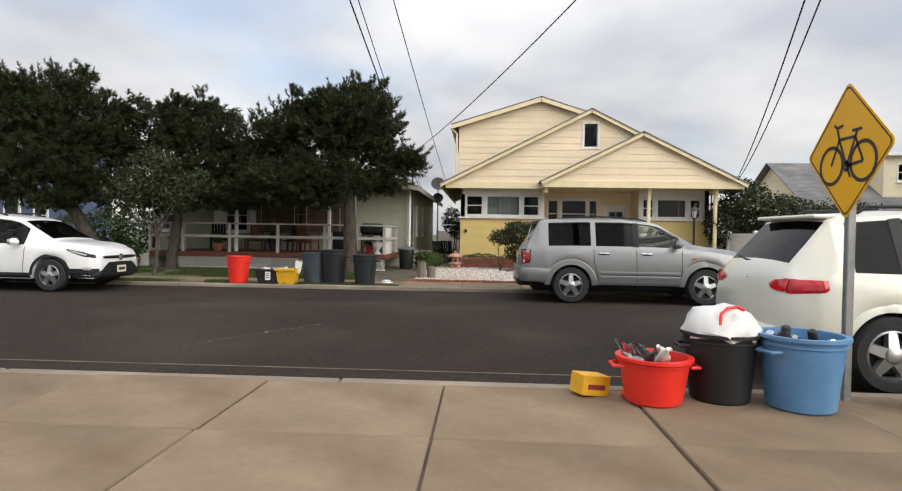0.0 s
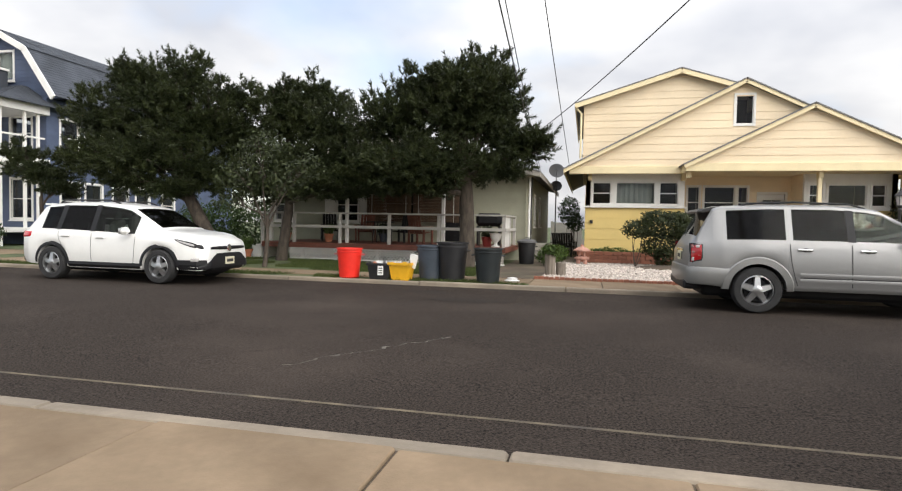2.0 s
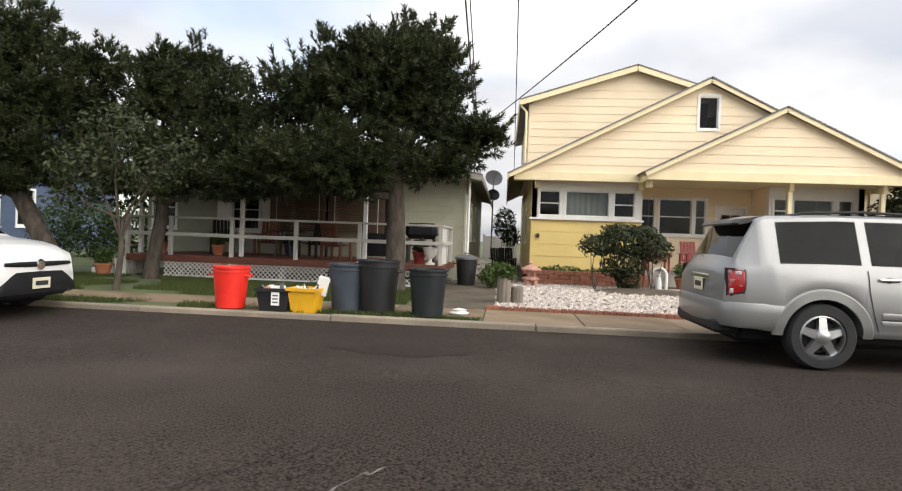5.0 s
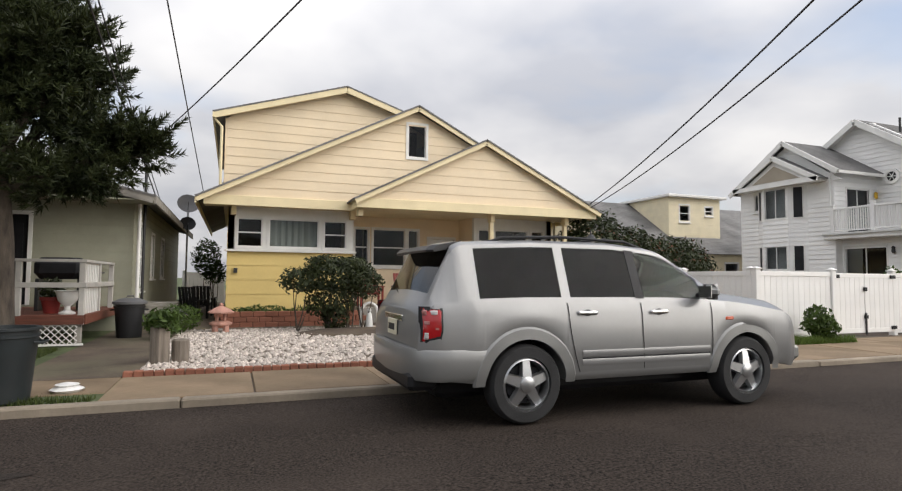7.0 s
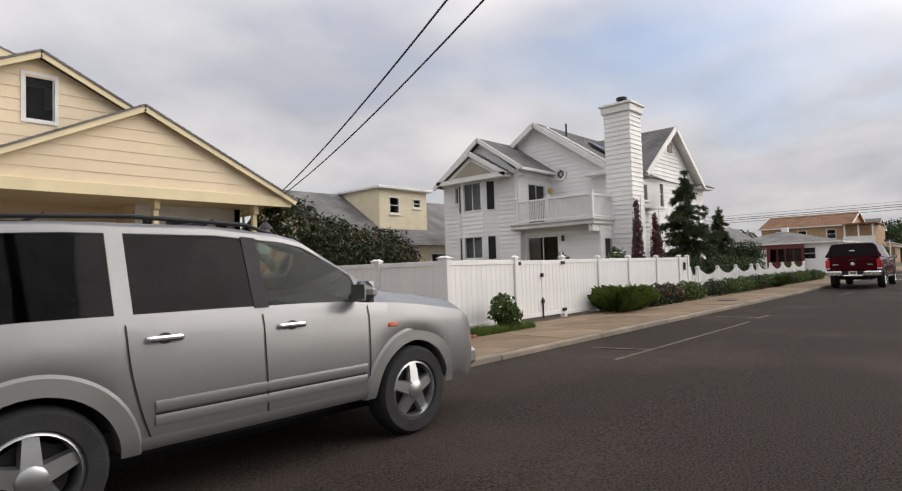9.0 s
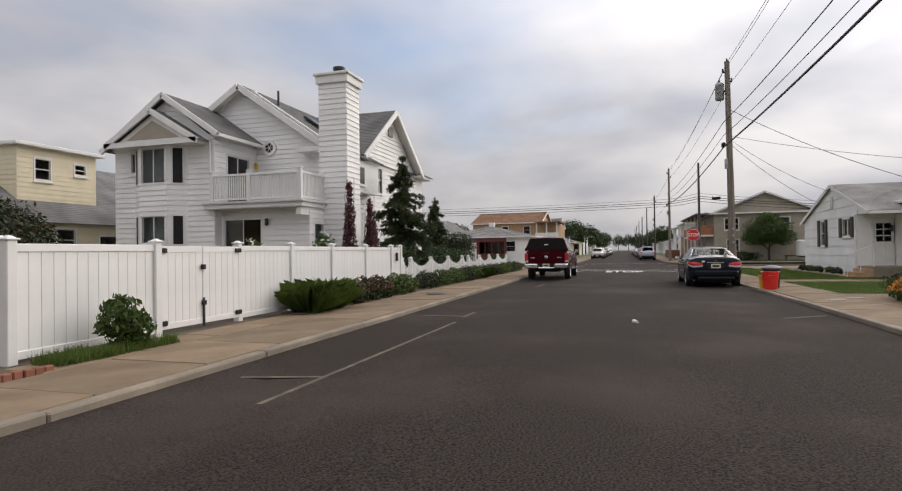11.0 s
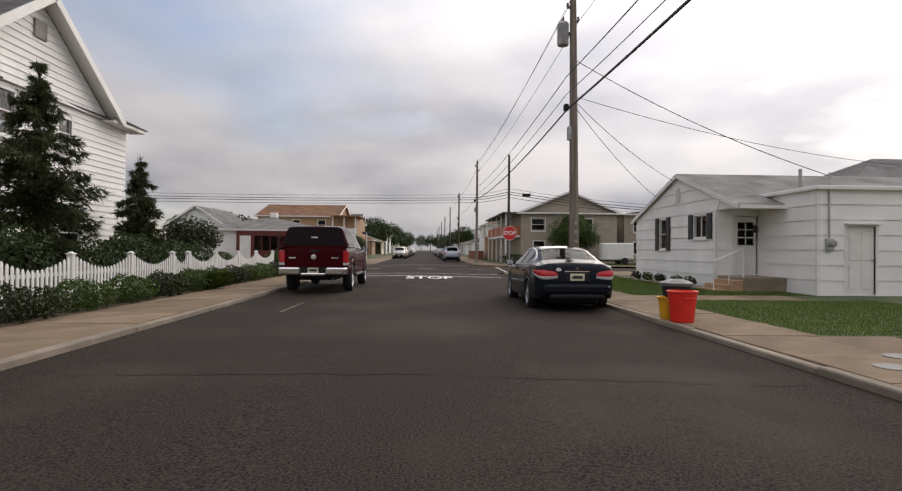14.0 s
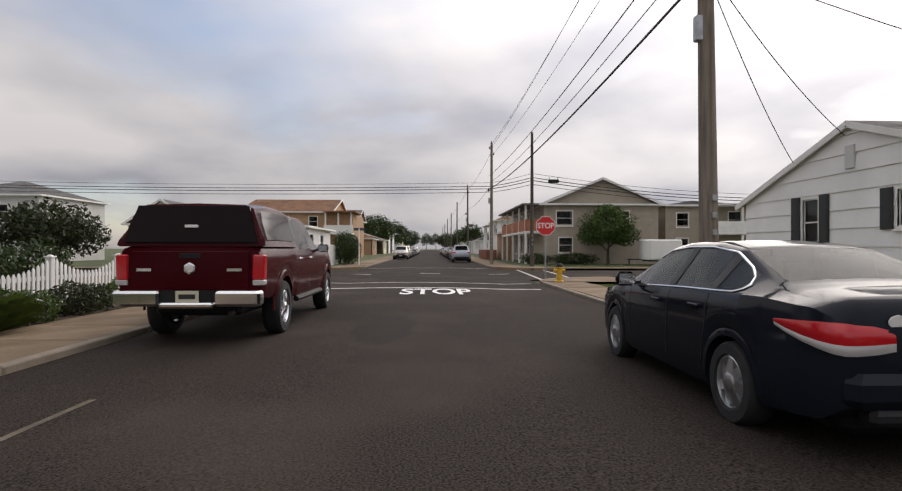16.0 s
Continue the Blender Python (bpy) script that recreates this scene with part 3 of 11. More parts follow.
# ---- vehicles ----
def wheel(parent, x, y, side, r, w=0.23, spokes=5, rim=0.66, rim_mat=None):
    """side -1: outer face to -y."""
    m = pose(x, y, r, 90 * -side if side < 0 else -90, 0, 0)
    hub = part("wheel", Geo().lathe([(r * 0.5, -w / 2), (r * 0.5, w / 2 - 0.085)], 14), BLACK, parent)
    hub.matrix_local = m
    t = Geo()
    t.lathe([(r * rim, -w / 2), (r * 0.92, -w / 2), (r * 0.985, -w / 2 + 0.03), (r, -w / 2 + 0.07), (r, w / 2 - 0.07), (r * 0.985, w / 2 - 0.03), (r * 0.92, w / 2), (r * (rim + 0.02), w / 2), (r * rim, w / 2 - 0.02)], 30, caps=False)
    part("tyre", t, RUBBER, hub, smooth=True)
    d = Geo()
    d.lathe([(r * rim, w / 2 - 0.02), (r * (rim - 0.05), w / 2 - 0.01), (r * (rim - 0.08), w / 2 - 0.05), (r * (rim - 0.08), -w / 2)], 30, caps=False)
    for k in range(spokes):
        a = 360 / spokes * k + 18
        mm = Matrix.Rotation(radians(a), 4, "Z")
        d.add([mm @ Vector(p) for p in ((0.05, -0.05, w / 2 - 0.005), (r * (rim - 0.03), -0.035, w / 2 - 0.035), (r * (rim - 0.03), 0.035, w / 2 - 0.035), (0.05, 0.05, w / 2 - 0.005),
                                        (0.05, -0.06, w / 2 - 0.06), (r * (rim - 0.03), -0.045, w / 2 - 0.08), (r * (rim - 0.03), 0.045, w / 2 - 0.08), (0.05, 0.06, w / 2 - 0.06))],
              [(0, 1, 2, 3), (0, 4, 5, 1), (3, 2, 6, 7), (1, 5, 6, 2)])
    d.lathe([(0.075, w / 2 - 0.06), (0.075, w / 2 + 0.002), (0.055, w / 2 + 0.012), (0.0001, w / 2 + 0.014)], 14)
    part("rim", d, rim_mat or ALLOY, hub, smooth=True)
    return hub


def lerp_table(tab, x):
    return float(np.interp(x, [p[0] for p in tab], [p[1] for p in tab]))


class Shell:
    """A car body lofted along x from the rear bumper; tables of (x, value)."""

    def __init__(self, length, zr, zbelt, hw, hwr, zb, wheels, wr, arch):
        self.L, self.zr, self.zbelt, self.hw, self.hwr, self.zb, self.wheels, self.wr, self.arch = length, zr, zbelt, hw, hwr, zb, wheels, wr, arch

    def bottom(self, x):
        z = lerp_table(self.zb, x)
        for xc in self.wheels:
            d = abs(x - xc)
            if d < self.arch:
                z = max(z, self.wr + math.sqrt(self.arch ** 2 - d * d))
        return z

    def section(self, x):
        zb, zt, zr = self.bottom(x), lerp_table(self.zbelt, x), lerp_table(self.zr, x)
        hw, hr = lerp_table(self.hw, x), lerp_table(self.hwr, x)
        zr = max(zr, zt + 0.02)
        zb = min(zb, zt - 0.16)
        mid = zb + (zt - zb) * 0.45
        b4, b7 = Vector((hw * 0.955, zt)), Vector((hr, zr - 0.03))
        return [(hw * 0.95, zb), (hw * 0.985, zb + min(0.07, (zt - zb) * 0.2)), (hw, mid), (hw * 0.985, zt - min(0.10, (zt - zb) * 0.25)), tuple(b4),
                tuple(b4.lerp(b7, 0.08)), tuple(b4.lerp(b7, 0.93)), tuple(b7), (hr * 0.90, zr), (hr * 0.45, zr + 0.018), (0.0, zr + 0.025)]

    def build(self, car, paint, side_windows, top_windows, side_mat, top_mat, names=("windscreen", "rear_window")):
        xs = sorted(set([round(self.L * i / 110, 4) for i in range(111)] + [w for s in side_windows for w in s[:2]] + [w for s in top_windows for w in s[:2]]
                        + [xc + s * self.arch * 0.999 for xc in self.wheels for s in (-1, 1)]))
        secs = [self.section(x) for x in xs]
        n = len(secs[0])
        full = [[(x, -y, z) for y, z in s] + [(x, y, z) for y, z in s[-2::-1]] for x, s in zip(xs, secs)]
        N = 2 * n - 1
        body = Geo()
        body.v = [p for r in full for p in r]
        panes = {}
        for i in range(len(xs) - 1):
            xm = (xs[i] + xs[i + 1]) / 2
            for k in range(N - 1):
                q = (i * N + k, (i + 1) * N + k, (i + 1) * N + k + 1, i * N + k + 1)
                row = k if k < n - 1 else N - 2 - k
                tgt = None
                if row == 5:
                    for a, b, nm in side_windows:
                        if a <= xm <= b:
                            tgt = (nm, k < n - 1)
                if row >= 8 or row == 7:
                    for a, b, nm in top_windows:
                        if a <= xm <= b and row >= 8:
                            tgt = (nm, True)
                if tgt:
                    panes.setdefault(tgt, []).append(q)
                else:
                    body.f.append(q)
            q = (i * N, i * N + N - 1, (i + 1) * N + N - 1, (i + 1) * N)
            body.f.append(q)
        body.f += [tuple(range(N)), tuple(range(len(xs) * N - 1, (len(xs) - 1) * N - 1, -1))]
        me = body.mesh("body", paint, True)
        self.ob = part("body", me, paint, car)
        # cloth and plastic lining just inside the painted shell
        lin = Geo()
        lin.v = [(x, y * 0.965, z - 0.03) for x, y, z in body.v]
        side = self.L * 0.86
        lin.f = [q for q in body.f if len(q) == 4 and 0.12 < min(body.v[i][0] for i in q) and max(body.v[i][0] for i in q) < side
                 and min(body.v[i][2] for i in q) > lerp_table(self.zbelt, body.v[q[0]][0]) - 0.12]
        part("cabin_lining", lin, INTERIOR, car)
        for (nm, _), fs in panes.items():
            used = sorted({i for q in fs for i in q})
            ix = {v: i for i, v in enumerate(used)}
            gg = Geo().add([body.v[i] for i in used], [tuple(ix[i] for i in q) for q in fs])
            gg.add([(x, y * 0.988, z - 0.008) for x, y, z in gg.v], [tuple(reversed(q)) for q in gg.f])
            pane = part(nm, gg, top_mat if nm in names else side_mat(nm), car, smooth=True)
            pane.visible_shadow = False
        return self.ob

    def side(self, x, s, off=0.0):
        """A point on the flank between sill (0) and belt (1)."""
        sec = self.section(x)
        z = sec[0][1] + (sec[4][1] - sec[0][1]) * s
        y = float(np.interp(z, [p[1] for p in sec[:5]], [p[0] for p in sec[:5]]))
        return y + off, z


def flank_strip(sh, x0, x1, z0, z1, off, side, n=14):
    """A band that follows the flank between two heights."""
    gg = Geo()
    for i in range(n + 1):
        x = x0 + (x1 - x0) * i / n
        sec = sh.section(x)
        zs, yy = [p[1] for p in sec[:5]], [p[0] for p in sec[:5]]
        for z in (z0, (z0 + z1) / 2, z1):
            o = off if z not in (z0, z1) else 0.001
            gg.v.append((x, side * (float(np.interp(z, zs, yy)) + (off if z == (z0 + z1) / 2 else off * 0.3)), z))
    for i in range(n):
        for k in range(2):
            gg.f.append((i * 3 + k, i * 3 + 3 + k, i * 3 + 4 + k, i * 3 + 1 + k))
    return gg


def door_gap(sh, x, side, x2=None):
    """A thin dark joint from belt to sill."""
    gg = Geo()
    n = 10
    for i in range(n + 1):
        t = i / n
        xx = x + ((x2 if x2 is not None else x) - x) * (t ** 2)
        sec = sh.section(xx)
        z = sec[4][1] - 0.01 - (sec[4][1] - 0.01 - max(sec[0][1] + 0.06, 0.34)) * t
        y = float(np.interp(z, [p[1] for p in sec[:5]], [p[0] for p in sec[:5]])) + 0.006
        gg.v += [(xx - 0.005, side * y, z), (xx + 0.005, side * y, z)]
    gg.f = [(2 * i, 2 * i + 1, 2 * i + 3, 2 * i + 2) for i in range(n)]
    return gg


def arch_lip(sh, xc, side, w=0.05, off=0.018):
    gg = Geo()
    n = 22
    for k in range(n + 1):
        a = math.pi * k / n
        for rr, o in ((sh.arch - 0.01, off), (sh.arch + w, off), (sh.arch + w + 0.02, 0.0)):
            x, z = xc + rr * math.cos(a), sh.wr + rr * math.sin(a)
            sec = sh.section(xc + math.copysign(max(abs(x - xc), sh.arch + 0.02), x - xc))
            y = float(np.interp(z, [p[1] for p in sec[:5]], [p[0] for p in sec[:5]]))
            gg.v.append((x, side * (y + o), z))
    for k in range(n):
        for j in range(2):
            gg.f.append((k * 3 + j, k * 3 + 3 + j, k * 3 + 4 + j, k * 3 + 1 + j))
    return gg


def door_handle(car, sh, x, side, material, z=0.98):
    sec = sh.section(x)
    y = float(np.interp(z, [p[1] for p in sec[:5]], [p[0] for p in sec[:5]]))
    gg = Geo()
    gg.box(x - 0.11, x + 0.11, side * y - 0.02, side * y + 0.02 + 0.015 * side, z - 0.018, z + 0.018, 0.012) if side > 0 else gg.box(x - 0.11, x + 0.11, -y - 0.035, -y + 0.02, z - 0.018, z + 0.018, 0.012)
    hd = part("door_handle", gg, material, car)
    if material is not CHROME:
        return
    # nearly flat dark disc; the hollow's shade behind the handle is its colour
    cup = Geo()
    for i in range(13):
        a = 2 * math.pi * i / 12
        cup.v.append((x + 0.045 * math.cos(a), side * (y + 0.004), z + 0.034 * math.sin(a)))
    cup.v[12] = (x, side * (y - 0.002), z)
    cup.f = [(i, (i + 1) % 12, 12) for i in range(12)]
    part("handle_recess", cup, DARKMETAL, hd)


def mirror(car, sh, x, side, paint, z=1.10):
    y = lerp_table(sh.hw, x) * 0.96
    gg = Geo()
    a, b = sorted((side * (y + 0.02), side * (y + 0.24)))
    gg.box(x - 0.05, x + 0.10, a, b, z, z + 0.16, 0.06)
    mo = part("wing_mirror", gg, paint, car)
    q = Geo()
    a, b = sorted((side * (y + 0.05), side * (y + 0.22)))
    q.box(x - 0.056, x - 0.048, a, b, z + 0.02, z + 0.14)
    part("mirror_glass", q, CHROME, mo)
    s = Geo()
    a, b = sorted((side * (y - 0.04), side * (y + 0.05)))
    s.box(x - 0.01, x + 0.05, a, b, z + 0.02, z + 0.06)
    part("mirror_arm", s, BLACK, mo)


def plate_on(car, x, z, y=0.0, w=0.31, h=0.155, front=False):
    gg = Geo()
    gg.box(x - 0.008, x + 0.008, y - w / 2, y + w / 2, z - h / 2, z + h / 2, 0.004)
    p = part("number_plate", gg, PLATE, car)
    q = Geo()
    xo = x + (0.009 if front else -0.009)
    q.box(xo - 0.002, xo + 0.002, y - w * 0.36, y + w * 0.36, z - 0.032, z + 0.032)
    part("plate_bar", q, INK, p)


def inside(car, L, hw, x0, x1, floor=0.45, seats=((0.45, 2), (0.62, 2))):
    gg = Geo()
    gg.box(x0, x1, -hw, hw, floor - 0.1, floor)
    part("cabin_floor", gg, INTERIOR, car)
    part("dashboard", Geo().box(x1 - 0.42, x1 + 0.02, -hw * 0.92, hw * 0.92, floor + 0.1, floor + 0.46, 0.05), INTERIOR, car)
    for fx, n in seats:
        for s in (-1, 1):
            q = Geo()
            x = x0 + (x1 - x0) * fx
            q.box(x, x + 0.5, s * 0.38 - 0.24, s * 0.38 + 0.24, floor, floor + 0.25, 0.05)
            q.box(x - 0.12, x + 0.04, s * 0.38 - 0.24, s * 0.38 + 0.24, floor + 0.1, floor + 0.78, 0.05)
            q.box(x - 0.1, x + 0.0, s * 0.38 - 0.12, s * 0.38 + 0.12, floor + 0.80, floor + 0.98, 0.04)
            part("seat", q, INTERIOR, car)


def under(car, sh, hw=0.6, z=0.22):
    gg = Geo()
    gg.box(0.25, sh.L - 0.3, -hw, hw, z, 0.62, 0.05)
    part("underbody", gg, BLACK, car)


def lens(car, name, pts, material, t=0.02):
    """A lamp lens from corner points, pushed out by t along -x or given as a closed quad strip."""
    gg = Geo()
    n = len(pts)
    c = sum((Vector(p) for p in pts), Vector()) / n
    nrm = (Vector(pts[1]) - Vector(pts[0])).cross(Vector(pts[2]) - Vector(pts[0])).normalized()
    vs = [Vector(p) for p in pts] + [Vector(p).lerp(c, 0.12) + nrm * t for p in pts]
    gg.add(vs, [tuple(range(n, 2 * n))] + [(k, (k + 1) % n, n + (k + 1) % n, n + k) for k in range(n)])
    return part(name, gg, material, car, smooth=False)


def flank_patch(car, name, sh, x0, x1, z0, z1, off, side, material, n=8, slant=0.0):
    """A lens or panel that lies on the body side, its rim sunk to the paint."""
    gg = Geo()
    rows = 5
    for i in range(n + 1):
        t = i / n
        x = x0 + (x1 - x0) * t
        sec = sh.section(x)
        zs, yy = [p[1] for p in sec[:5]], [p[0] for p in sec[:5]]
        for j in range(rows):
            q = j / (rows - 1)
            z = z0 + (z1 - z0) * q + slant * t * (1 - q)
            o = off if 0 < i < n and 0 < j < rows - 1 else -0.004
            gg.v.append((x, side * (float(np.interp(z, zs, yy)) + o), z))
    for i in range(n):
        for j in range(rows - 1):
            gg.f.append((i * rows + j, (i + 1) * rows + j, (i + 1) * rows + j + 1, i * rows + j + 1))
    return part(name, gg, material, car, smooth=True)


def pillar(car, sh, x0, x1, side, material):
    """A door pillar laid over the glass line."""
    gg = Geo()
    for x in (x0, x1):
        sec = sh.section(x)
        a, b = Vector(sec[4]), Vector(sec[7])
        for t in (0.06, 0.5, 0.95):
            p = a.lerp(b, t)
            gg.v.append((x, side * (p.x + 0.006), p.y))
        for t in (0.06, 0.5, 0.95):
            p = a.lerp(b, t)
            gg.v.append((x, side * (p.x - 0.01), p.y))
    gg.f = [(0, 6, 7, 1), (1, 7, 8, 2), (0, 1, 4, 3), (1, 2, 5, 4), (6, 9, 10, 7), (7, 10, 11, 8)]
    part("pillar", gg, material, car)


def car_paint(name, color, metal=0.0, rough=0.28, coat=0.7, spec=0.5):
    return mat(name, color, rough, metal, spec=spec, var=0.04, scale=1.5, coat=coat, dirt=tuple(c * 0.7 + 0.02 for c in color), dirt_amt=0.15, dirt_scale=1.5)


BRIGHTLENS = mat("bright_red_lens", (0.55, 0.012, 0.02), 0.15, var=0.1, coat=0.5)
SILVER = car_paint("silver_car_paint", (0.27, 0.27, 0.27), 0.5, 0.36, 0.4)
GREYTRIM = car_paint("silver_lower_trim_paint", (0.25, 0.25, 0.245), 0.4, 0.42, 0.3)
CARWHITE = car_paint("white_car_paint", (0.78, 0.78, 0.76))
CARCREAM = car_paint("cream_white_car_paint", (0.76, 0.75, 0.66))
MAROON = car_paint("maroon_car_paint", (0.050, 0.003, 0.006), 0.0, 0.16, 0.0, 0.09)
CANOPYGLASS = mat("black_tinted_canopy_glass", (0.010, 0.006, 0.007), 0.06, var=0.1, spec=0.08)
DARKBLUE = car_paint("dark_blue_grey_car_paint", (0.010, 0.013, 0.020), 0.0, 0.09, 0.0, 0.12)
CARSILVERBLUE = car_paint("silver_blue_car_paint", (0.38, 0.42, 0.48), 0.6, 0.3)
CARBLACK = car_paint("black_car_paint", (0.02, 0.02, 0.022), 0.2, 0.25)
CARBEIGE = car_paint("champagne_car_paint", (0.50, 0.46, 0.40), 0.5, 0.3)


def big_suv(m, label):
    car = thing("suv", m, label, "car")
    sh = Shell(4.78,
               [(0, 0.98), (0.05, 1.09), (0.10, 1.15), (0.36, 1.66), (0.46, 1.70), (1.2, 1.735), (2.1, 1.735), (2.6, 1.69), (2.8, 1.65), (3.52, 1.235), (3.66, 1.20), (4.30, 1.12), (4.62, 1.02), (4.74, 0.90), (4.78, 0.74)],
               [(0, 0.94), (0.06, 1.05), (0.12, 1.11), (1.0, 1.13), (3.5, 1.125), (3.8, 1.09), (4.35, 1.01), (4.62, 0.92), (4.74, 0.81), (4.78, 0.68)],
               [(0, 0.80), (0.05, 0.86), (0.18, 0.93), (0.5, 0.965), (4.0, 0.97), (4.45, 0.91), (4.65, 0.80), (4.78, 0.62)],
               [(0, 0.72), (0.1, 0.74), (0.5, 0.70), (0.8, 0.715), (2.6, 0.71), (2.82, 0.69), (3.54, 0.74), (3.9, 0.80), (4.5, 0.74), (4.78, 0.5)],
               [(0, 0.52), (0.12, 0.44), (0.5, 0.40), (1.4, 0.38), (3.4, 0.38), (4.3, 0.42), (4.6, 0.36), (4.78, 0.44)], (1.02, 3.72), 0.37, 0.43)
    tints = {"quarter_window": TINTGLASS, "rear_door_window": TINTGLASS, "front_door_window": CLEARGLASS}
    sh.build(car, SILVER, [(0.56, 1.42, "quarter_window"), (1.52, 2.32, "rear_door_window"), (2.34, 3.22, "front_door_window")],
             [(0.13, 0.35, "rear_window"), (2.84, 3.48, "windscreen")], lambda nm: tints[nm], TINTGLASS)
    for s in (-1, 1):
        for xc in sh.wheels:
            part("wheel_arch", arch_lip(sh, xc, s, 0.085, 0.02), GREYTRIM, car, smooth=True)
            wheel(car, xc, s * 0.845, s, 0.37, 0.24, 5)
        pillar(car, sh, 2.28, 2.39, s, BLACK)
        part("side_moulding", flank_strip(sh, 1.62, 3.2, 0.60, 0.665, 0.012, s), SILVER, car, smooth=True)
        part("moulding_groove", flank_strip(sh, 1.62, 3.2, 0.582, 0.598, 0.004, s), BLACK, car)
        part("side_moulding", flank_strip(sh, 1.62, 3.2, 0.515, 0.58, 0.012, s), SILVER, car, smooth=True)
        part("sill", flank_strip(sh, 1.5, 3.28, 0.385, 0.46, 0.014, s), SILVER, car, smooth=True)
        for a, b in ((1.47, 1.60), (2.33, 2.35), (3.24, 3.22)):
            part("door_joint", door_gap(sh, a, s, b), BLACK, car)
        door_handle(car, sh, 1.68, s, CHROME, 1.025)
        door_handle(car, sh, 2.54, s, CHROME, 1.025)
        mirror(car, sh, 3.10, s, GREYTRIM, 1.15)
        sec = sh.section(0.08)
        tl = flank_patch(car, "tail_light", sh, 0.012, 0.205, 0.75, 1.095, 0.010, s, BLACK, 8, 0.05)
        flank_patch(tl, "tail_light_lens", sh, 0.022, 0.195, 0.765, 1.085, 0.016, s, REDLENS, 8, 0.05)
        for xa, xb, za, zb_, mt in ((0.035, 0.085, 0.80, 0.88, CLEARLENS), (0.03, 0.10, 0.93, 0.975, PINKLENS), (0.09, 0.16, 1.015, 1.065, CLEARLENS), (0.03, 0.075, 1.01, 1.07, PINKLENS), (0.12, 0.17, 0.885, 0.915, PINKLENS)):
            flank_patch(tl, "reflector", sh, xa, xb, za, zb_, 0.021, s, mt, 4)
        lens(car, "headlight", [(4.66, s * 0.60, 0.72), (4.48, s * 0.885, 0.76), (4.42, s * 0.88, 0.92), (4.64, s * 0.62, 0.90)][::s], CLEARLENS, 0.02)
        flank_patch(car, "side_marker", sh, 3.42, 3.54, 0.925, 0.965, 0.012, s, MARKER, 6)
        r = Geo()
        r.tube([(0.78, s * 0.585, 1.705), (0.92, s * 0.585, 1.758), (1.6, s * 0.585, 1.785), (2.4, s * 0.575, 1.758), (2.62, s * 0.575, 1.69)], 0.015)
        part("roof_rail", r, BLACK, car, smooth=True)
    for x in (1.15, 2.15):
        r = Geo()
        r.tube([(x, -0.58, 1.778), (x, 0.58, 1.778)], 0.012)
        part("roof_crossbar", r, BLACK, car, smooth=True)
    b = Geo()
    ring = [(0.60, -0.972), (0.32, -0.965), (0.16, -0.94), (0.05, -0.88), (-0.03, -0.76), (-0.075, -0.5), (-0.09, 0.0)]
    ring += [(x, -y) for x, y in ring[-2::-1]]
    for x, y in ring:
        for q, z in ((0.90, 0.715), (0.985, 0.71), (1.0, 0.69), (1.005, 0.60), (0.99, 0.47), (0.96, 0.43), (0.88, 0.42)):
            b.v.append((0.6 + (x - 0.6) * q, y * (q if x > 0.3 else 0.5 + q * 0.5), z))
    b.f = [(7 * i + k, 7 * i + 7 + k, 7 * i + 8 + k, 7 * i + 1 + k) for i in range(len(ring) - 1) for k in range(6)]
    part("rear_bumper", b, GREYTRIM, car, smooth=True)
    b = Geo()
    b.box(-0.06, 0.24, -0.74, 0.74, 0.33, 0.50, 0.04)
    part("bumper_valance", b, BLACK, car)
    b = Geo()
    b.box(4.60, 4.84, -0.74, 0.74, 0.40, 0.62, 0.06)
    part("front_bumper", b, GREYTRIM, car)
    b = Geo()
    b.box(4.72, 4.80, -0.42, 0.42, 0.70, 0.82, 0.02)
    part("grille", b, DARKMETAL, car)
    # silver spoiler coloured dark all over; its underside's shade is put in the colour
    w = Geo()
    for y, d in ((-0.60, 0.05), (-0.52, 0.0), (0.0, -0.02), (0.52, 0.0), (0.60, 0.05)):
        w.v += [(0.50, y, 1.715), (0.20 + d, y, 1.665), (0.155 + d, y, 1.62), (0.17 + d, y, 1.60), (0.36, y, 1.63)]
    w.f = [(5 * i + k, 5 * i + 5 + k, 5 * i + 5 + (k + 1) % 5, 5 * i + (k + 1) % 5) for i in range(4) for k in range(5)] + [(0, 1, 2, 3, 4), (24, 23, 22, 21, 20)]
    part("rear_spoiler", w, DARKMETAL, car)
    q = Geo()
    q.box(-0.015, 0.0, -0.33, 0.33, 0.93, 0.99, 0.006)
    part("tailgate_trim", q, CHROME, car)
    q = Geo()
    q.tube([(0.16, 0.05, 1.17), (0.12, 0.25, 1.19), (0.14, 0.42, 1.23)], 0.012)
    part("wiper", q, BLACK, car)
    plate_on(car, -0.02, 0.86)
    under(car, sh)
    inside(car, 4.78, 0.82, 0.5, 3.4, 0.5, ((0.26, 2), (0.58, 2)))
    return car


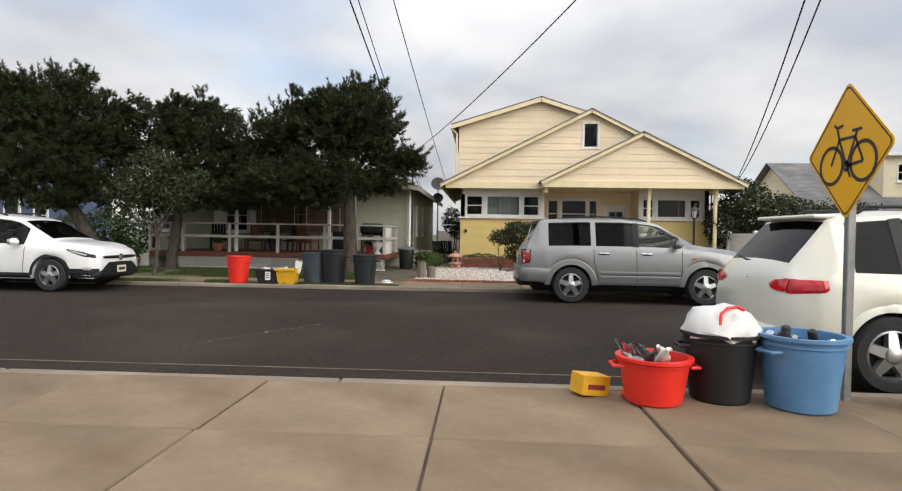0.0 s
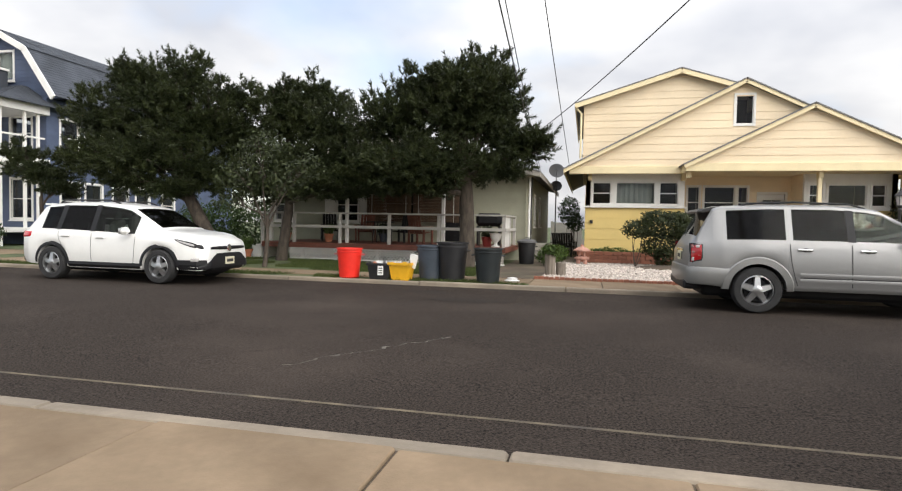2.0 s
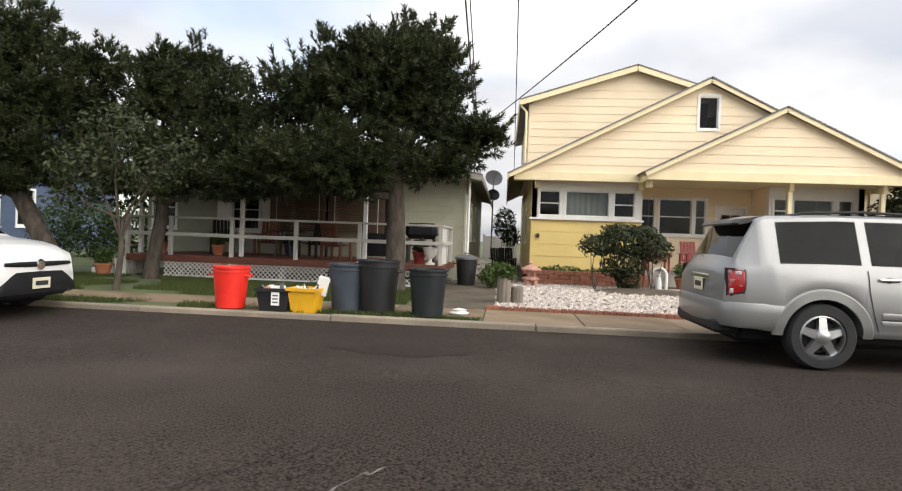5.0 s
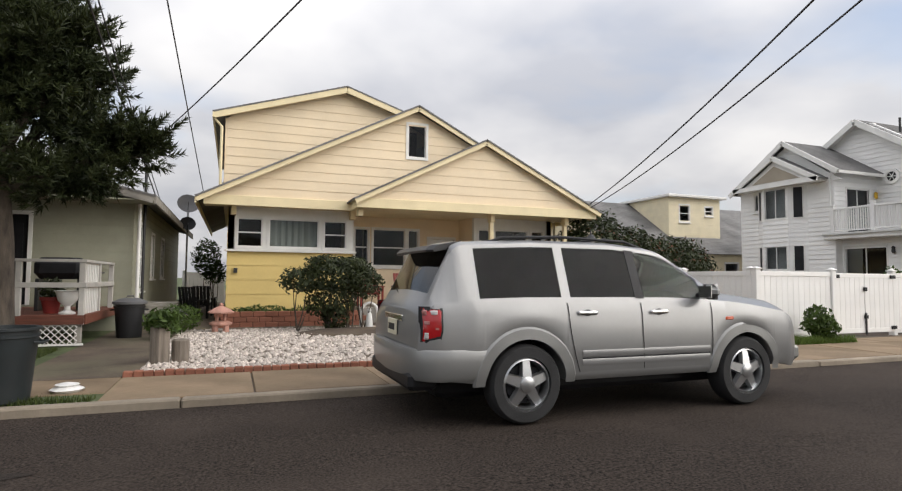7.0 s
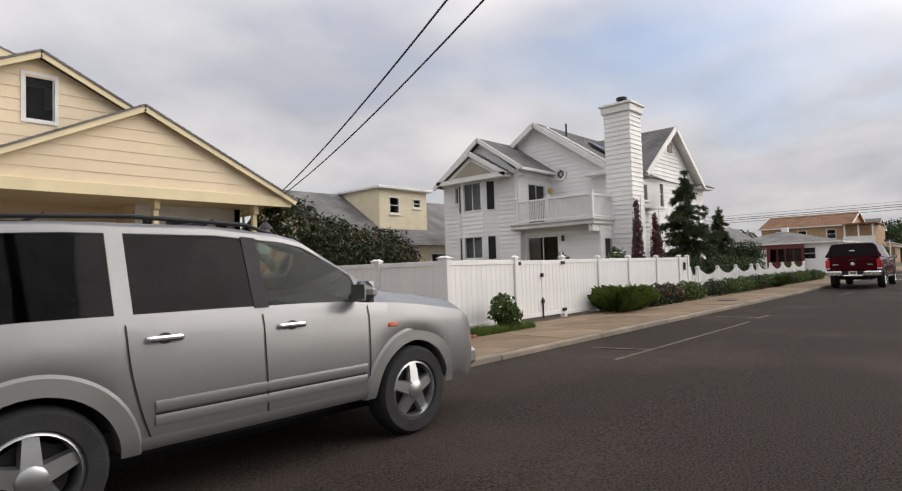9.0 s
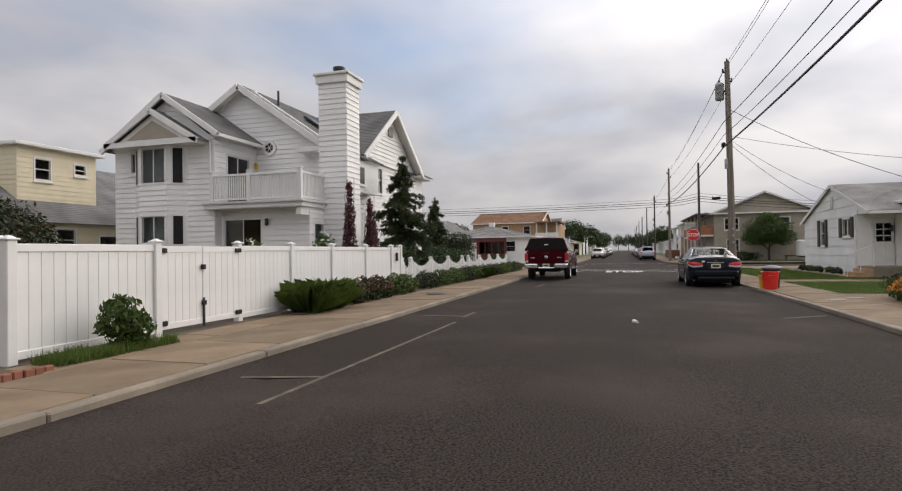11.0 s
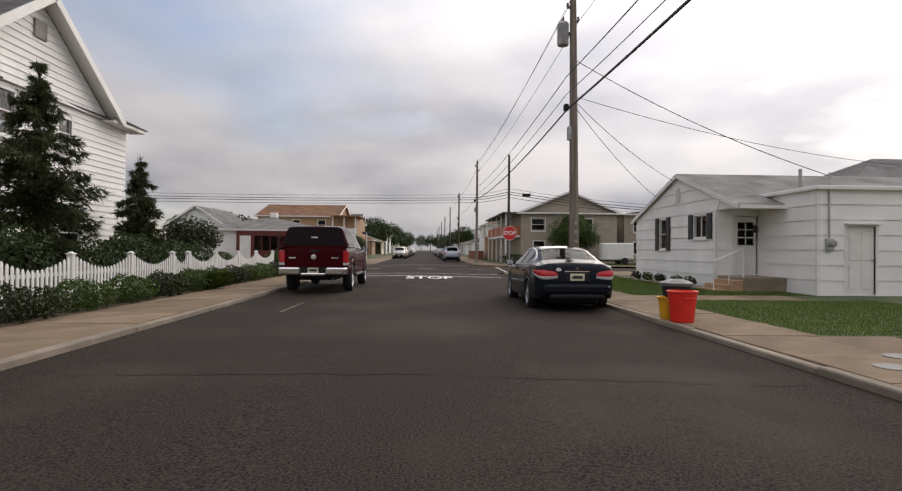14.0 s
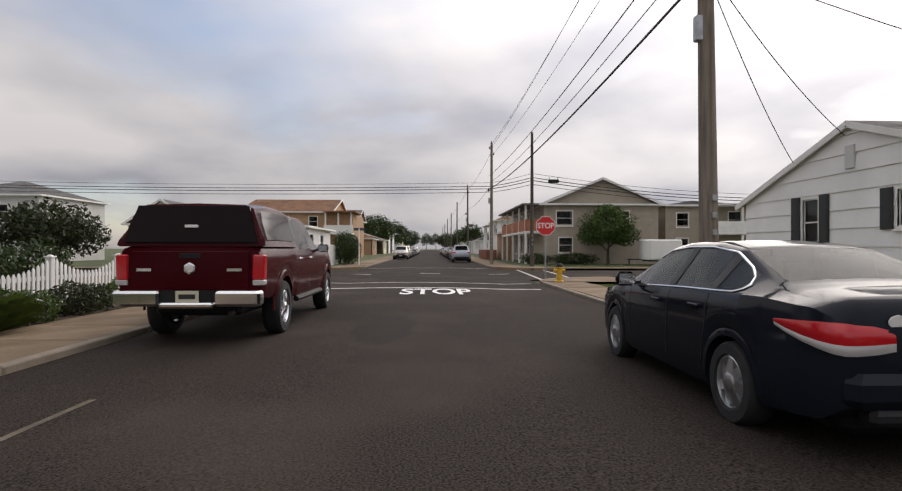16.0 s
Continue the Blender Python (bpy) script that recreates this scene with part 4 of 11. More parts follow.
def swept_patch(car, name, sh, table, off, side, material):
    """A lamp on the body side that changes height along the car; rows of (x, low, high)."""
    gg = Geo()
    n = 12
    for i in range(n + 1):
        x = table[0][0] + (table[-1][0] - table[0][0]) * i / n
        lo, hi = lerp_table([(a, b) for a, b, c in table], x), lerp_table([(a, c) for a, b, c in table], x)
        sec = sh.section(x)
        zs, yy = [p[1] for p in sec[:9]], [p[0] for p in sec[:9]]
        for j in range(5):
            z = lo + (hi - lo) * j / 4
            gg.v.append((x, side * (float(np.interp(z, zs, yy)) + (off if 0 < i < n and 0 < j < 4 else -0.004)), z))
    gg.f = [(i * 5 + j, i * 5 + 5 + j, i * 5 + 6 + j, i * 5 + 1 + j) for i in range(n) for j in range(4)]
    return part(name, gg, material, car, smooth=True)


def nose_band(car, name, sh, table, off, material):
    """A panel wrapped round the nose; rows of (distance from the middle, low, high)."""
    gg = Geo()
    front = [(x, w) for x, w in sh.hw if x > sh.L * 0.8]
    n = 20
    for i in range(n + 1):
        y = table[-1][0] * (2 * i / n - 1)
        lo, hi = lerp_table([(a, b) for a, b, c in table], abs(y)), lerp_table([(a, c) for a, b, c in table], abs(y))
        x = float(np.interp(-abs(y), [-w for x, w in front], [x for x, w in front]))
        for j in range(5):
            q = j / 4
            gg.v.append((x + (off if 0 < i < n else 0.0) + 0.012 * math.sin(math.pi * q) - 0.006, y * (1.0 + off * 0.6), lo + (hi - lo) * q))
    gg.f = [(i * 5 + j, i * 5 + 5 + j, i * 5 + 6 + j, i * 5 + 1 + j) for i in range(n) for j in range(4)]
    return part(name, gg, material, car, smooth=True)


def small_suv(name, m, label, paint, dark_sill=True, L=4.57, H=1.66, front_glass=None, group=""):
    car = thing(name, m, label, "car", group)
    k = L / 4.57
    h = H / 1.66
    X = lambda tab: [(a * k, b) for a, b in tab]
    Z = lambda tab: [(a * k, b * h) for a, b in tab]
    sh = Shell(L, Z([(0, 0.86), (0.05, 1.02), (0.10, 1.10), (0.50, 1.56), (0.62, 1.60), (1.2, 1.65), (2.0, 1.65), (2.5, 1.60), (2.72, 1.55), (3.52, 1.10), (3.62, 1.08), (4.0, 1.04), (4.3, 0.975), (4.46, 0.90), (4.54, 0.82), (4.57, 0.72)]),
               Z([(0, 0.82), (0.08, 1.00), (0.4, 1.04), (1.2, 1.02), (2.6, 0.97), (3.5, 0.965), (4.1, 0.935), (4.36, 0.885), (4.50, 0.80), (4.57, 0.64)]),
               X([(0, 0.72), (0.06, 0.80), (0.3, 0.89), (0.9, 0.92), (3.7, 0.92), (4.15, 0.885), (4.4, 0.82), (4.57, 0.66)]),
               X([(0, 0.66), (0.1, 0.68), (0.55, 0.62), (0.9, 0.63), (2.3, 0.63), (2.75, 0.62), (3.5, 0.70), (3.7, 0.78), (4.2, 0.76), (4.57, 0.54)]),
               X([(0, 0.46), (0.15, 0.34), (0.6, 0.30), (1.5, 0.27), (3.2, 0.27), (4.1, 0.30), (4.45, 0.28), (4.57, 0.36)]), (0.93 * k, 3.59 * k), 0.35, 0.395)
    sw = [(0.62 * k, 1.04 * k, "quarter_window"), (1.12 * k, 1.90 * k, "rear_door_window"), (1.98 * k, 2.98 * k, "front_door_window")]
    sh.build(car, paint, sw, [(0.14 * k, 0.48 * k, "rear_window"), (2.78 * k, 3.46 * k, "windscreen")],
             lambda nm: TINTGLASS if nm != "front_door_window" else (front_glass or CARGLASS), TINTGLASS)
    for s in (-1, 1):
        pillar(car, sh, 1.88 * k, 2.00 * k, s, BLACK)
        pillar(car, sh, 1.02 * k, 1.14 * k, s, BLACK)
        if dark_sill:
            part("front_cladding", flank_strip(sh, 4.02 * k, 4.55 * k, 0.30, 0.50, 0.012, s), BLACK, car)
        for xc in sh.wheels:
            part("wheel_arch", arch_lip(sh, xc, s, 0.045, 0.012), BLACK if dark_sill else paint, car, smooth=True)
            wheel(car, xc, s * 0.815, s, 0.35, 0.23, 5)
        part("sill", flank_strip(sh, 1.36 * k, 3.16 * k, 0.285, 0.40, 0.022, s), BLACK if dark_sill else paint, car)
        for a, b in ((1.10, 1.22), (1.94, 1.96), (3.02, 2.98)):
            part("door_joint", door_gap(sh, a * k, s, b * k), BLACK, car)
        door_handle(car, sh, 1.30 * k, s, paint, 0.93 * h)
        door_handle(car, sh, 2.18 * k, s, paint, 0.91 * h)
        mirror(car, sh, 2.86 * k, s, paint, 0.98 * h)
        tl = flank_patch(car, "tail_light", sh, 0.03, 0.38 * k, 0.86 * h, 1.01 * h, 0.016, s, BRIGHTLENS, 8, 0.03)
        rp = Geo()
        for i in range(7):
            y = 0.50 + 0.27 * i / 6
            e = 0.045 * math.sqrt(max(0.0, 1 - ((6 - i) / 6) ** 2)) + 0.012
            for z in (0.945 * h - e, 0.945 * h, 0.945 * h + e):
                x = lerp_table([(0.82 * h, 0.0), (0.86 * h, 0.0), (1.02 * h, 0.05)], z)
                rp.v.append((x - 0.014 - (0.008 if z == 0.945 * h else 0) + 0.03 * (i / 6) ** 3, s * y, z))
        rp.f = [(3 * i + j, 3 * i + 3 + j, 3 * i + 4 + j, 3 * i + 1 + j) for i in range(6) for j in range(2)]
        part("tail_light_inner", rp, BRIGHTLENS, tl, smooth=True)
        hl = swept_patch(car, "headlight", sh, [(3.92 * k, 0.905, 0.925), (4.08 * k, 0.83, 0.905), (4.28 * k, 0.755, 0.87), (4.44 * k, 0.725, 0.82), (4.53 * k, 0.715, 0.775)], 0.010, s, BLACK)
        swept_patch(hl, "headlight_lens", sh, [(3.98 * k, 0.885, 0.905), (4.12 * k, 0.83, 0.885), (4.26 * k, 0.785, 0.85), (4.38 * k, 0.765, 0.815)], 0.016, s, CLEARLENS)
        swept_patch(car, "fog_lamp", sh, [(4.28 * k, 0.46, 0.53), (4.36 * k, 0.455, 0.545), (4.44 * k, 0.46, 0.55)], 0.014, s, CLEARLENS)
        r = Geo()
        r.tube([(0.8 * k, s * 0.54, 1.62 * h), (0.9 * k, s * 0.54, 1.69 * h), (2.1 * k, s * 0.54, 1.70 * h), (2.35 * k, s * 0.54, 1.63 * h)], 0.016)
        part("roof_rail", r, BLACK, car, smooth=True)
    b = Geo()
    b.box(-0.05, 0.2, -0.72, 0.72, 0.33, 0.55, 0.05)
    part("rear_bumper", b, BLACK if dark_sill else paint, car)
    b = Geo()
    b.box(4.30 * k, 4.575 * k, -0.60, 0.60, 0.27, 0.40, 0.06)
    part("front_bumper", b, BLACK if dark_sill else paint, car)
    nose_band(car, "lower_grille", sh, [(0.0, 0.33, 0.635), (0.42, 0.33, 0.63), (0.56, 0.33, 0.52), (0.70, 0.32, 0.42), (0.80, 0.31, 0.36)], 0.02, BLACK)
    nose_band(car, "grille", sh, [(0.0, 0.70, 0.775), (0.3, 0.705, 0.775), (0.50, 0.715, 0.77), (0.58, 0.72, 0.765)], 0.016, BLACK)
    b = Geo()
    b.lathe([(0.075, 0), (0.075, 0.012), (0.05, 0.018), (0.0001, 0.018)], 16, pose(4.585 * k, 0, 0.735, 0, 84, 0))
    part("round_badge", b, CHROME, car)
    w = Geo()
    w.box(0.38 * k, 0.62 * k, -0.56, 0.56, 1.575 * h, 1.615 * h, 0.015)
    part("rear_spoiler", w, paint, car)
    q = Geo()
    q.lathe([(0.05, 0), (0.05, 0.012), (0.03, 0.016), (0.0001, 0.016)], 16, pose(0.045, 0, 0.93 * h, 0, -100, 0))
    part("round_badge", q, CHROME, car)
    q = Geo()
    q.tube([(0.13, 0.0, 1.13 * h), (0.12, 0.25, 1.15 * h), (0.15, 0.45, 1.18 * h)], 0.011)
    part("wiper", q, BLACK, car)
    plate_on(car, 0.02, 0.78 * h)
    plate_on(car, 4.61 * k, 0.47, front=True)
    under(car, sh, 0.55, 0.18)
    inside(car, L, 0.76, 0.5 * k, 3.4 * k, 0.42, ((0.3, 2), (0.62, 2)))
    return car


def wrap_lamp(car, name, outline, z_low, z_high, rake, side, material, off=0.012):
    """A lamp lens that wraps a rear corner; outline of (x, y), z_low and z_high one each, rake: tables (z, x) of the tail's slope."""
    gg = Geo()
    n = len(outline)
    rows = 4
    for i, (x, y) in enumerate(outline):
        for k in range(rows):
            q = k / (rows - 1)
            z = z_low[i] + (z_high[i] - z_low[i]) * q
            o = off if 0 < k < rows - 1 and 0 < i < n - 1 else off * 0.4
            gg.v.append((x + lerp_table(rake, z) * (1 if x < 0.1 else 0.3) - o * (1 if x < 0.15 else 0.2), side * (y + o * (1 if x > 0.03 else 0.0)), z))
    gg.f = [(i * rows + k, (i + 1) * rows + k, (i + 1) * rows + k + 1, i * rows + k + 1) for i in range(n - 1) for k in range(rows - 1)]
    return part(name, gg, material, car, smooth=True)


def sedan(m, label, paint, group=""):
    car = thing("sedan", m, label, "car", group)
    sh = Shell(4.93, [(0, 0.86), (0.05, 1.00), (0.12, 1.06), (0.55, 1.09), (0.70, 1.12), (1.45, 1.385), (1.9, 1.435), (2.5, 1.435), (2.9, 1.385), (3.72, 1.03), (3.85, 1.00), (4.4, 0.91), (4.75, 0.78), (4.93, 0.58)],
               [(0, 0.82), (0.06, 0.94), (0.2, 1.0), (0.7, 1.03), (1.5, 1.01), (2.6, 0.97), (3.7, 0.93), (4.4, 0.84), (4.75, 0.70), (4.93, 0.54)],
               [(0, 0.70), (0.06, 0.79), (0.3, 0.88), (0.9, 0.92), (3.9, 0.92), (4.4, 0.87), (4.7, 0.76), (4.93, 0.52)],
               [(0, 0.62), (0.2, 0.70), (0.7, 0.70), (1.45, 0.585), (2.0, 0.57), (2.6, 0.57), (3.0, 0.58), (3.72, 0.70), (4.0, 0.76), (4.5, 0.70), (4.93, 0.42)],
               [(0, 0.42), (0.15, 0.30), (0.6, 0.26), (1.5, 0.22), (3.5, 0.22), (4.4, 0.25), (4.8, 0.24), (4.93, 0.32)], (1.05, 3.85), 0.325, 0.375)
    sh.build(car, paint, [(0.98, 1.36, "quarter_window"), (1.44, 2.18, "rear_door_window"), (2.26, 3.26, "front_door_window")],
             [(0.74, 1.42, "rear_window"), (2.96, 3.66, "windscreen")], lambda nm: CARGLASS, REARGLASS)
    for s in (-1, 1):
        for xc in sh.wheels:
            part("wheel_arch", arch_lip(sh, xc, s, 0.03, 0.008), paint, car, smooth=True)
            wheel(car, xc, s * 0.80, s, 0.325, 0.22, 7)
        for a, b in ((1.42, 1.52), (2.22, 2.24), (3.30, 3.24)):
            part("door_joint", door_gap(sh, a, s, b), BLACK, car)
        door_handle(car, sh, 1.62, s, paint, 0.88)
        door_handle(car, sh, 2.48, s, paint, 0.86)
        mirror(car, sh, 3.12, s, paint, 0.95)
        loop = []
        for x, q in [(3.24, 0.06), (2.6, 0.05), (1.9, 0.05), (1.3, 0.05), (1.06, 0.08), (0.97, 0.25), (0.95, 0.5), (1.0, 0.75), (1.12, 0.92), (1.45, 0.965), (1.9, 0.965), (2.4, 0.965), (2.8, 0.965), (3.05, 0.95)]:
            sec = sh.section(x)
            p = Vector(sec[4]).lerp(Vector(sec[7]), q)
            loop.append((x, s * (p.x + 0.006), p.y))
        part("window_trim", Geo().tube(loop, 0.011, 6), CHROME, car, "chrome strip round the side windows", smooth=True)
        ol = [(0.46, 0.896), (0.34, 0.888), (0.22, 0.858), (0.12, 0.822), (0.05, 0.782), (0.012, 0.73), (0.0, 0.66), (0.0, 0.54), (0.0, 0.42)]
        rk = [(0.80, 0.0), (0.86, 0.006), (1.0, 0.05)]
        lo, mid, hi = [0.86, 0.82, 0.78, 0.75, 0.73, 0.72, 0.72, 0.73, 0.75], [0.88, 0.85, 0.82, 0.80, 0.79, 0.785, 0.785, 0.79, 0.80], [0.90, 0.91, 0.915, 0.92, 0.92, 0.92, 0.91, 0.90, 0.89]
        tl = wrap_lamp(car, "tail_light", ol, mid, hi, rk, s, BRIGHTLENS)
        wrap_lamp(tl, "tail_light_clear", ol, lo, mid, rk, s, CLEARLENS, 0.010)
        pillar(car, sh, 2.16, 2.28, s, BLACK)
        pillar(car, sh, 1.34, 1.46, s, BLACK)
        lens(car, "headlight", [(4.78, s * 0.50, 0.58), (4.55, s * 0.83, 0.64), (4.32, s * 0.88, 0.76), (4.70, s * 0.56, 0.72)][::s], CLEARLENS, 0.02)
    b = Geo()
    b.box(-0.06, 0.2, -0.74, 0.74, 0.40, 0.62, 0.06)
    part("rear_bumper", b, paint, car)
    b = Geo()
    b.box(-0.045, 0.1, -0.60, 0.60, 0.30, 0.40, 0.03)
    part("bumper_valance", b, BLACK, car)
    b = Geo()
    b.box(4.74, 4.97, -0.62, 0.62, 0.22, 0.46, 0.06)
    part("front_bumper", b, paint, car)
    q = Geo()
    q.box(0.0, 0.02, -0.27, 0.27, 0.885, 0.905)
    part("boot_trim", q, CHROME, car)
    q = Geo()
    q.lathe([(0.045, 0), (0.045, 0.012), (0.0001, 0.014)], 16, pose(0.02, 0, 0.95, 0, -100, 0))
    part("round_badge", q, CHROME, car)
    q = Geo()
    q.lathe([(0.06, 0), (0.06, 0.006), (0.0001, 0.006)], 16, pose(0.012, 0.40, 0.93, 0, -98, 0) @ Matrix.Diagonal((0.7, 1.0, 1, 1)))
    part("oval_sticker", q, SIGNWHITE, car, "white oval sticker")
    q = Geo()
    q.box(0.24, 0.9, -0.72, 0.72, 0.99, 1.0)
    part("parcel_shelf", q, INTERIOR, car)
    q = Geo()
    q.box(-0.012, 0.02, -0.27, 0.27, 0.68, 0.86, 0.01)
    part("plate_recess", q, BLACK, car)
    plate_on(car, -0.022, 0.77)
    under(car, sh, 0.55, 0.16)
    inside(car, 4.93, 0.74, 0.9, 3.7, 0.36, ((0.27, 2), (0.58, 2)))
    return car


def pickup(m, label):
    car = thing("pickup_truck", m, label, "truck")
    sh = Shell(5.9, [(0, 1.32), (0.02, 1.36), (2.0, 1.38), (2.10, 1.40), (2.12, 1.80), (2.22, 1.90), (2.6, 1.93), (3.3, 1.92), (3.6, 1.86), (4.35, 1.40), (4.45, 1.36), (5.3, 1.30), (5.7, 1.22), (5.86, 1.05), (5.9, 0.9)],
               [(0, 1.28), (2.05, 1.32), (2.12, 1.28), (3.5, 1.26), (4.4, 1.28), (5.3, 1.22), (5.7, 1.12), (5.86, 0.98), (5.9, 0.85)],
               [(0, 0.97), (0.1, 0.99), (2.0, 0.99), (5.0, 1.0), (5.6, 0.96), (5.9, 0.80)],
               [(0, 0.93), (2.08, 0.93), (2.12, 0.76), (2.4, 0.74), (3.4, 0.74), (3.6, 0.74), (4.35, 0.84), (5.3, 0.84), (5.9, 0.66)],
               [(0, 0.66), (0.4, 0.62), (1.9, 0.56), (2.1, 0.50), (4.4, 0.50), (5.3, 0.60), (5.9, 0.60)], (1.22, 4.98), 0.415, 0.50)
    sh.build(car, MAROON, [(2.22, 2.95, "rear_door_window"), (3.05, 3.95, "front_door_window")], [(3.66, 4.28, "windscreen")], lambda nm: TINTGLASS, TINTGLASS)
    for s in (-1, 1):
        for xc in sh.wheels:
            part("wheel_arch", arch_lip(sh, xc, s, 0.07, 0.02), MAROON, car, smooth=True)
            wheel(car, xc, s * 0.86, s, 0.415, 0.27, 5, rim_mat=CHROME)
        for a in (2.10, 3.0, 4.05):
            part("door_joint", door_gap(sh, a, s), BLACK, car)
        door_handle(car, sh, 2.30, s, CHROME, 1.16)
        door_handle(car, sh, 3.20, s, CHROME, 1.16)
        mirror(car, sh, 3.86, s, BLACK, 1.26)
        tl = part("tail_light", Geo().box(-0.03, 0.13, min(s * 0.84, s * 1.004), max(s * 0.84, s * 1.004), 0.90, 1.25, 0.02), BRIGHTLENS, car)
        part("reversing_lens", Geo().box(-0.034, 0.12, min(s * 0.845, s * 1.006), max(s * 0.845, s * 1.006), 0.83, 0.90, 0.012), CLEARLENS, tl)
        st = Geo()
        st.tube([(2.1, s * 0.95, 0.46), (4.3, s * 0.95, 0.46)], 0.05)
        part("side_step", st, BLACK, car, smooth=True)
        lens(car, "headlight", [(5.84, s * 0.50, 0.90), (5.66, s * 0.90, 0.92), (5.60, s * 0.92, 1.14), (5.80, s * 0.52, 1.12)][::s], CLEARLENS, 0.02)
    # the canopy over the bed
    c = Geo()
    rows = []
    for x, z, w in ((0.02, 1.36, 0.95), (0.05, 1.52, 0.93), (0.13, 1.84, 0.84), (0.20, 1.95, 0.79), (0.9, 2.0, 0.78), (1.7, 2.0, 0.77), (2.06, 1.97, 0.77), (2.09, 1.95, 0.77)):
        rows.append([(x, -0.97, 1.36), (x, -(w + 0.06), (1.36 + z) / 2 + 0.02), (x, -w, max(1.37, z - 0.05)), (x, -w * 0.86, max(1.375, z)), (x, 0, max(1.38, z + 0.02)),
                     (x, w * 0.86, max(1.375, z)), (x, w, max(1.37, z - 0.05)), (x, w + 0.06, (1.36 + z) / 2 + 0.02), (x, 0.97, 1.36)])
    c.v = [p for r in rows for p in r]
    c.f = [(i * 9 + k, i * 9 + k + 1, i * 9 + 10 + k, i * 9 + 9 + k) for i in range(len(rows) - 1) for k in range(8)] + [tuple(range(8, -1, -1)), tuple(range((len(rows) - 1) * 9, len(rows) * 9))]
    can = part("bed_canopy", c, MAROON, car, smooth=True)
    gl = Geo()
    gl.add([(0.03, -0.90, 1.42), (0.03, 0.90, 1.42), (0.16, 0.76, 1.93), (0.16, -0.76, 1.93), (-0.012, -0.90, 1.42), (-0.012, 0.90, 1.42), (0.105, 0.76, 1.93), (0.105, -0.76, 1.93)],
           [(0, 1, 2, 3), (4, 7, 6, 5), (0, 4, 5, 1), (1, 5, 6, 2), (2, 6, 7, 3), (3, 7, 4, 0)])
    part("canopy_rear_glass", gl, CANOPYGLASS, can)
    for s in (-1, 1):
        sg = Geo()
        rows = [(1.46, 0.945), (1.58, 0.902), (1.70, 0.858), (1.79, 0.838), (1.88, 0.818)]
        for z, y in rows:
            a = 0.34 + (z - 1.46) * 0.25
            sg.v += [(a, s * y, z), (2.0, s * y, z), (a, s * (y - 0.03), z), (2.0, s * (y - 0.03), z)]
        sg.f = [(4 * k, 4 * k + 1, 4 * k + 5, 4 * k + 4) for k in range(4)] + [(4 * k + 2, 4 * k + 6, 4 * k + 7, 4 * k + 3) for k in range(4)]
        part("canopy_side_glass", sg, CANOPYGLASS, can, smooth=True)
    q = Geo()
    q.box(0.005, 0.04, -0.09, 0.09, 1.62, 1.66, 0.006)
    part("canopy_badge", q, SIGNWHITE, can)
    t = Geo()
    t.box(-0.03, 0.01, -0.80, 0.80, 0.76, 1.30, 0.012)
    tg = part("tailgate", t, MAROON, car)
    q = Geo()
    q.box(-0.042, -0.028, -0.14, 0.14, 1.20, 1.265, 0.006)
    part("tailgate_handle", q, BLACK, tg)
    q = Geo()
    q.lathe([(0.085, 0), (0.085, 0.014), (0.06, 0.02), (0.0001, 0.02)], 6, pose(-0.03, 0, 1.06, 0, -90, 0))
    part("badge", q, CHROME, tg)
    for y in (0.62, -0.60):
        q = Geo()
        q.box(-0.038, -0.028, y - 0.10, y + 0.10, 1.02, 1.06)
        part("chrome_lettering_bar", q, CHROME, tg)
    b = Geo()
    for a, c in ((-0.99, -0.36), (0.36, 0.99)):
        b.box(-0.18, 0.05, a, c, 0.55, 0.76, 0.035)
    b.box(-0.17, 0.04, -0.37, 0.37, 0.52, 0.60, 0.025)
    part("chrome_step_bumper", b, CHROME, car)
    part("plate_recess", Geo().box(-0.10, 0.02, -0.36, 0.36, 0.58, 0.76), BLACK, car)
    plate_on(car, -0.12, 0.68)
    under(car, sh, 0.6, 0.38)
    q = Geo()
    q.tube([(0.1, -0.5, 0.42), (1.6, -0.5, 0.42)], 0.035)
    part("exhaust", q, DARKMETAL, car)
    inside(car, 5.9, 0.82, 2.2, 4.2, 0.62, ((0.15, 2), (0.5, 2)))
    return car


big_suv(pose(1.05, 13.14, -0.035, 0, 0, 0), "silver boxy family SUV parked at the kerb, tinted rear glass")
small_suv("crossover", pose(-12.62, 13.12, -0.035), "white compact crossover with black lower trim parked by the kerb", CARWHITE)
small_suv("crossover", pose(3.0, 6.52, -0.03), "cream-white small SUV with red tail lights beside the sign", CARCREAM, False, 4.43, 1.66)
pickup(pose(31.4, 12.74, -0.03), "maroon pickup truck with a canopy over its bed")
sedan(pose(26.75, 6.2, -0.06), "dark blue-grey saloon car parked along the pavement", DARKBLUE)


# ---- houses ----
TURN_OF = {"S": 0, "W": -90, "N": 180, "E": 90}


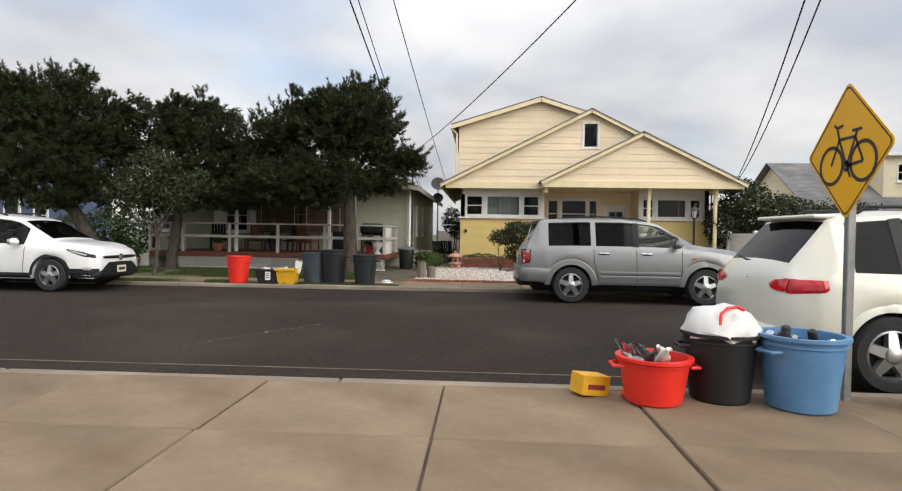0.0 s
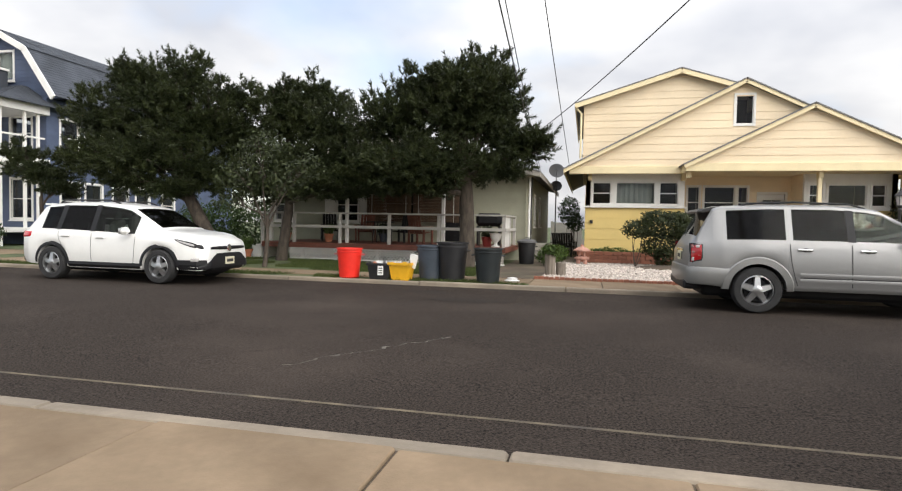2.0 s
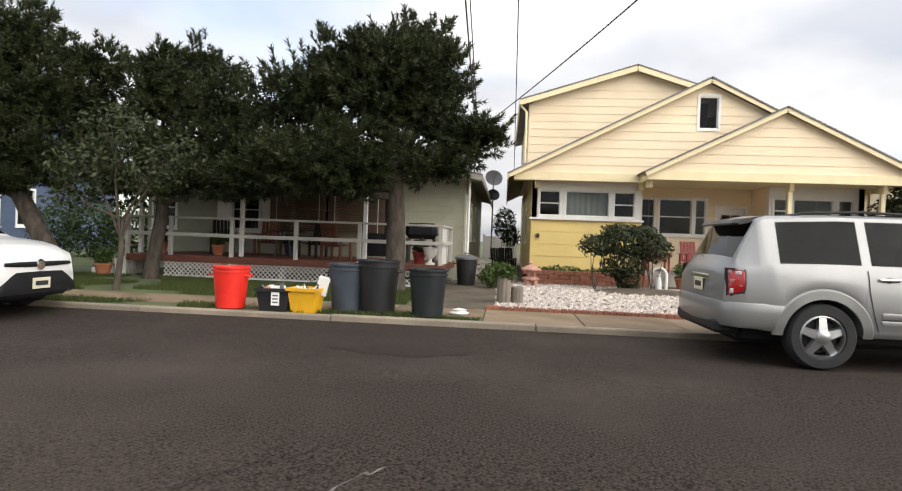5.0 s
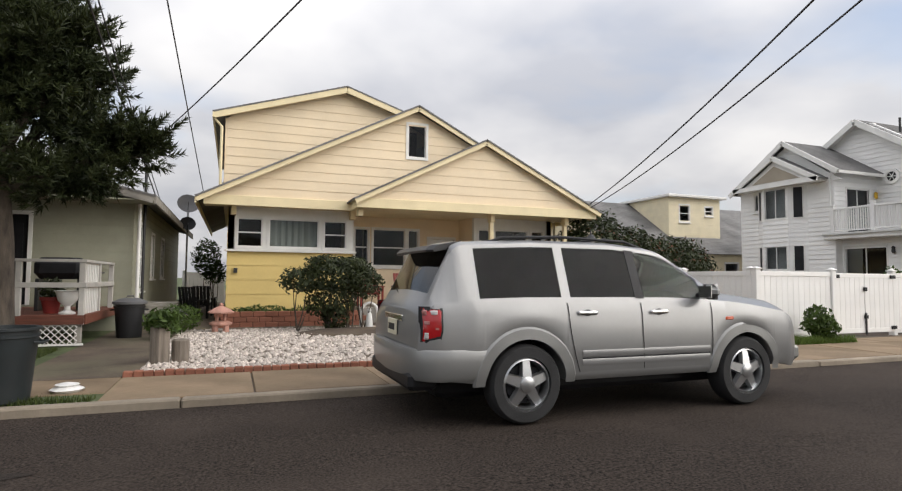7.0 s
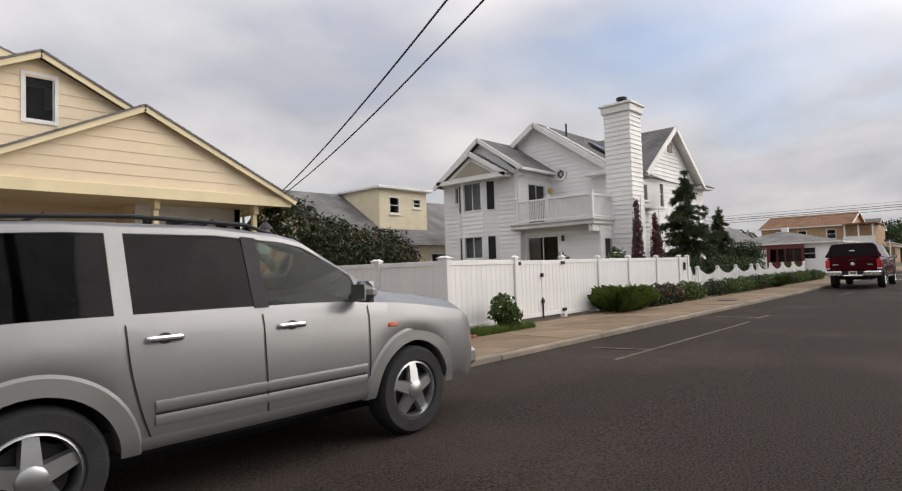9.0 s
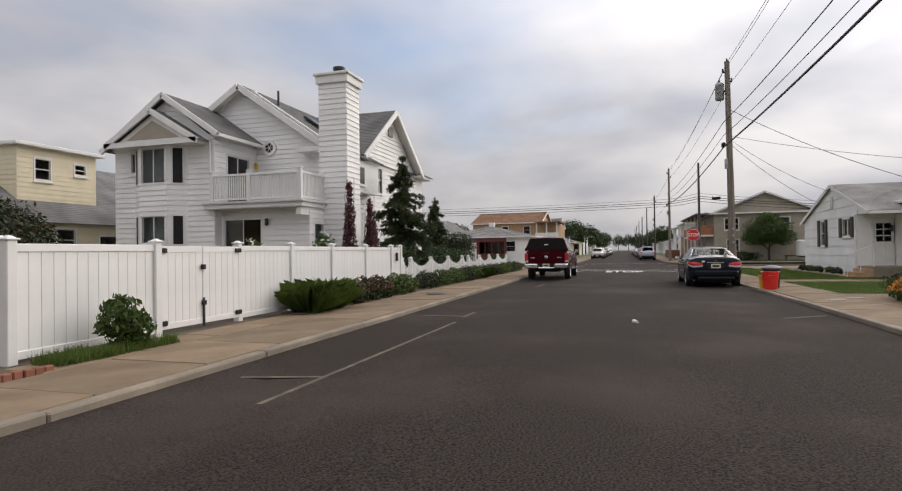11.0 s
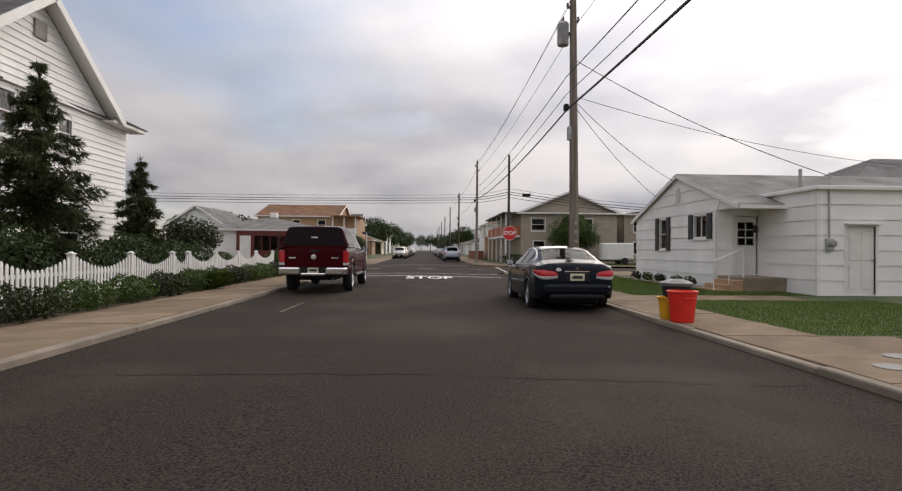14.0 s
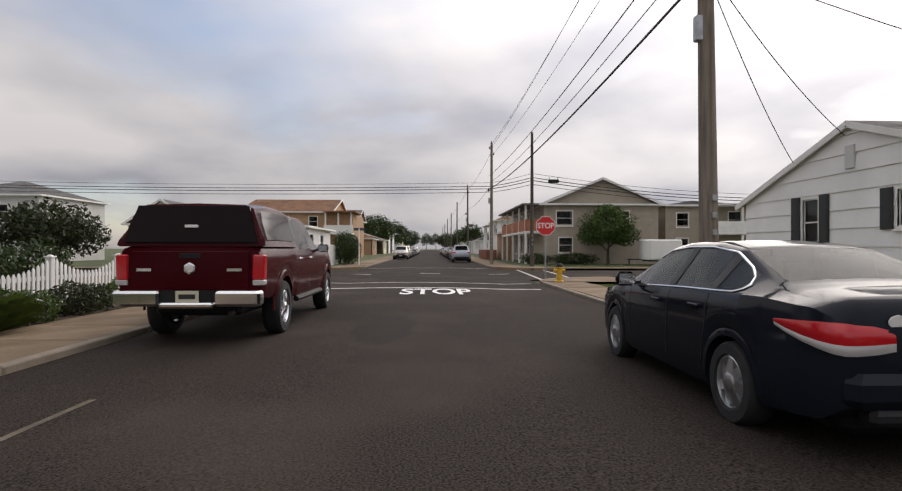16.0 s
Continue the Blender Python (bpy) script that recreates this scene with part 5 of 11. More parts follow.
def beam(geo, p0, p1, w, h, up=(0, 0, 1)):
    """A squared bar from p0 to p1: w across, h high."""
    p0, p1 = Vector(p0), Vector(p1)
    d = (p1 - p0).normalized()
    a = d.cross(Vector(up)).normalized() * w / 2
    b = a.cross(d).normalized() * h / 2
    vs = [p + sa * a + sb * b for p in (p0, p1) for sa, sb in ((-1, -1), (1, -1), (1, 1), (-1, 1))]
    return geo.add(vs, [(0, 1, 2, 3), (7, 6, 5, 4), (0, 4, 5, 1), (1, 5, 6, 2), (2, 6, 7, 3), (3, 7, 4, 0)])


def poly_extent(poly, z):
    xs = []
    n = len(poly)
    for i in range(n):
        (x0, z0), (x1, z1) = poly[i], poly[(i + 1) % n]
        if (z0 <= z <= z1) or (z1 <= z <= z0):
            if abs(z1 - z0) < 1e-9:
                xs += [x0, x1]
            else:
                xs.append(x0 + (x1 - x0) * (z - z0) / (z1 - z0))
    return (min(xs), max(xs)) if xs else None


def poly_span(poly, x):
    sw = [(z, u) for u, z in poly]
    return poly_extent(sw, x)


class House:
    def __init__(self, name, base, label, category="house", group=""):
        self.b = Vector(base)
        self.ob = thing(name, pose(*base), label, category, group)

    def M(self, x, y, facing, z=0.0):
        return pose(x - self.b.x, y - self.b.y, z - self.b.z, 0, 0, TURN_OF[facing])

    def add(self, name, geo, material, label="", parent=None, smooth=False):
        """A part given in world metres."""
        o = self.b
        geo.v = [(p[0] - o.x, p[1] - o.y, p[2] - o.z) for p in geo.v]
        return part(name, geo, material, parent or self.ob, label, smooth)

    def wall(self, x, y, facing, poly, openings=(), material=None, course=0.2, thick=0.16, boards=True, board_mat=None, lap=0.016):
        """A wall with real openings; poly of (u, z) with u along the wall, seen from outside left to right."""
        if material is WHITESID:
            lap = max(lap, 0.03)
        m = self.M(x, y, facing)
        us = sorted({round(u, 4) for u, _ in poly} | {round(q, 4) for o in openings for q in o[:2]})
        g = Geo()
        for a, b in zip(us, us[1:]):
            if b - a < 1e-4:
                continue
            sa, sb = poly_span(poly, a + 1e-5), poly_span(poly, b - 1e-5)
            if not sa or not sb:
                continue
            cuts = sorted((o[2], o[3]) for o in openings if o[0] < (a + b) / 2 < o[1])
            lo = (sa[0], sb[0])
            for z0, z1 in cuts:
                g.prism([(a, lo[0]), (b, lo[1]), (b, z0), (a, z0)], thick, m)
                lo = (z1, z1)
            g.prism([(a, lo[0]), (b, lo[1]), (b, sb[1]), (a, sa[1])], thick, m)
        w = part("wall", g.weld(), material, self.ob)
        if boards:
            zmin, zmax = min(z for _, z in poly), max(z for _, z in poly)
            z = zmin
            while z < zmax - 0.03:
                z1 = min(z + course, zmax)
                e0, e1 = poly_extent(poly, z + 1e-4), poly_extent(poly, z1 - 1e-4)
                if e0 and e1:
                    cuts = sorted((o[0], o[1]) for o in openings if o[2] < (z + z1) / 2 < o[3])
                    left = (e0[0], e1[0])
                    segs = []
                    for c0, c1 in cuts:
                        segs.append((left, (c0, c0)))
                        left = (c1, c1)
                    segs.append((left, (e0[1], e1[1])))
                    for (l0, l1), (r0, r1) in segs:
                        if max(r0 - l0, r1 - l1) < 0.04:
                            continue
                        bg = Geo()
                        vs = [(l0, -lap, z), (r0, -lap, z), (r1, -0.003, z1), (l1, -0.003, z1), (l0, 0.004, z), (r0, 0.004, z), (r1, 0.004, z1), (l1, 0.004, z1)]
                        bg.add([m @ Vector(p) for p in vs], [(0, 1, 2, 3), (0, 4, 5, 1), (3, 2, 6, 7), (0, 3, 7, 4), (1, 5, 6, 2)])
                        part("board", bg, board_mat or material, w)
                z = z1
        return w

    def window(self, x, y, facing, u0, u1, z0, z1, frame_mat=None, cols=1, rows=1, trim=0.07, curtain=0.0, sill=True, proud=0.03, blind=None):
        frame_mat = frame_mat or WHITETRIM
        m = self.M(x, y, facing)
        g = Geo()
        t = trim
        g.box(u0 - t, u0, -proud, 0.14, z0 - t, z1 + t, 0.0, m)
        g.box(u1, u1 + t, -proud, 0.14, z0 - t, z1 + t, 0.0, m)
        g.box(u0, u1, -proud, 0.14, z1, z1 + t, 0.0, m)
        g.box(u0, u1, -proud, 0.14, z0 - t, z0, 0.0, m)
        s = 0.028
        for a, b, c, d in ((u0, u0 + s, z0, z1), (u1 - s, u1, z0, z1), (u0 + s, u1 - s, z1 - s, z1), (u0 + s, u1 - s, z0, z0 + s)):
            g.box(a, b, 0.012, 0.06, c, d, 0.0, m)
        for k in range(1, cols):
            q = u0 + (u1 - u0) * k / cols
            g.box(q - 0.018, q + 0.018, 0.010, 0.062, z0 + s, z1 - s, 0.0, m)
        for k in range(1, rows):
            q = z0 + (z1 - z0) * k / rows
            g.box(u0 + s, u1 - s, 0.008, 0.064, q - 0.018, q + 0.018, 0.0, m)
        w = part("window", g.weld(), frame_mat, self.ob)
        for i in range(cols):
            for j in range(rows):
                a, b = u0 + (u1 - u0) * i / cols + 0.012, u0 + (u1 - u0) * (i + 1) / cols - 0.012
                c, d = z0 + (z1 - z0) * j / rows + 0.012, z0 + (z1 - z0) * (j + 1) / rows - 0.012
                p = part("pane", Geo().box(a, b, 0.034, 0.042, c, d, 0.0, m), WINDOWGLASS, w)
                p.visible_shadow = False
        if sill:
            part("window_sill", Geo().box(u0 - t - 0.03, u1 + t + 0.03, -proud - 0.05, 0.0, z0 - t - 0.04, z0 - t, 0.006, m), frame_mat, w)
        if curtain:
            n = 24
            cg = Geo()
            for i in range(n + 1):
                q = u0 + (u1 - u0) * i / n
                off = 0.115 + 0.018 * math.sin(i * 1.9) + 0.008 * math.sin(i * 4.1)
                cg.v += [m @ Vector((q, off, z1 - (z1 - z0) * curtain)), m @ Vector((q, off, z1))]
            cg.f = [(2 * i, 2 * i + 2, 2 * i + 3, 2 * i + 1) for i in range(n)]
            part("curtain", cg, CURTAIN, w)
        # dark board behind the glass; the interior's shade is put in its colour
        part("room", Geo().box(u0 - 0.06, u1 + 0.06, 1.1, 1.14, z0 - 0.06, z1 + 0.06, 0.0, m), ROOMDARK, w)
        return w

    def door(self, x, y, facing, u0, u1, z0, z1, material, panes=False, trim=0.08):
        m = self.M(x, y, facing)
        g = Geo()
        g.box(u0 - trim, u0, -0.03, 0.12, z0, z1 + trim, 0.0, m)
        g.box(u1, u1 + trim, -0.03, 0.12, z0, z1 + trim, 0.0, m)
        g.box(u0, u1, -0.03, 0.12, z1, z1 + trim, 0.0, m)
        d = part("door", g, WHITETRIM, self.ob)
        leaf = Geo()
        leaf.box(u0 + 0.005, u1 - 0.005, 0.03, 0.075, z0 + 0.01, z1 - 0.005, 0.004, m)
        for a, b in ((0.12, 0.44), (0.56, 0.88)):
            for c, e in ((0.08, 0.42), (0.5, 0.9)):
                leaf.box(u0 + (u1 - u0) * a, u0 + (u1 - u0) * b, 0.018, 0.03, z0 + (z1 - z0) * c, z0 + (z1 - z0) * e, 0.004, m)
        part("door_leaf", leaf, material, d)
        if panes:
            for a, b in ((0.16, 0.48), (0.52, 0.84)):
                for k in range(3):
                    c = 0.5 + k * 0.14
                    part("pane", Geo().box(u0 + (u1 - u0) * a, u0 + (u1 - u0) * b, 0.010, 0.018, z0 + (z1 - z0) * c, z0 + (z1 - z0) * (c + 0.12), 0.0, m), WINDOWGLASS, d)
        k = Geo()
        k.lathe([(0.012, -0.05), (0.012, -0.02), (0.03, -0.01), (0.03, 0.02), (0.0001, 0.03)], 10, m @ pose(u1 - 0.09, 0.0, z0 + 1.0, 90, 0, 0))
        part("door_knob", k, CHROME, d)
        return d

    def slope(self, pts, material, course=0.16, thick=0.035, label=""):
        """A roof plane from eave left, eave right, ridge right, ridge left, laid in stepped courses."""
        e0, e1, r1, r0 = [Vector(p) for p in pts]
        nrm = (e1 - e0).cross(r0 - e0)
        if nrm.length < 1e-6:
            nrm = (e1 - e0).cross(r1 - e0)
        nrm.normalize()
        if nrm.z < 0:
            nrm = -nrm
        ln = max((r0 - e0).length, (r1 - e1).length)
        n = max(2, int(ln / course))
        rows = [(0.0, -thick), (0.0, 0.014)]
        for i in range(1, n):
            rows += [(i / n, 0.004), (i / n, 0.014)]
        rows += [(1.0, 0.004), (1.0, -thick)]
        g = Geo()
        for t, o in rows:
            g.v += [tuple(e0.lerp(r0, t) + nrm * o), tuple(e1.lerp(r1, t) + nrm * o)]
        k = len(rows)
        g.f = [(2 * i, 2 * i + 1, 2 * i + 3, 2 * i + 2) for i in range(k - 1)] + [(2 * k - 2, 2 * k - 1, 1, 0)]
        g.f += [tuple(2 * i for i in range(k)), tuple(2 * i + 1 for i in range(k - 1, -1, -1))]
        return self.add("roof", g, material, label)

    def trim(self, name, pairs, w, h, material, up=(0, 0, 1)):
        for p0, p1 in pairs:
            g = Geo()
            beam(g, p0, p1, w, h, up)
            self.add(name, g, material)

    def block(self, name, x0, x1, y0, y1, z0, z1, material, b=0.0, label=""):
        return self.add(name, Geo().box(x0, x1, y0, y1, z0, z1, b), material, label)


R4 = lambda x0, x1, z0, z1: [(x0, z0), (x1, z0), (x1, z1), (x0, z1)]


def yellow_house():
    h = House("yellow_house", (4.3, 30, 0.06), "cream and yellow clapboard house with two street gables")
    zt = 3.3
    # left bay
    lw = [(0.24, 0.88), (1.06, 2.40), (2.56, 3.18)]
    h.wall(-0.65, 24.0, "S", R4(0, 3.4, 0.06, 2.02), (), CREAM, 0.392, board_mat=YELLOW)
    h.wall(-0.65, 24.0, "S", R4(0, 3.4, 2.02, zt), [(a, b, 2.14, 2.92) for a, b in lw], WHITETRIM, boards=False)
    for i, (a, b) in enumerate(lw):
        h.window(-0.65, 24.0, "S", a, b, 2.14, 2.92, rows=1 if i == 1 else 2, curtain=1.0 if i == 1 else 0.0, trim=0.06, sill=False)
    h.block("window_ledge", -0.72, 2.82, 23.88, 24.0, 2.0, 2.06, WHITETRIM, 0.008)
    # right bay
    rw = [(0.15, 0.55), (0.72, 1.86), (2.02, 2.42)]
    h.wall(6.55, 24.0, "S", R4(0, 2.75, 0.06, 2.02), (), CREAM, 0.392, board_mat=YELLOW)
    h.wall(6.55, 24.0, "S", R4(0, 2.75, 2.02, zt), [(a, b, 2.14, 2.86) for a, b in rw], WHITETRIM, boards=False)
    for i, (a, b) in enumerate(rw):
        h.window(6.55, 24.0, "S", a, b, 2.14, 2.86, rows=1 if i == 1 else 2, trim=0.06, sill=False)
    h.block("window_ledge", 6.48, 9.37, 23.88, 24.0, 2.0, 2.06, WHITETRIM, 0.008)
    # recessed porch
    pw = [(0.30, 0.72), (0.88, 1.92), (2.04, 2.36)]
    h.wall(2.75, 25.3, "S", R4(0, 3.8, 0.06, zt), [(a, b, 1.70, 2.86) for a, b in pw] + [(2.75, 3.6, 0.5, 2.6)], CREAM, 0.26)
    for i, (a, b) in enumerate(pw):
        h.window(2.75, 25.3, "S", a, b, 1.70, 2.86, rows=2, trim=0.06)
    h.door(2.75, 25.3, "S", 2.75, 3.6, 0.5, 2.6, WHITETRIM, True)
    h.wall(2.75, 24.16, "E", R4(0, 1.14, 0.06, zt), (), CREAM, 0.26)
    h.wall(6.55, 25.3, "W", R4(0, 1.14, 0.06, zt), (), CREAM, 0.26)
    h.block("porch_floor", 2.75, 6.55, 23.2, 25.3, 0.06, 0.5, GREYWOOD, 0.01)
    h.block("porch_step", 4.9, 6.4, 22.85, 23.2, 0.06, 0.28, KERB, 0.01)
    # flanks and back
    h.wall(-0.65, 36.0, "W", R4(0, 12.0, 0.06, 3.5), [(3.0, 3.9, 1.3, 2.5), (7.5, 8.4, 1.3, 2.5)], CREAM, 0.26, board_mat=YELLOW)
    for u in (3.0, 7.5):
        h.window(-0.65, 36.0, "W", u, u + 0.9, 1.3, 2.5, rows=2)
    h.wall(9.3, 24.0, "E", R4(0, 12.0, 0.06, 3.5), [(4.0, 4.9, 1.3, 2.5)], CREAM, 0.26, board_mat=YELLOW)
    h.window(9.3, 24.0, "E", 4.0, 4.9, 1.3, 2.5, rows=2)
    h.wall(9.3, 36.0, "N", [(0, 0.06), (9.95, 0.06), (9.95, 3.5), (4.85, 6.1), (0, 3.7)], (), CREAM, 0.26, boards=False)
    # main street gable
    gp = [(0.0, 3.42), (11.2, 3.42), (5.6, 6.2)]
    h.wall(-1.15, 23.4, "S", gp, [(5.34, 5.88, 4.84, 5.80)], CREAM, 0.26)
    h.window(-1.15, 23.4, "S", 5.34, 5.88, 4.84, 5.80, trim=0.07, sill=False)
    h.block("frieze", -1.25, 2.56, 23.33, 23.42, 3.18, 3.44, CREAMTRIM, 0.006)
    h.block("soffit", -1.25, 10.1, 23.42, 24.16, 3.22, 3.27, CREAMTRIM)
    h.block("porch_ceiling", 2.75, 6.55, 24.16, 25.3, 3.24, 3.28, CREAMTRIM)
    # porch gable
    h.wall(2.62, 22.5, "S", [(0.0, 3.42), (7.25, 3.42), (3.6, 5.16)], (), CREAM, 0.26)
    h.block("frieze", 2.52, 9.98, 22.42, 22.52, 3.18, 3.44, CREAMTRIM, 0.006)
    h.block("soffit", 2.56, 9.98, 22.52, 23.42, 3.22, 3.27, CREAMTRIM)
    h.block("frieze_return", 9.90, 9.99, 22.52, 23.4, 3.18, 3.44, CREAMTRIM)
    h.block("frieze_return", 2.52, 2.60, 22.52, 23.33, 3.18, 3.44, CREAMTRIM)
    for x, y in ((-0.52, 23.75), (2.68, 22.7), (6.6, 22.7), (9.1, 22.7), (2.68, 23.75)):
        h.block("bracket", x - 0.07, x + 0.07, y, y + 0.25, 2.98, 3.22, CREAMTRIM, 0.01)
    for x in (6.6, 9.1, 2.68):
        h.block("post", x - 0.06, x + 0.06, 22.78, 22.90, 0.06 if x != 2.68 else 2.98, 3.2, CREAMTRIM, 0.008)
    # roofs: eave left, eave right, ridge
    h.slope([(-1.45, 36.2, 3.36), (-1.45, 23.15, 3.36), (4.45, 23.15, 6.34), (4.45, 36.2, 6.34)], ROOFGREY)
    h.slope([(10.3, 23.15, 3.40), (10.3, 36.2, 3.40), (4.45, 36.2, 6.34), (4.45, 23.15, 6.34)], ROOFGREY)
    h.slope([(2.42, 23.6, 3.40), (2.42, 22.28, 3.40), (6.22, 22.28, 5.30), (6.22, 23.6, 5.30)], ROOFGREY)
    h.slope([(10.12, 22.28, 3.38), (10.12, 23.6, 3.38), (6.22, 23.6, 5.30), (6.22, 22.28, 5.30)], ROOFGREY)
    h.trim("barge_board", [((-1.42, 23.2, 3.28), (4.45, 23.2, 6.24)), ((4.45, 23.2, 6.24), (7.2, 23.2, 4.86)), ((2.46, 22.33, 3.33), (6.22, 22.33, 5.20)), ((6.22, 22.33, 5.20), (10.08, 22.33, 3.30))], 0.05, 0.13, CREAMTRIM)
    # raised rear storey
    h.wall(-0.8, 25.0, "S", [(0.0, 3.5), (6.0, 5.6), (6.0, 6.2), (3.43, 7.02), (0.0, 6.0)], (), CREAM, 0.26)
    h.wall(-0.8, 34.0, "W", R4(0, 9.0, 3.5, 6.0), [(2, 3, 4.4, 5.4), (6, 6.9, 4.4, 5.4)], CREAM, 0.26)
    h.window(-0.8, 34.0, "W", 2, 3, 4.4, 5.4, rows=2)
    h.window(-0.8, 34.0, "W", 6, 6.9, 4.4, 5.4, rows=2)
    h.slope([(-1.15, 34.3, 5.98), (-1.15, 24.7, 5.98), (2.63, 24.7, 7.16), (2.63, 34.3, 7.16)], ROOFGREY)
    h.slope([(5.6, 24.7, 6.20), (5.6, 34.3, 6.20), (2.63, 34.3, 7.16), (2.63, 24.7, 7.16)], ROOFGREY)
    h.trim("barge_board", [((-1.12, 24.74, 5.87), (2.63, 24.74, 7.04)), ((2.63, 24.74, 7.04), (5.5, 24.74, 6.12))], 0.06, 0.17, CREAMTRIM)
    h.trim("eave_board", [((-1.13, 24.7, 5.88), (-1.13, 34.2, 5.88)), ((-1.43, 23.2, 3.26), (-1.43, 36.1, 3.26)), ((10.26, 23.2, 3.28), (10.26, 36.1, 3.28))], 0.04, 0.15, CREAMTRIM)
    d = Geo()
    d.tube([(-1.1, 24.86, 5.8), (-0.9, 24.92, 5.6), (-0.9, 24.92, 3.9)], 0.04)
    h.add("downpipe", d, CREAMTRIM, smooth=True)
    d = Geo()
    d.tube([(9.36, 23.9, 3.2), (9.36, 23.9, 0.1)], 0.035)
    h.add("downpipe", d, CREAMTRIM, smooth=True)
    m = Geo()
    m.box(9.33, 9.45, 23.7, 23.95, 0.9, 1.35, 0.02)
    h.add("meter_box", m, GALV)
    ln = Geo()
    ln.box(-0.48, -0.38, 23.9, 23.99, 1.42, 1.55, 0.01)
    h.add("tap_box", ln, DARKMETAL)
    return h


yellow_house()


def deck_house():
    h = House("deck_house", (-7.1, 28, 0.06), "low sage clapboard cottage with white shutters behind its deck")
    op = [(-9.85, -9.0, 1.35, 2.55), (-5.6, -4.75, 0.66, 2.66), (-12.4, -11.7, 1.35, 2.55), (-7.9, -6.6, 1.5, 2.5)]
    o = [(a + 12.6, b + 12.6, c, d) for a, b, c, d in op]
    h.wall(-12.6, 22.6, "S", [(0, 0.06), (9.9, 0.06), (9.9, 3.2), (4.95, 4.3), (0, 3.2)], o, SAGE, 0.2)
    for i in (0, 2, 3):
        h.window(-12.6, 22.6, "S", *o[i], rows=2, curtain=0.5 if i == 3 else 0)
    h.door(-12.6, 22.6, "S", *o[1], BLACK, False)
    for a in (-10.32, -8.9):
        g = Geo()
        g.box(a, a + 0.4, 22.54, 22.58, 1.3, 2.6, 0.006)
        for k in range(14):
            g.box(a + 0.05, a + 0.35, 22.525, 22.545, 1.36 + k * 0.088, 1.41 + k * 0.088)
        h.add("shutter", g, WHITETRIM)
    h.wall(-2.7, 22.6, "E", R4(0, 12, 0.06, 3.2), [(0.9, 1.7, 1.0, 2.6), (3.2, 3.8, 1.3, 2.5), (5.6, 6.4, 1.3, 2.5)], SAGE, 0.2)
    for a, b, c, d in ((0.9, 1.7, 1.0, 2.6), (3.2, 3.8, 1.3, 2.5), (5.6, 6.4, 1.3, 2.5)):
        h.window(-2.7, 22.6, "E", a, b, c, d, rows=2)
    h.wall(-12.6, 34.6, "W", R4(0, 12, 0.06, 3.2), (), SAGE, 0.2, boards=False)
    h.wall(-2.7, 34.6, "N", [(0, 0.06), (9.9, 0.06), (9.9, 3.2), (4.95, 4.3), (0, 3.2)], (), SAGE, 0.2, boards=False)
    h.slope([(-13.2, 35, 3.1), (-13.2, 21.7, 3.1), (-7.65, 21.7, 4.42), (-7.65, 35, 4.42)], ROOFGREY)
    h.slope([(-2.15, 21.7, 3.12), (-2.15, 35, 3.12), (-7.65, 35, 4.42), (-7.65, 21.7, 4.42)], ROOFGREY)
    h.trim("eave_board", [((-2.17, 21.75, 3.02), (-2.17, 34.9, 3.02)), ((-2.2, 21.74, 3.02), (-7.65, 21.74, 4.32)), ((-7.65, 21.74, 4.32), (-13.2, 21.74, 3.0))], 0.05, 0.16, GREYWOOD)
    h.block("soffit", -13.1, -2.2, 21.75, 22.6, 3.0, 3.03, SAGE)
    # shed roof on posts, mostly hidden, added to keep light off the deck
    h.slope([(-12.9, 19.75, 2.72), (-4.9, 19.75, 2.72), (-4.9, 21.74, 2.98), (-12.9, 21.74, 2.98)], ROOFGREY)
    h.block("porch_beam", -12.85, -4.95, 19.8, 19.92, 2.50, 2.66, GREYWOOD, 0.01)
    h.block("porch_ceiling", -12.85, -4.95, 19.92, 21.74, 2.64, 2.67, GREYWOOD)
    for x in (-11.0, -8.25, -5.0):
        h.block("porch_post", x - 0.05, x + 0.05, 19.82, 19.92, 0.62, 2.50, WHITETRIM, 0.008)
    d = Geo()
    d.tube([(-2.55, 22.4, 2.98), (-2.55, 22.4, 0.1)], 0.04)
    h.add("downpipe", d, WHITETRIM, smooth=True)
    d = Geo()
    d.tube([(-2.6, 23.6, 0.1), (-2.6, 23.6, 4.6)], 0.035)
    h.add("vent_pipe", d, DARKMETAL, smooth=True)
    return h


deck_house()
for xa, xb in ((-8.45, -6.75), (-6.68, -4.98)):
    bl = thing("bamboo_blind", pose(xa, 22.1, 1.35), "brown bamboo roll-up blind hung behind the deck", "blind")
    me = Geo().box(0, xb - xa, -0.006, 0.006, 0, 0.05, 0.004).mesh("slat", BAMBOO)
    for k in range(28):
        o = part("slat", me, BAMBOO, bl)
        o.location = (0, 0.004 * math.sin(k * 2.1), k * 0.054)
    for x in (0.2, xb - xa - 0.2):
        part("cord", Geo().box(x - 0.008, x + 0.008, -0.012, -0.008, 0, 1.66), CURTAIN, bl)
    part("roll_rail", Geo().box(0, xb - xa, -0.03, 0.03, 1.52, 1.66, 0.01), BAMBOO, bl)


# worn white paint, made greyer to put the deck's shade into its colour
RAILWHITE = mat("worn_white_rail_paint_with_shade", (0.46, 0.44, 0.41), 0.6, var=0.12, dirt=(0.36, 0.34, 0.30), dirt_amt=0.4, dirt_scale=3)


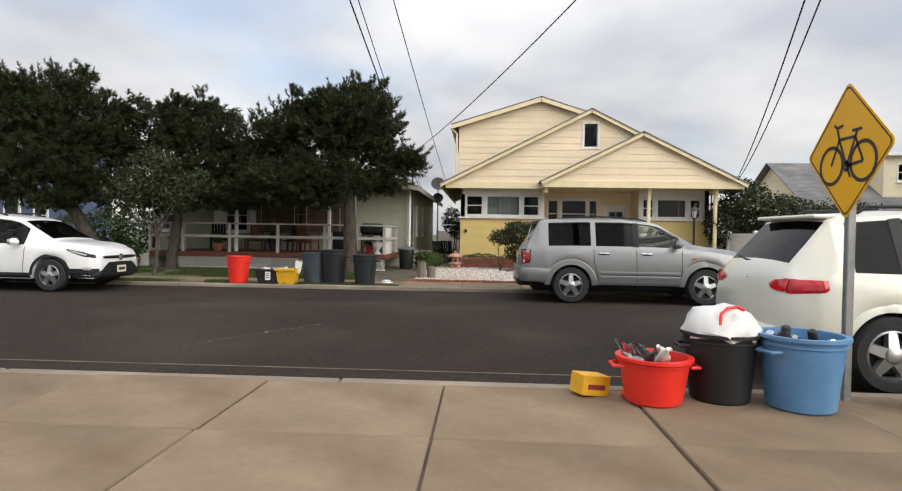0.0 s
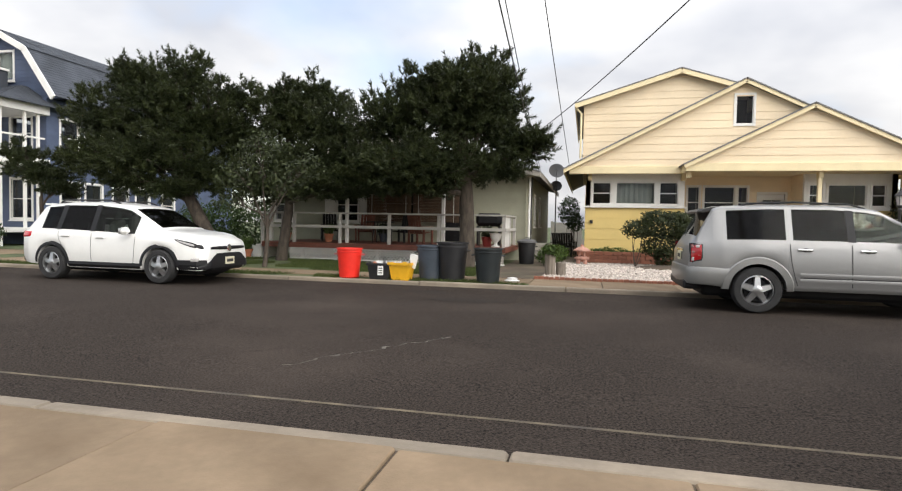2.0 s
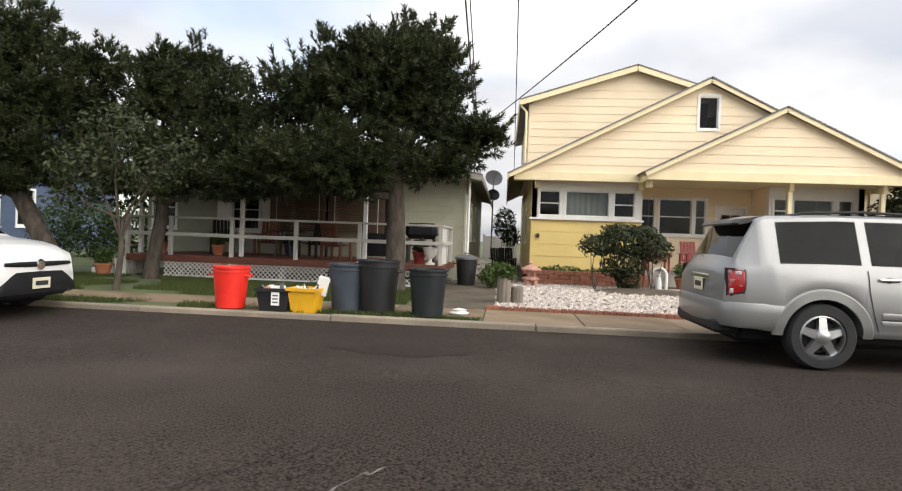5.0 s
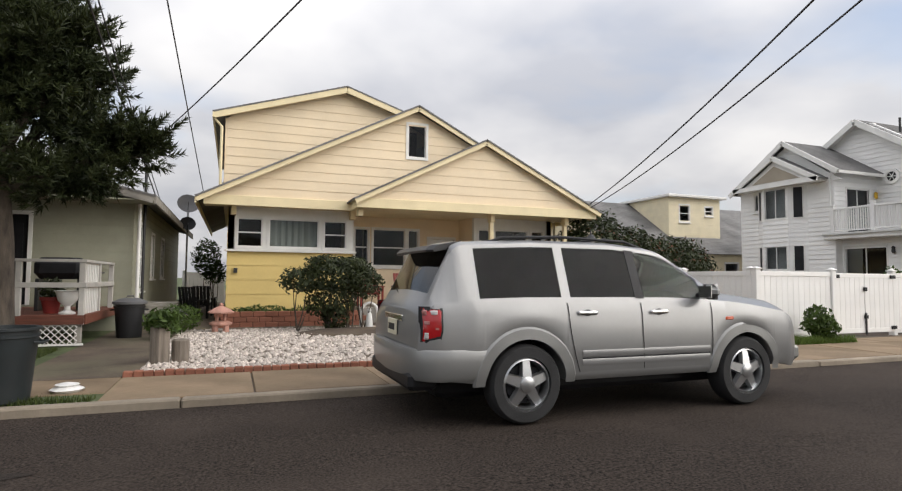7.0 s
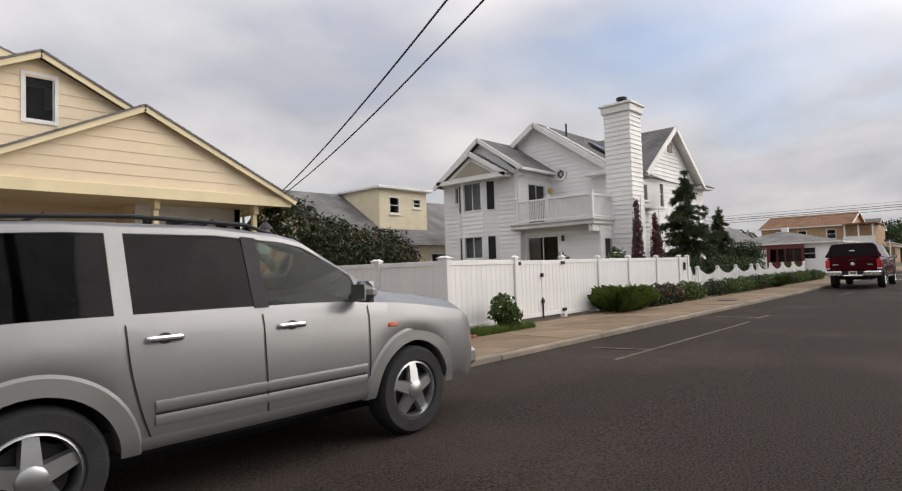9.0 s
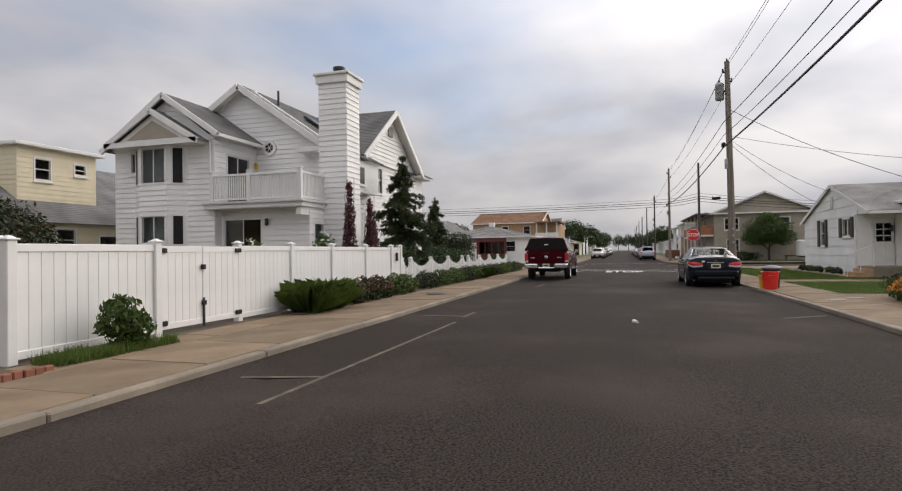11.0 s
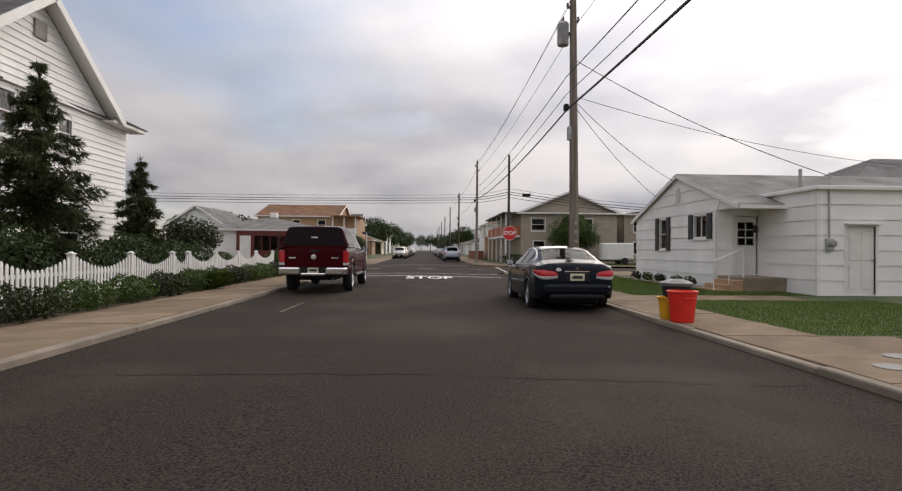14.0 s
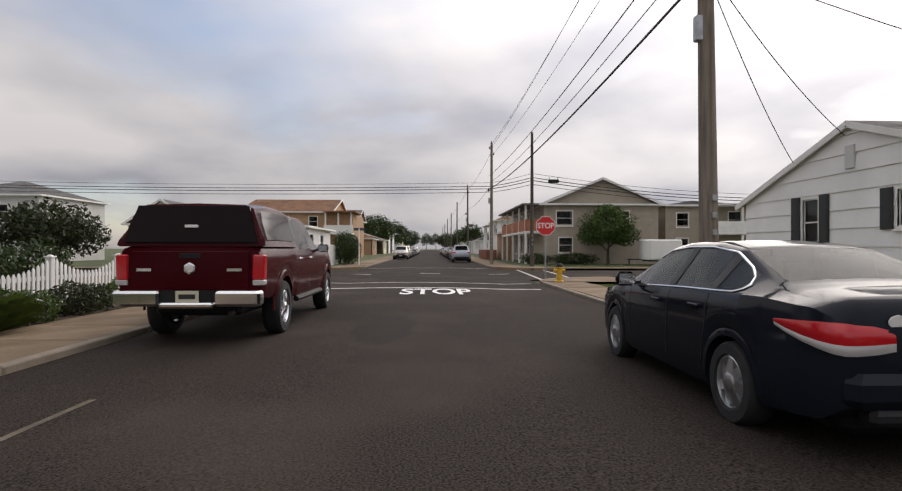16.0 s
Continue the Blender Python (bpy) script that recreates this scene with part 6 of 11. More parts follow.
def deck():
    x0, x1, y0, y1, z = -11.0, -2.95, 19.3, 22.5, 0.62
    b = Vector((-7, 20.9, 0.06))
    t = thing("deck", pose(*b), "red-brown stained timber deck with white lattice skirt and worn white rails darkened for shade", "deck")
    L = lambda g: (setattr(g, "v", [(p[0] - b.x, p[1] - b.y, p[2] - b.z) for p in g.v]) or g)
    n = 22
    w = (y1 - y0) / n
    me = Geo().box(x0 - b.x, x1 - b.x, 0.004, w - 0.006, -0.03, 0, 0.004).mesh("plank", DECKWOOD)
    for i in range(n):
        o = part("plank", me, DECKWOOD, t)
        o.location = (0, y0 + i * w - b.y, z - b.z)
    part("front_fascia", L(Geo().box(x0, x1, y0 - 0.03, y0 - 0.002, z - 0.17, z - 0.005, 0.004)), DECKWOOD, t)
    part("side_fascia", L(Geo().box(x1 + 0.002, x1 + 0.03, y0, y1, z - 0.17, z - 0.005, 0.004)), DECKWOOD, t)
    for k in range(7):
        x = x0 + 0.1 + (x1 - x0 - 0.2) * k / 6
        part("foundation_post", L(Geo().box(x - 0.05, x + 0.05, y0 + 0.05, y0 + 0.15, 0.0, z - 0.04)), GREYWOOD, t)
    # lattice of crossed laths
    lat = Geo()
    zl0, zl1 = 0.10, z - 0.18
    hgt = zl1 - zl0
    s = 0.115
    k = x0 + 1.0 - hgt
    while k < x1 - 0.12:
        for d in (1, -1):
            a, c = k, k + hgt
            pa, pc = (a, zl0), (c, zl1)
            if a < x0 + 1.0:
                pa = (x0 + 1.0, zl0 + (x0 + 1.0 - a))
            if c > x1 - 0.1:
                pc = (x1 - 0.1, zl1 - (c - (x1 - 0.1)))
            if pc[0] - pa[0] > 0.03:
                za, zc = (pa[1], pc[1]) if d > 0 else (zl0 + zl1 - pa[1], zl0 + zl1 - pc[1])
                beam(lat, (pa[0], y0 + 0.012 - d * 0.006, za), (pc[0], y0 + 0.012 - d * 0.006, zc), 0.01, 0.036, (0, 1, 0))
        k += s
    # beams above are laid flat against the front
    part("lattice", L(lat), WHITETRIM, t, "white diagonal lattice skirt")
    for za in (zl0 - 0.02, zl1):
        part("lattice_frame", L(Geo().box(x0 + 1.0, x1, y0 - 0.012, y0 + 0.03, za, za + 0.035, 0.004)), WHITETRIM, t)
    # rails
    posts = [(-11.0, y0), (-9.85, y0), (-8.25, y0), (-6.6, y0), (-5.0, y0), (-3.95, y0), (-3.0, y0), (-3.0, 20.6), (-3.0, 21.9), (-11.0, 20.6)]
    for px, py in posts:
        part("rail_post", L(Geo().box(px - 0.045, px + 0.045, py - 0.02, py + 0.07, z - 0.15, 1.58, 0.006)), RAILWHITE, t)
    for a, c in ((1.55, 1.60), (1.10, 1.19)):
        for xx0, xx1 in ((x0 - 0.06, -6.6), (-6.6, x1 + 0.03)):
            part("rail", L(Geo().box(xx0, xx1 - 0.004, y0 - (0.05 if a > 1.5 else 0.03), y0 + (0.10 if a > 1.5 else 0.0), a, c, 0.006)), RAILWHITE, t)
        part("rail", L(Geo().box(x1 - 0.1, x1 + 0.01, y0 + 0.1, 21.95, a, c, 0.006)), RAILWHITE, t)
        part("rail", L(Geo().box(x0 - 0.05, x0 + 0.05, y0 + 0.1, 20.65, a, c, 0.006)), RAILWHITE, t)
    for k in range(9):
        y = 19.5 + k * 0.14
        part("baluster", L(Geo().box(-3.02, -2.98, y, y + 0.035, z, 1.55)), WHITETRIM, t)
    for k in range(3):
        part("stair_tread", L(Geo().box(-12.1 + k * 0.3, -11.75 + k * 0.3, 19.5, 20.8, 0.06, 0.2 + k * 0.15, 0.01)), WHITETRIM, t)
    return t


deck()


def blue_house():
    h = House("blue_porch_house", (-26, 27, 0.06), "tall blue-grey house with white two-storey porches and a dark gambrel roof")
    # body
    fo = [(1.0, 2.2, 1.2, 2.9), (3.6, 4.8, 0.85, 3.0), (5.9, 7.0, 1.2, 2.9), (1.0, 2.2, 4.2, 5.6), (3.6, 4.8, 3.85, 5.7), (5.9, 7.0, 4.2, 5.6)]
    h.wall(-31.2, 22.6, "S", R4(0, 7.8, 0.06, 6.4), fo, BLUESID, 0.16)
    for q in fo:
        h.window(-31.2, 22.6, "S", *q, rows=2, trim=0.1)
    eo = [(u, u + 0.9, z, z + 1.6) for z in (1.2, 4.0) for u in (0.7, 2.0, 3.6, 5.1, 7.0)]
    h.wall(-23.4, 22.6, "E", R4(0, 13.4, 0.06, 6.4), eo, BLUESID, 0.16)
    for q in eo:
        h.window(-23.4, 22.6, "E", *q, rows=2, trim=0.1)
    h.wall(-31.2, 36, "W", R4(0, 13.4, 0.06, 6.4), (), BLUESID, boards=False)
    h.wall(-23.4, 36, "N", R4(0, 7.8, 0.06, 6.4), (), BLUESID, boards=False)
    # gambrel
    prof = [(-29.75, 6.4), (-28.15, 8.55), (-26.25, 9.55), (-24.35, 8.55), (-22.8, 6.4)]
    h.wall(-29.75, 22.8, "S", [(x + 29.75, z) for x, z in prof], [(2.55, 3.35, 7.3, 8.5), (3.55, 4.35, 7.3, 8.5)], BLUESID, 0.16)
    h.window(-29.75, 22.8, "S", 2.55, 3.35, 7.3, 8.5, trim=0.1)
    h.window(-29.75, 22.8, "S", 3.55, 4.35, 7.3, 8.5, trim=0.1, curtain=1.0)
    for (xa, za), (xb, zb) in zip(prof, prof[1:]):
        if xa < -26.3:
            h.slope([(xa - 0.1, 36.3, za), (xa - 0.1, 22.4, za), (xb, 22.4, zb + 0.03), (xb, 36.3, zb + 0.03)], ROOFDARK)
        else:
            h.slope([(xb + 0.1, 22.4, zb), (xb + 0.1, 36.3, zb), (xa, 36.3, za + 0.03), (xa, 22.4, za + 0.03)], ROOFDARK)
        h.trim("barge_board", [((xa, 22.38, za - 0.06), (xb, 22.38, zb - 0.06))], 0.07, 0.26, WHITETRIM)
    h.slope([(-22.9, 20.1, 5.95), (-22.9, 36.3, 5.95), (-24.6, 36.3, 6.95), (-24.6, 22.5, 6.95)], ROOFDARK)
    # porch
    h.slope([(-31.8, 20.1, 5.95), (-22.9, 20.1, 5.95), (-24.6, 22.5, 6.95), (-31.8, 22.5, 6.95)], ROOFDARK)
    h.block("porch_frieze", -31.5, -23.2, 20.3, 20.5, 5.62, 5.98, WHITETRIM, 0.01)
    h.block("porch_gutter", -31.8, -22.9, 20.02, 20.14, 5.86, 5.98, WHITETRIM, 0.02)
    h.block("porch_frieze", -23.4, -23.2, 20.5, 22.6, 5.62, 5.98, WHITETRIM, 0.01)
    h.block("porch_ceiling", -31.4, -23.3, 20.5, 22.6, 5.62, 5.66, WHITETRIM)
    h.block("upper_porch_floor", -31.5, -23.2, 20.3, 22.6, 3.42, 3.72, WHITETRIM, 0.01)
    h.block("porch_floor", -31.5, -23.2, 20.3, 22.6, 0.62, 0.8, WHITETRIM, 0.01)
    for x in (-31.3, -28.9, -26.9, -25.1, -23.4):
        for z0, z1 in ((0.06, 0.62), (0.8, 3.42), (3.72, 5.62)):
            h.block("porch_post", x - 0.09, x + 0.09, 20.4, 20.58, z0, z1, WHITETRIM, 0.012)
    for z0 in (0.8, 3.72):
        h.block("porch_rail", -31.3, -23.4, 20.45, 20.53, z0 + 0.86, z0 + 0.93, WHITETRIM, 0.008)
        h.block("porch_rail", -31.3, -23.4, 20.46, 20.52, z0 + 0.10, z0 + 0.15, WHITETRIM, 0.008)
        me = Geo().box(-0.018, 0.018, -0.018, 0.018, 0, 0.72).mesh("baluster", WHITETRIM)
        for k in range(63):
            o = part("baluster", me, WHITETRIM, h.ob)
            o.location = (-31.2 + k * 0.124 - h.b.x, 20.49 - h.b.y, z0 + 0.14 - h.b.z)
    # roof deck front and dormer trim
    h.block("roof_deck_parapet", -28.0, -25.1, 21.0, 22.3, 6.2, 7.5, ROOFDARK)
    h.block("roof_deck_rail", -28.06, -25.04, 20.94, 22.36, 7.5, 7.6, WHITETRIM, 0.02)
    h.block("roof_deck_post", -25.2, -25.0, 20.9, 21.0, 6.6, 7.5, WHITETRIM, 0.01)
    h.block("side_porch_rail", -23.44, -23.36, 20.6, 22.5, 4.58, 4.65, WHITETRIM, 0.008)
    for y in (21.6, 22.2):
        for z0, z1 in ((0.8, 3.42), (3.72, 5.62)):
            h.block("side_porch_post", -23.46, -23.34, y - 0.05, y + 0.05, z0, z1, WHITETRIM, 0.01)
    for k in range(4):
        h.block("porch_stair", -26.6, -25.4, 20.3 - 0.3 * (k + 1), 20.3 - 0.3 * k, 0.06, 0.62 - 0.14 * k, GREYWOOD, 0.01)
    # striped banner on a porch post
    fl = thing("flag", pose(-26.6, 20.2, 2.9), "faded red and white striped flag hanging from the porch", "flag")
    g = Geo()
    g.tube([(0, 0.3, -0.3), (0, -0.3, 0.35)], 0.012)
    part("flag_pole", g, WHITETRIM, fl)
    for k in range(5):
        q = Geo()
        for i in range(8):
            z = 0.3 - i * 0.16
            q.v += [(-0.35 + k * 0.13 + 0.03 * math.sin(i), -0.28 + 0.03 * math.sin(i * 1.3 + k), z), (-0.35 + k * 0.13 + 0.125 + 0.03 * math.sin(i), -0.28 + 0.03 * math.sin(i * 1.3 + k + 1), z)]
        q.f = [(2 * i, 2 * i + 1, 2 * i + 3, 2 * i + 2) for i in range(7)]
        part("stripe", q, REDPAINT if k % 2 == 0 else BAG, fl)
    return h


blue_house()


def dormer_house():
    h = House("dormered_house", (25, 36, 0.06), "pale yellow house with a wide grey roof and a boxy dormer")
    low = [(4.9, 5.7, 1.6, 2.5), (6.9, 7.8, 0.2, 2.25), (9.0, 9.9, 1.5, 2.5), (1.4, 2.6, 1.3, 2.5)]
    h.wall(17.5, 31.3, "S", R4(0, 15.5, 0.06, 2.95), low, PALEYEL, 0.2)
    for q in low:
        h.window(17.5, 31.3, "S", *q, rows=2)
    for x, y, f in ((17.5, 40.3, "W"), (33.0, 31.3, "E")):
        h.wall(x, y, f, [(0, 0.06), (9, 0.06), (9, 2.95), (4.5, 5.75), (0, 2.95)], (), PALEYEL, boards=False)
    h.wall(33.0, 40.3, "N", R4(0, 15.5, 0.06, 2.95), (), PALEYEL, boards=False)
    h.slope([(17.1, 30.9, 2.72), (33.4, 30.9, 2.72), (33.4, 35.8, 5.87), (17.1, 35.8, 5.87)], ROOFGREY)
    h.slope([(33.4, 40.7, 2.72), (17.1, 40.7, 2.72), (17.1, 35.8, 5.87), (33.4, 35.8, 5.87)], ROOFGREY)
    top = [(0.75, 1.4, 4.55, 5.45), (2.55, 3.05, 4.95, 5.4)]
    h.wall(21.6, 32.4, "S", R4(0, 3.6, 3.4, 5.86), top, PALEYEL, 0.2)
    for q in top:
        h.window(21.6, 32.4, "S", *q, rows=2)
    h.wall(21.6, 36.6, "W", R4(0, 4.2, 3.3, 5.86), (), PALEYEL, 0.2)
    h.wall(25.2, 32.4, "E", R4(0, 4.2, 3.3, 5.86), (), PALEYEL, boards=False)
    h.block("dormer_roof", 21.35, 25.45, 32.1, 36.8, 5.86, 6.0, WHITETRIM, 0.02)
    return h


dormer_house()


def white_house():
    h = House("white_house", (29, 25, 0.06), "large white clapboard house with grey roofs, corner balcony and tall chimney")
    S = WHITESID
    c = 0.2
    # lower storey, west face (u runs south) and south face
    h.wall(23.3, 29.0, "W", R4(0, 8.7, 0.06, 3.1), [(5.05, 6.65, 0.55, 2.72)], S, c)
    h.window(23.3, 29.0, "W", 5.05, 6.65, 0.55, 2.72, cols=2)
    so = [(0.35, 0.95, 0.3, 2.5), (3.0, 4.0, 1.0, 2.4), (8.6, 9.6, 1.0, 2.4)]
    h.wall(23.3, 20.3, "S", R4(0, 12.3, 0.06, 3.1), so, S, c)
    for q in so:
        h.window(23.3, 20.3, "S", *q, rows=2)
    # upper storey
    h.wall(25.5, 24.1, "W", [(0, 3.1), (3.8, 3.1), (3.8, 5.6), (3.3, 5.95), (0, 8.2)], (), S, c)
    h.wall(25.5, 29.0, "W", [(0, 3.1), (4.9, 3.1), (4.9, 8.25), (4.4, 8.4), (0, 5.6)], (), S, c)
    uo = [(3.8, 4.45, 4.15, 5.4), (6.3, 6.9, 4.15, 5.2)]
    h.wall(25.5, 20.3, "S", R4(0, 10.1, 3.1, 5.6), uo, S, c)
    for q in uo:
        h.window(25.5, 20.3, "S", *q, rows=2)
    h.wall(27.3, 20.2, "S", [(0, 5.5), (7.0, 5.5), (3.45, 8.1)], (), S, c)
    h.wall(35.6, 20.3, "E", R4(0, 8.7, 0.06, 5.6), [(3, 4, 3.9, 5.1)], S, c)
    h.window(35.6, 20.3, "E", 3, 4, 3.9, 5.1, rows=2)
    h.wall(35.6, 29.0, "N", R4(0, 12.3, 0.06, 5.6), (), S, boards=False)
    # round window
    m = h.M(25.5, 29.0, "W")
    g = Geo()
    g.lathe([(0.20, -0.03), (0.32, -0.03), (0.32, 0.05), (0.20, 0.05)], 26, m @ pose(5.6, -0.05, 5.78, 90, 0, 0), caps=False)
    rw = h.ob
    fr = part("round_window", g, WHITETRIM, rw, smooth=True)
    part("pane", Geo().lathe([(0.2, 0.0), (0.2, 0.01)], 26, m @ pose(5.6, -0.035, 5.78, 90, 0, 0)), BLACK, fr)
    sg = Geo()
    for k in range(3):
        sg.box(-0.19, 0.19, -0.008, 0.008, -0.012, 0.012, 0.0, m @ pose(5.6, -0.055, 5.78, 0, 60 * k, 0))
    part("window_star", sg, WHITETRIM, fr)
    # bay block
    h.wall(22.9, 28.8, "W", R4(0, 4.7, 0.06, 5.6), [(0.82, 1.2, 4.6, 5.4)], S, c)
    h.window(22.9, 28.8, "W", 0.82, 1.2, 4.6, 5.4)
    h.wall(22.9, 24.1, "S", R4(0, 2.6, 3.1, 6.0), [(0.75, 2.1, 3.3, 5.25)], S, c)
    h.window(22.9, 24.1, "S", 0.75, 2.1, 3.3, 5.25, cols=2, sill=False)
    h.wall(22.9, 24.1, "S", R4(0, 0.42, 0.06, 3.1), (), S, c)
    h.wall(25.5, 28.8, "N", R4(0, 2.6, 0.06, 5.6), (), S, boards=False)
    h.wall(22.9, 29.0, "W", [(0, 5.55), (5.2, 5.55), (2.7, 7.4)], (), S, c)
    # canted oriel on the bay: front and cheeks through both storeys
    fy0, fy1, d = 27.2, 25.9, 0.42
    fo = [(0.12, 1.18, 1.78, 2.86), (0.12, 1.18, 4.13, 5.46)]
    h.wall(22.9 - d, fy0, "W", R4(0, 1.3, 0.06, 5.62), fo, S, c, thick=0.1)
    for q in fo:
        h.window(22.9 - d, fy0, "W", *q, cols=2, sill=False, proud=0.02)
    for sy, a0 in ((fy1, -90 + 35), (fy0, -90 - 35)):
        ln = math.hypot(d, 0.62)
        ang = math.degrees(math.atan2(d, 0.62))
        mm = h.M(22.9 - d, fy1, "W") @ pose(0, 0, 0, 0, 0, ang) if sy == fy1 else h.M(22.9, fy0 + 0.62, "W") @ pose(0, 0, 0, 0, 0, -ang)
        g = Geo()
        g.box(0, ln, 0, 0.08, 0.06, 5.62, 0.0, mm)
        part("bay_cheek", g, S, h.ob)
        for z0, z1 in ((1.78, 2.86), (4.13, 5.46)):
            w = Geo()
            for a, b, e, f in ((0.14, 0.20, z0 - 0.06, z1 + 0.06), (ln - 0.20, ln - 0.14, z0 - 0.06, z1 + 0.06), (0.2, ln - 0.2, z1, z1 + 0.06), (0.2, ln - 0.2, z0 - 0.06, z0)):
                w.box(a, b, -0.025, 0.01, e, f, 0.0, mm)
            wo_ = part("window", w, WHITETRIM, h.ob)
            part("pane", Geo().box(0.2, ln - 0.2, -0.008, -0.002, z0, z1, 0.0, mm), BLACK, wo_)
        z = 0.06
        while z < 5.5:
            b = Geo()
            hit_w = any(z0 - 0.1 < z + 0.1 < z1 + 0.1 for z0, z1 in ((1.78, 2.86), (4.13, 5.46)))
            for a, e in (((0, 0.13), (ln - 0.13, ln)) if hit_w else ((0, ln),)):
                b.add([mm @ Vector(p) for p in ((a, -0.016, z), (e, -0.016, z), (e, -0.003, z + c), (a, -0.003, z + c), (a, 0.004, z), (e, 0.004, z))], [(0, 1, 2, 3), (0, 4, 5, 1)])
            part("board", b, S, h.ob)
            z += c
    # small gable over the oriel and its soffit
    h.wall(22.35, 28.2, "W", [(0, 5.68), (3.6, 5.68), (1.75, 6.75)], (), WHITETRIM, boards=False, thick=0.1)
    h.add("gable_panel", Geo().prism([(0.55, 5.8), (3.0, 5.8), (1.75, 6.5)], 0.03, pose(22.33, 28.2, 0, 0, 0, -90)), TANSID)
    h.block("oriel_soffit", 22.3, 22.95, 24.4, 28.5, 5.55, 5.68, WHITETRIM, 0.02)
    # bay roof, ridge runs east
    h.slope([(22.55, 23.7, 5.92), (26.6, 23.7, 5.92), (27.6, 26.2, 7.62), (22.55, 26.2, 7.62)], ROOFGREY)
    h.slope([(27.6, 29.2, 5.55), (22.55, 29.2, 5.55), (22.55, 26.2, 7.62), (27.6, 26.2, 7.62)], ROOFGREY)
    h.slope([(22.2, 24.3, 5.66), (22.9, 24.3, 5.66), (22.9, 26.45, 6.95), (22.2, 26.45, 6.95)], ROOFGREY)
    h.slope([(22.9, 28.6, 5.66), (22.2, 28.6, 5.66), (22.2, 26.45, 6.95), (22.9, 26.45, 6.95)], ROOFGREY)
    h.trim("barge_board", [((22.56, 29.2, 5.48), (22.56, 26.2, 7.52)), ((22.56, 26.2, 7.52), (22.56, 23.7, 5.84)), ((22.2, 28.6, 5.6), (22.2, 26.45, 6.86)), ((22.2, 26.45, 6.86), (22.2, 24.3, 5.6)), ((22.2, 28.6, 5.62), (22.2, 24.3, 5.62))], 0.08, 0.2, WHITETRIM)
    h.trim("gutter", [((22.6, 23.7, 5.84), (26.5, 23.7, 5.84))], 0.1, 0.12, WHITETRIM)
    # main roof, ridge runs east, west gable with the round window
    h.slope([(25.1, 20.5, 5.62), (36.0, 20.0, 5.55), (36.0, 24.65, 8.5), (25.1, 24.65, 8.5)], ROOFGREY)
    h.slope([(36.0, 29.3, 5.55), (25.1, 29.3, 5.55), (25.1, 24.65, 8.5), (36.0, 24.65, 8.5)], ROOFGREY)
    h.trim("barge_board", [((25.08, 20.5, 5.52), (25.08, 24.65, 8.38)), ((25.08, 24.65, 8.38), (25.08, 29.2, 5.5))], 0.10, 0.24, WHITETRIM)
    h.block("eave_return", 24.95, 25.5, 20.4, 21.8, 5.42, 5.62, WHITETRIM, 0.02)
    # south gable
    h.slope([(27.1, 24.6, 5.55), (27.1, 19.75, 5.55), (30.75, 19.75, 8.28), (30.75, 24.6, 8.28)], ROOFGREY)
    h.slope([(34.5, 19.75, 5.55), (34.5, 24.6, 5.55), (30.75, 24.6, 8.28), (30.75, 19.75, 8.28)], ROOFGREY)
    h.trim("barge_board", [((27.05, 19.78, 5.46), (30.75, 19.78, 8.18)), ((30.75, 19.78, 8.18), (34.5, 19.78, 5.46))], 0.08, 0.22, WHITETRIM)
    h.trim("rake_soffit", [((27.05, 19.98, 5.43), (30.75, 19.98, 8.15)), ((30.75, 19.98, 8.15), (34.5, 19.98, 5.43))], 0.42, 0.02, WHITETRIM)
    h.trim("rake_soffit", [((25.29, 20.6, 5.55), (25.29, 24.65, 8.38)), ((25.29, 24.65, 8.38), (25.29, 29.1, 5.5))], 0.38, 0.02, WHITETRIM)
    h.add("gable_vent", Geo().box(30.5, 31.0, 20.12, 20.2, 7.0, 7.5, 0.01), GREYWOOD)
    h.trim("gutter", [((34.2, 19.9, 5.52), (36.1, 19.9, 5.52)), ((25.4, 20.1, 5.5), (27.4, 20.1, 5.5))], 0.12, 0.14, WHITETRIM)
    h.block("eave_soffit", 34.0, 36.1, 19.85, 20.4, 5.42, 5.5, WHITETRIM)
    h.slope([(34.2, 19.8, 5.56), (36.2, 19.8, 5.56), (35.4, 20.9, 6.1), (34.2, 20.9, 6.1)], ROOFGREY)
    # small bay roof beside the chimney
    h.slope([(25.9, 19.6, 5.3), (28.6, 19.6, 5.3), (28.3, 20.4, 5.75), (26.0, 20.4, 5.75)], ROOFGREY)
    h.block("bay_box", 26.1, 28.4, 19.8, 20.25, 3.9, 5.25, WHITESID, 0.01)
    # black plate paints the interior's shade; the bay box has no opening here
    h.block("window_recess", 26.4, 26.95, 19.786, 19.797, 4.25, 4.95, SHUTTER)
    h.window(26.1, 19.8, "S", 0.3, 0.85, 4.25, 4.95, rows=2, proud=0.02)
    # chimney with clapboards and cap
    ch = [("W", 24.35, 20.45, 1.15), ("S", 24.35, 19.3, 1.1), ("E", 25.45, 19.3, 1.15), ("N", 25.45, 20.45, 1.1)]
    for fc, x, y, wd in ch:
        h.wall(x, y, fc, R4(0, wd, 0.06, 7.85), (), S, c, thick=0.1)
    h.block("chimney_cap", 24.25, 25.55, 19.2, 20.55, 7.85, 8.15, WHITETRIM, 0.02)
    h.block("chimney_cap", 24.18, 25.62, 19.13, 20.62, 8.15, 8.25, WHITETRIM, 0.02)
    g = Geo()
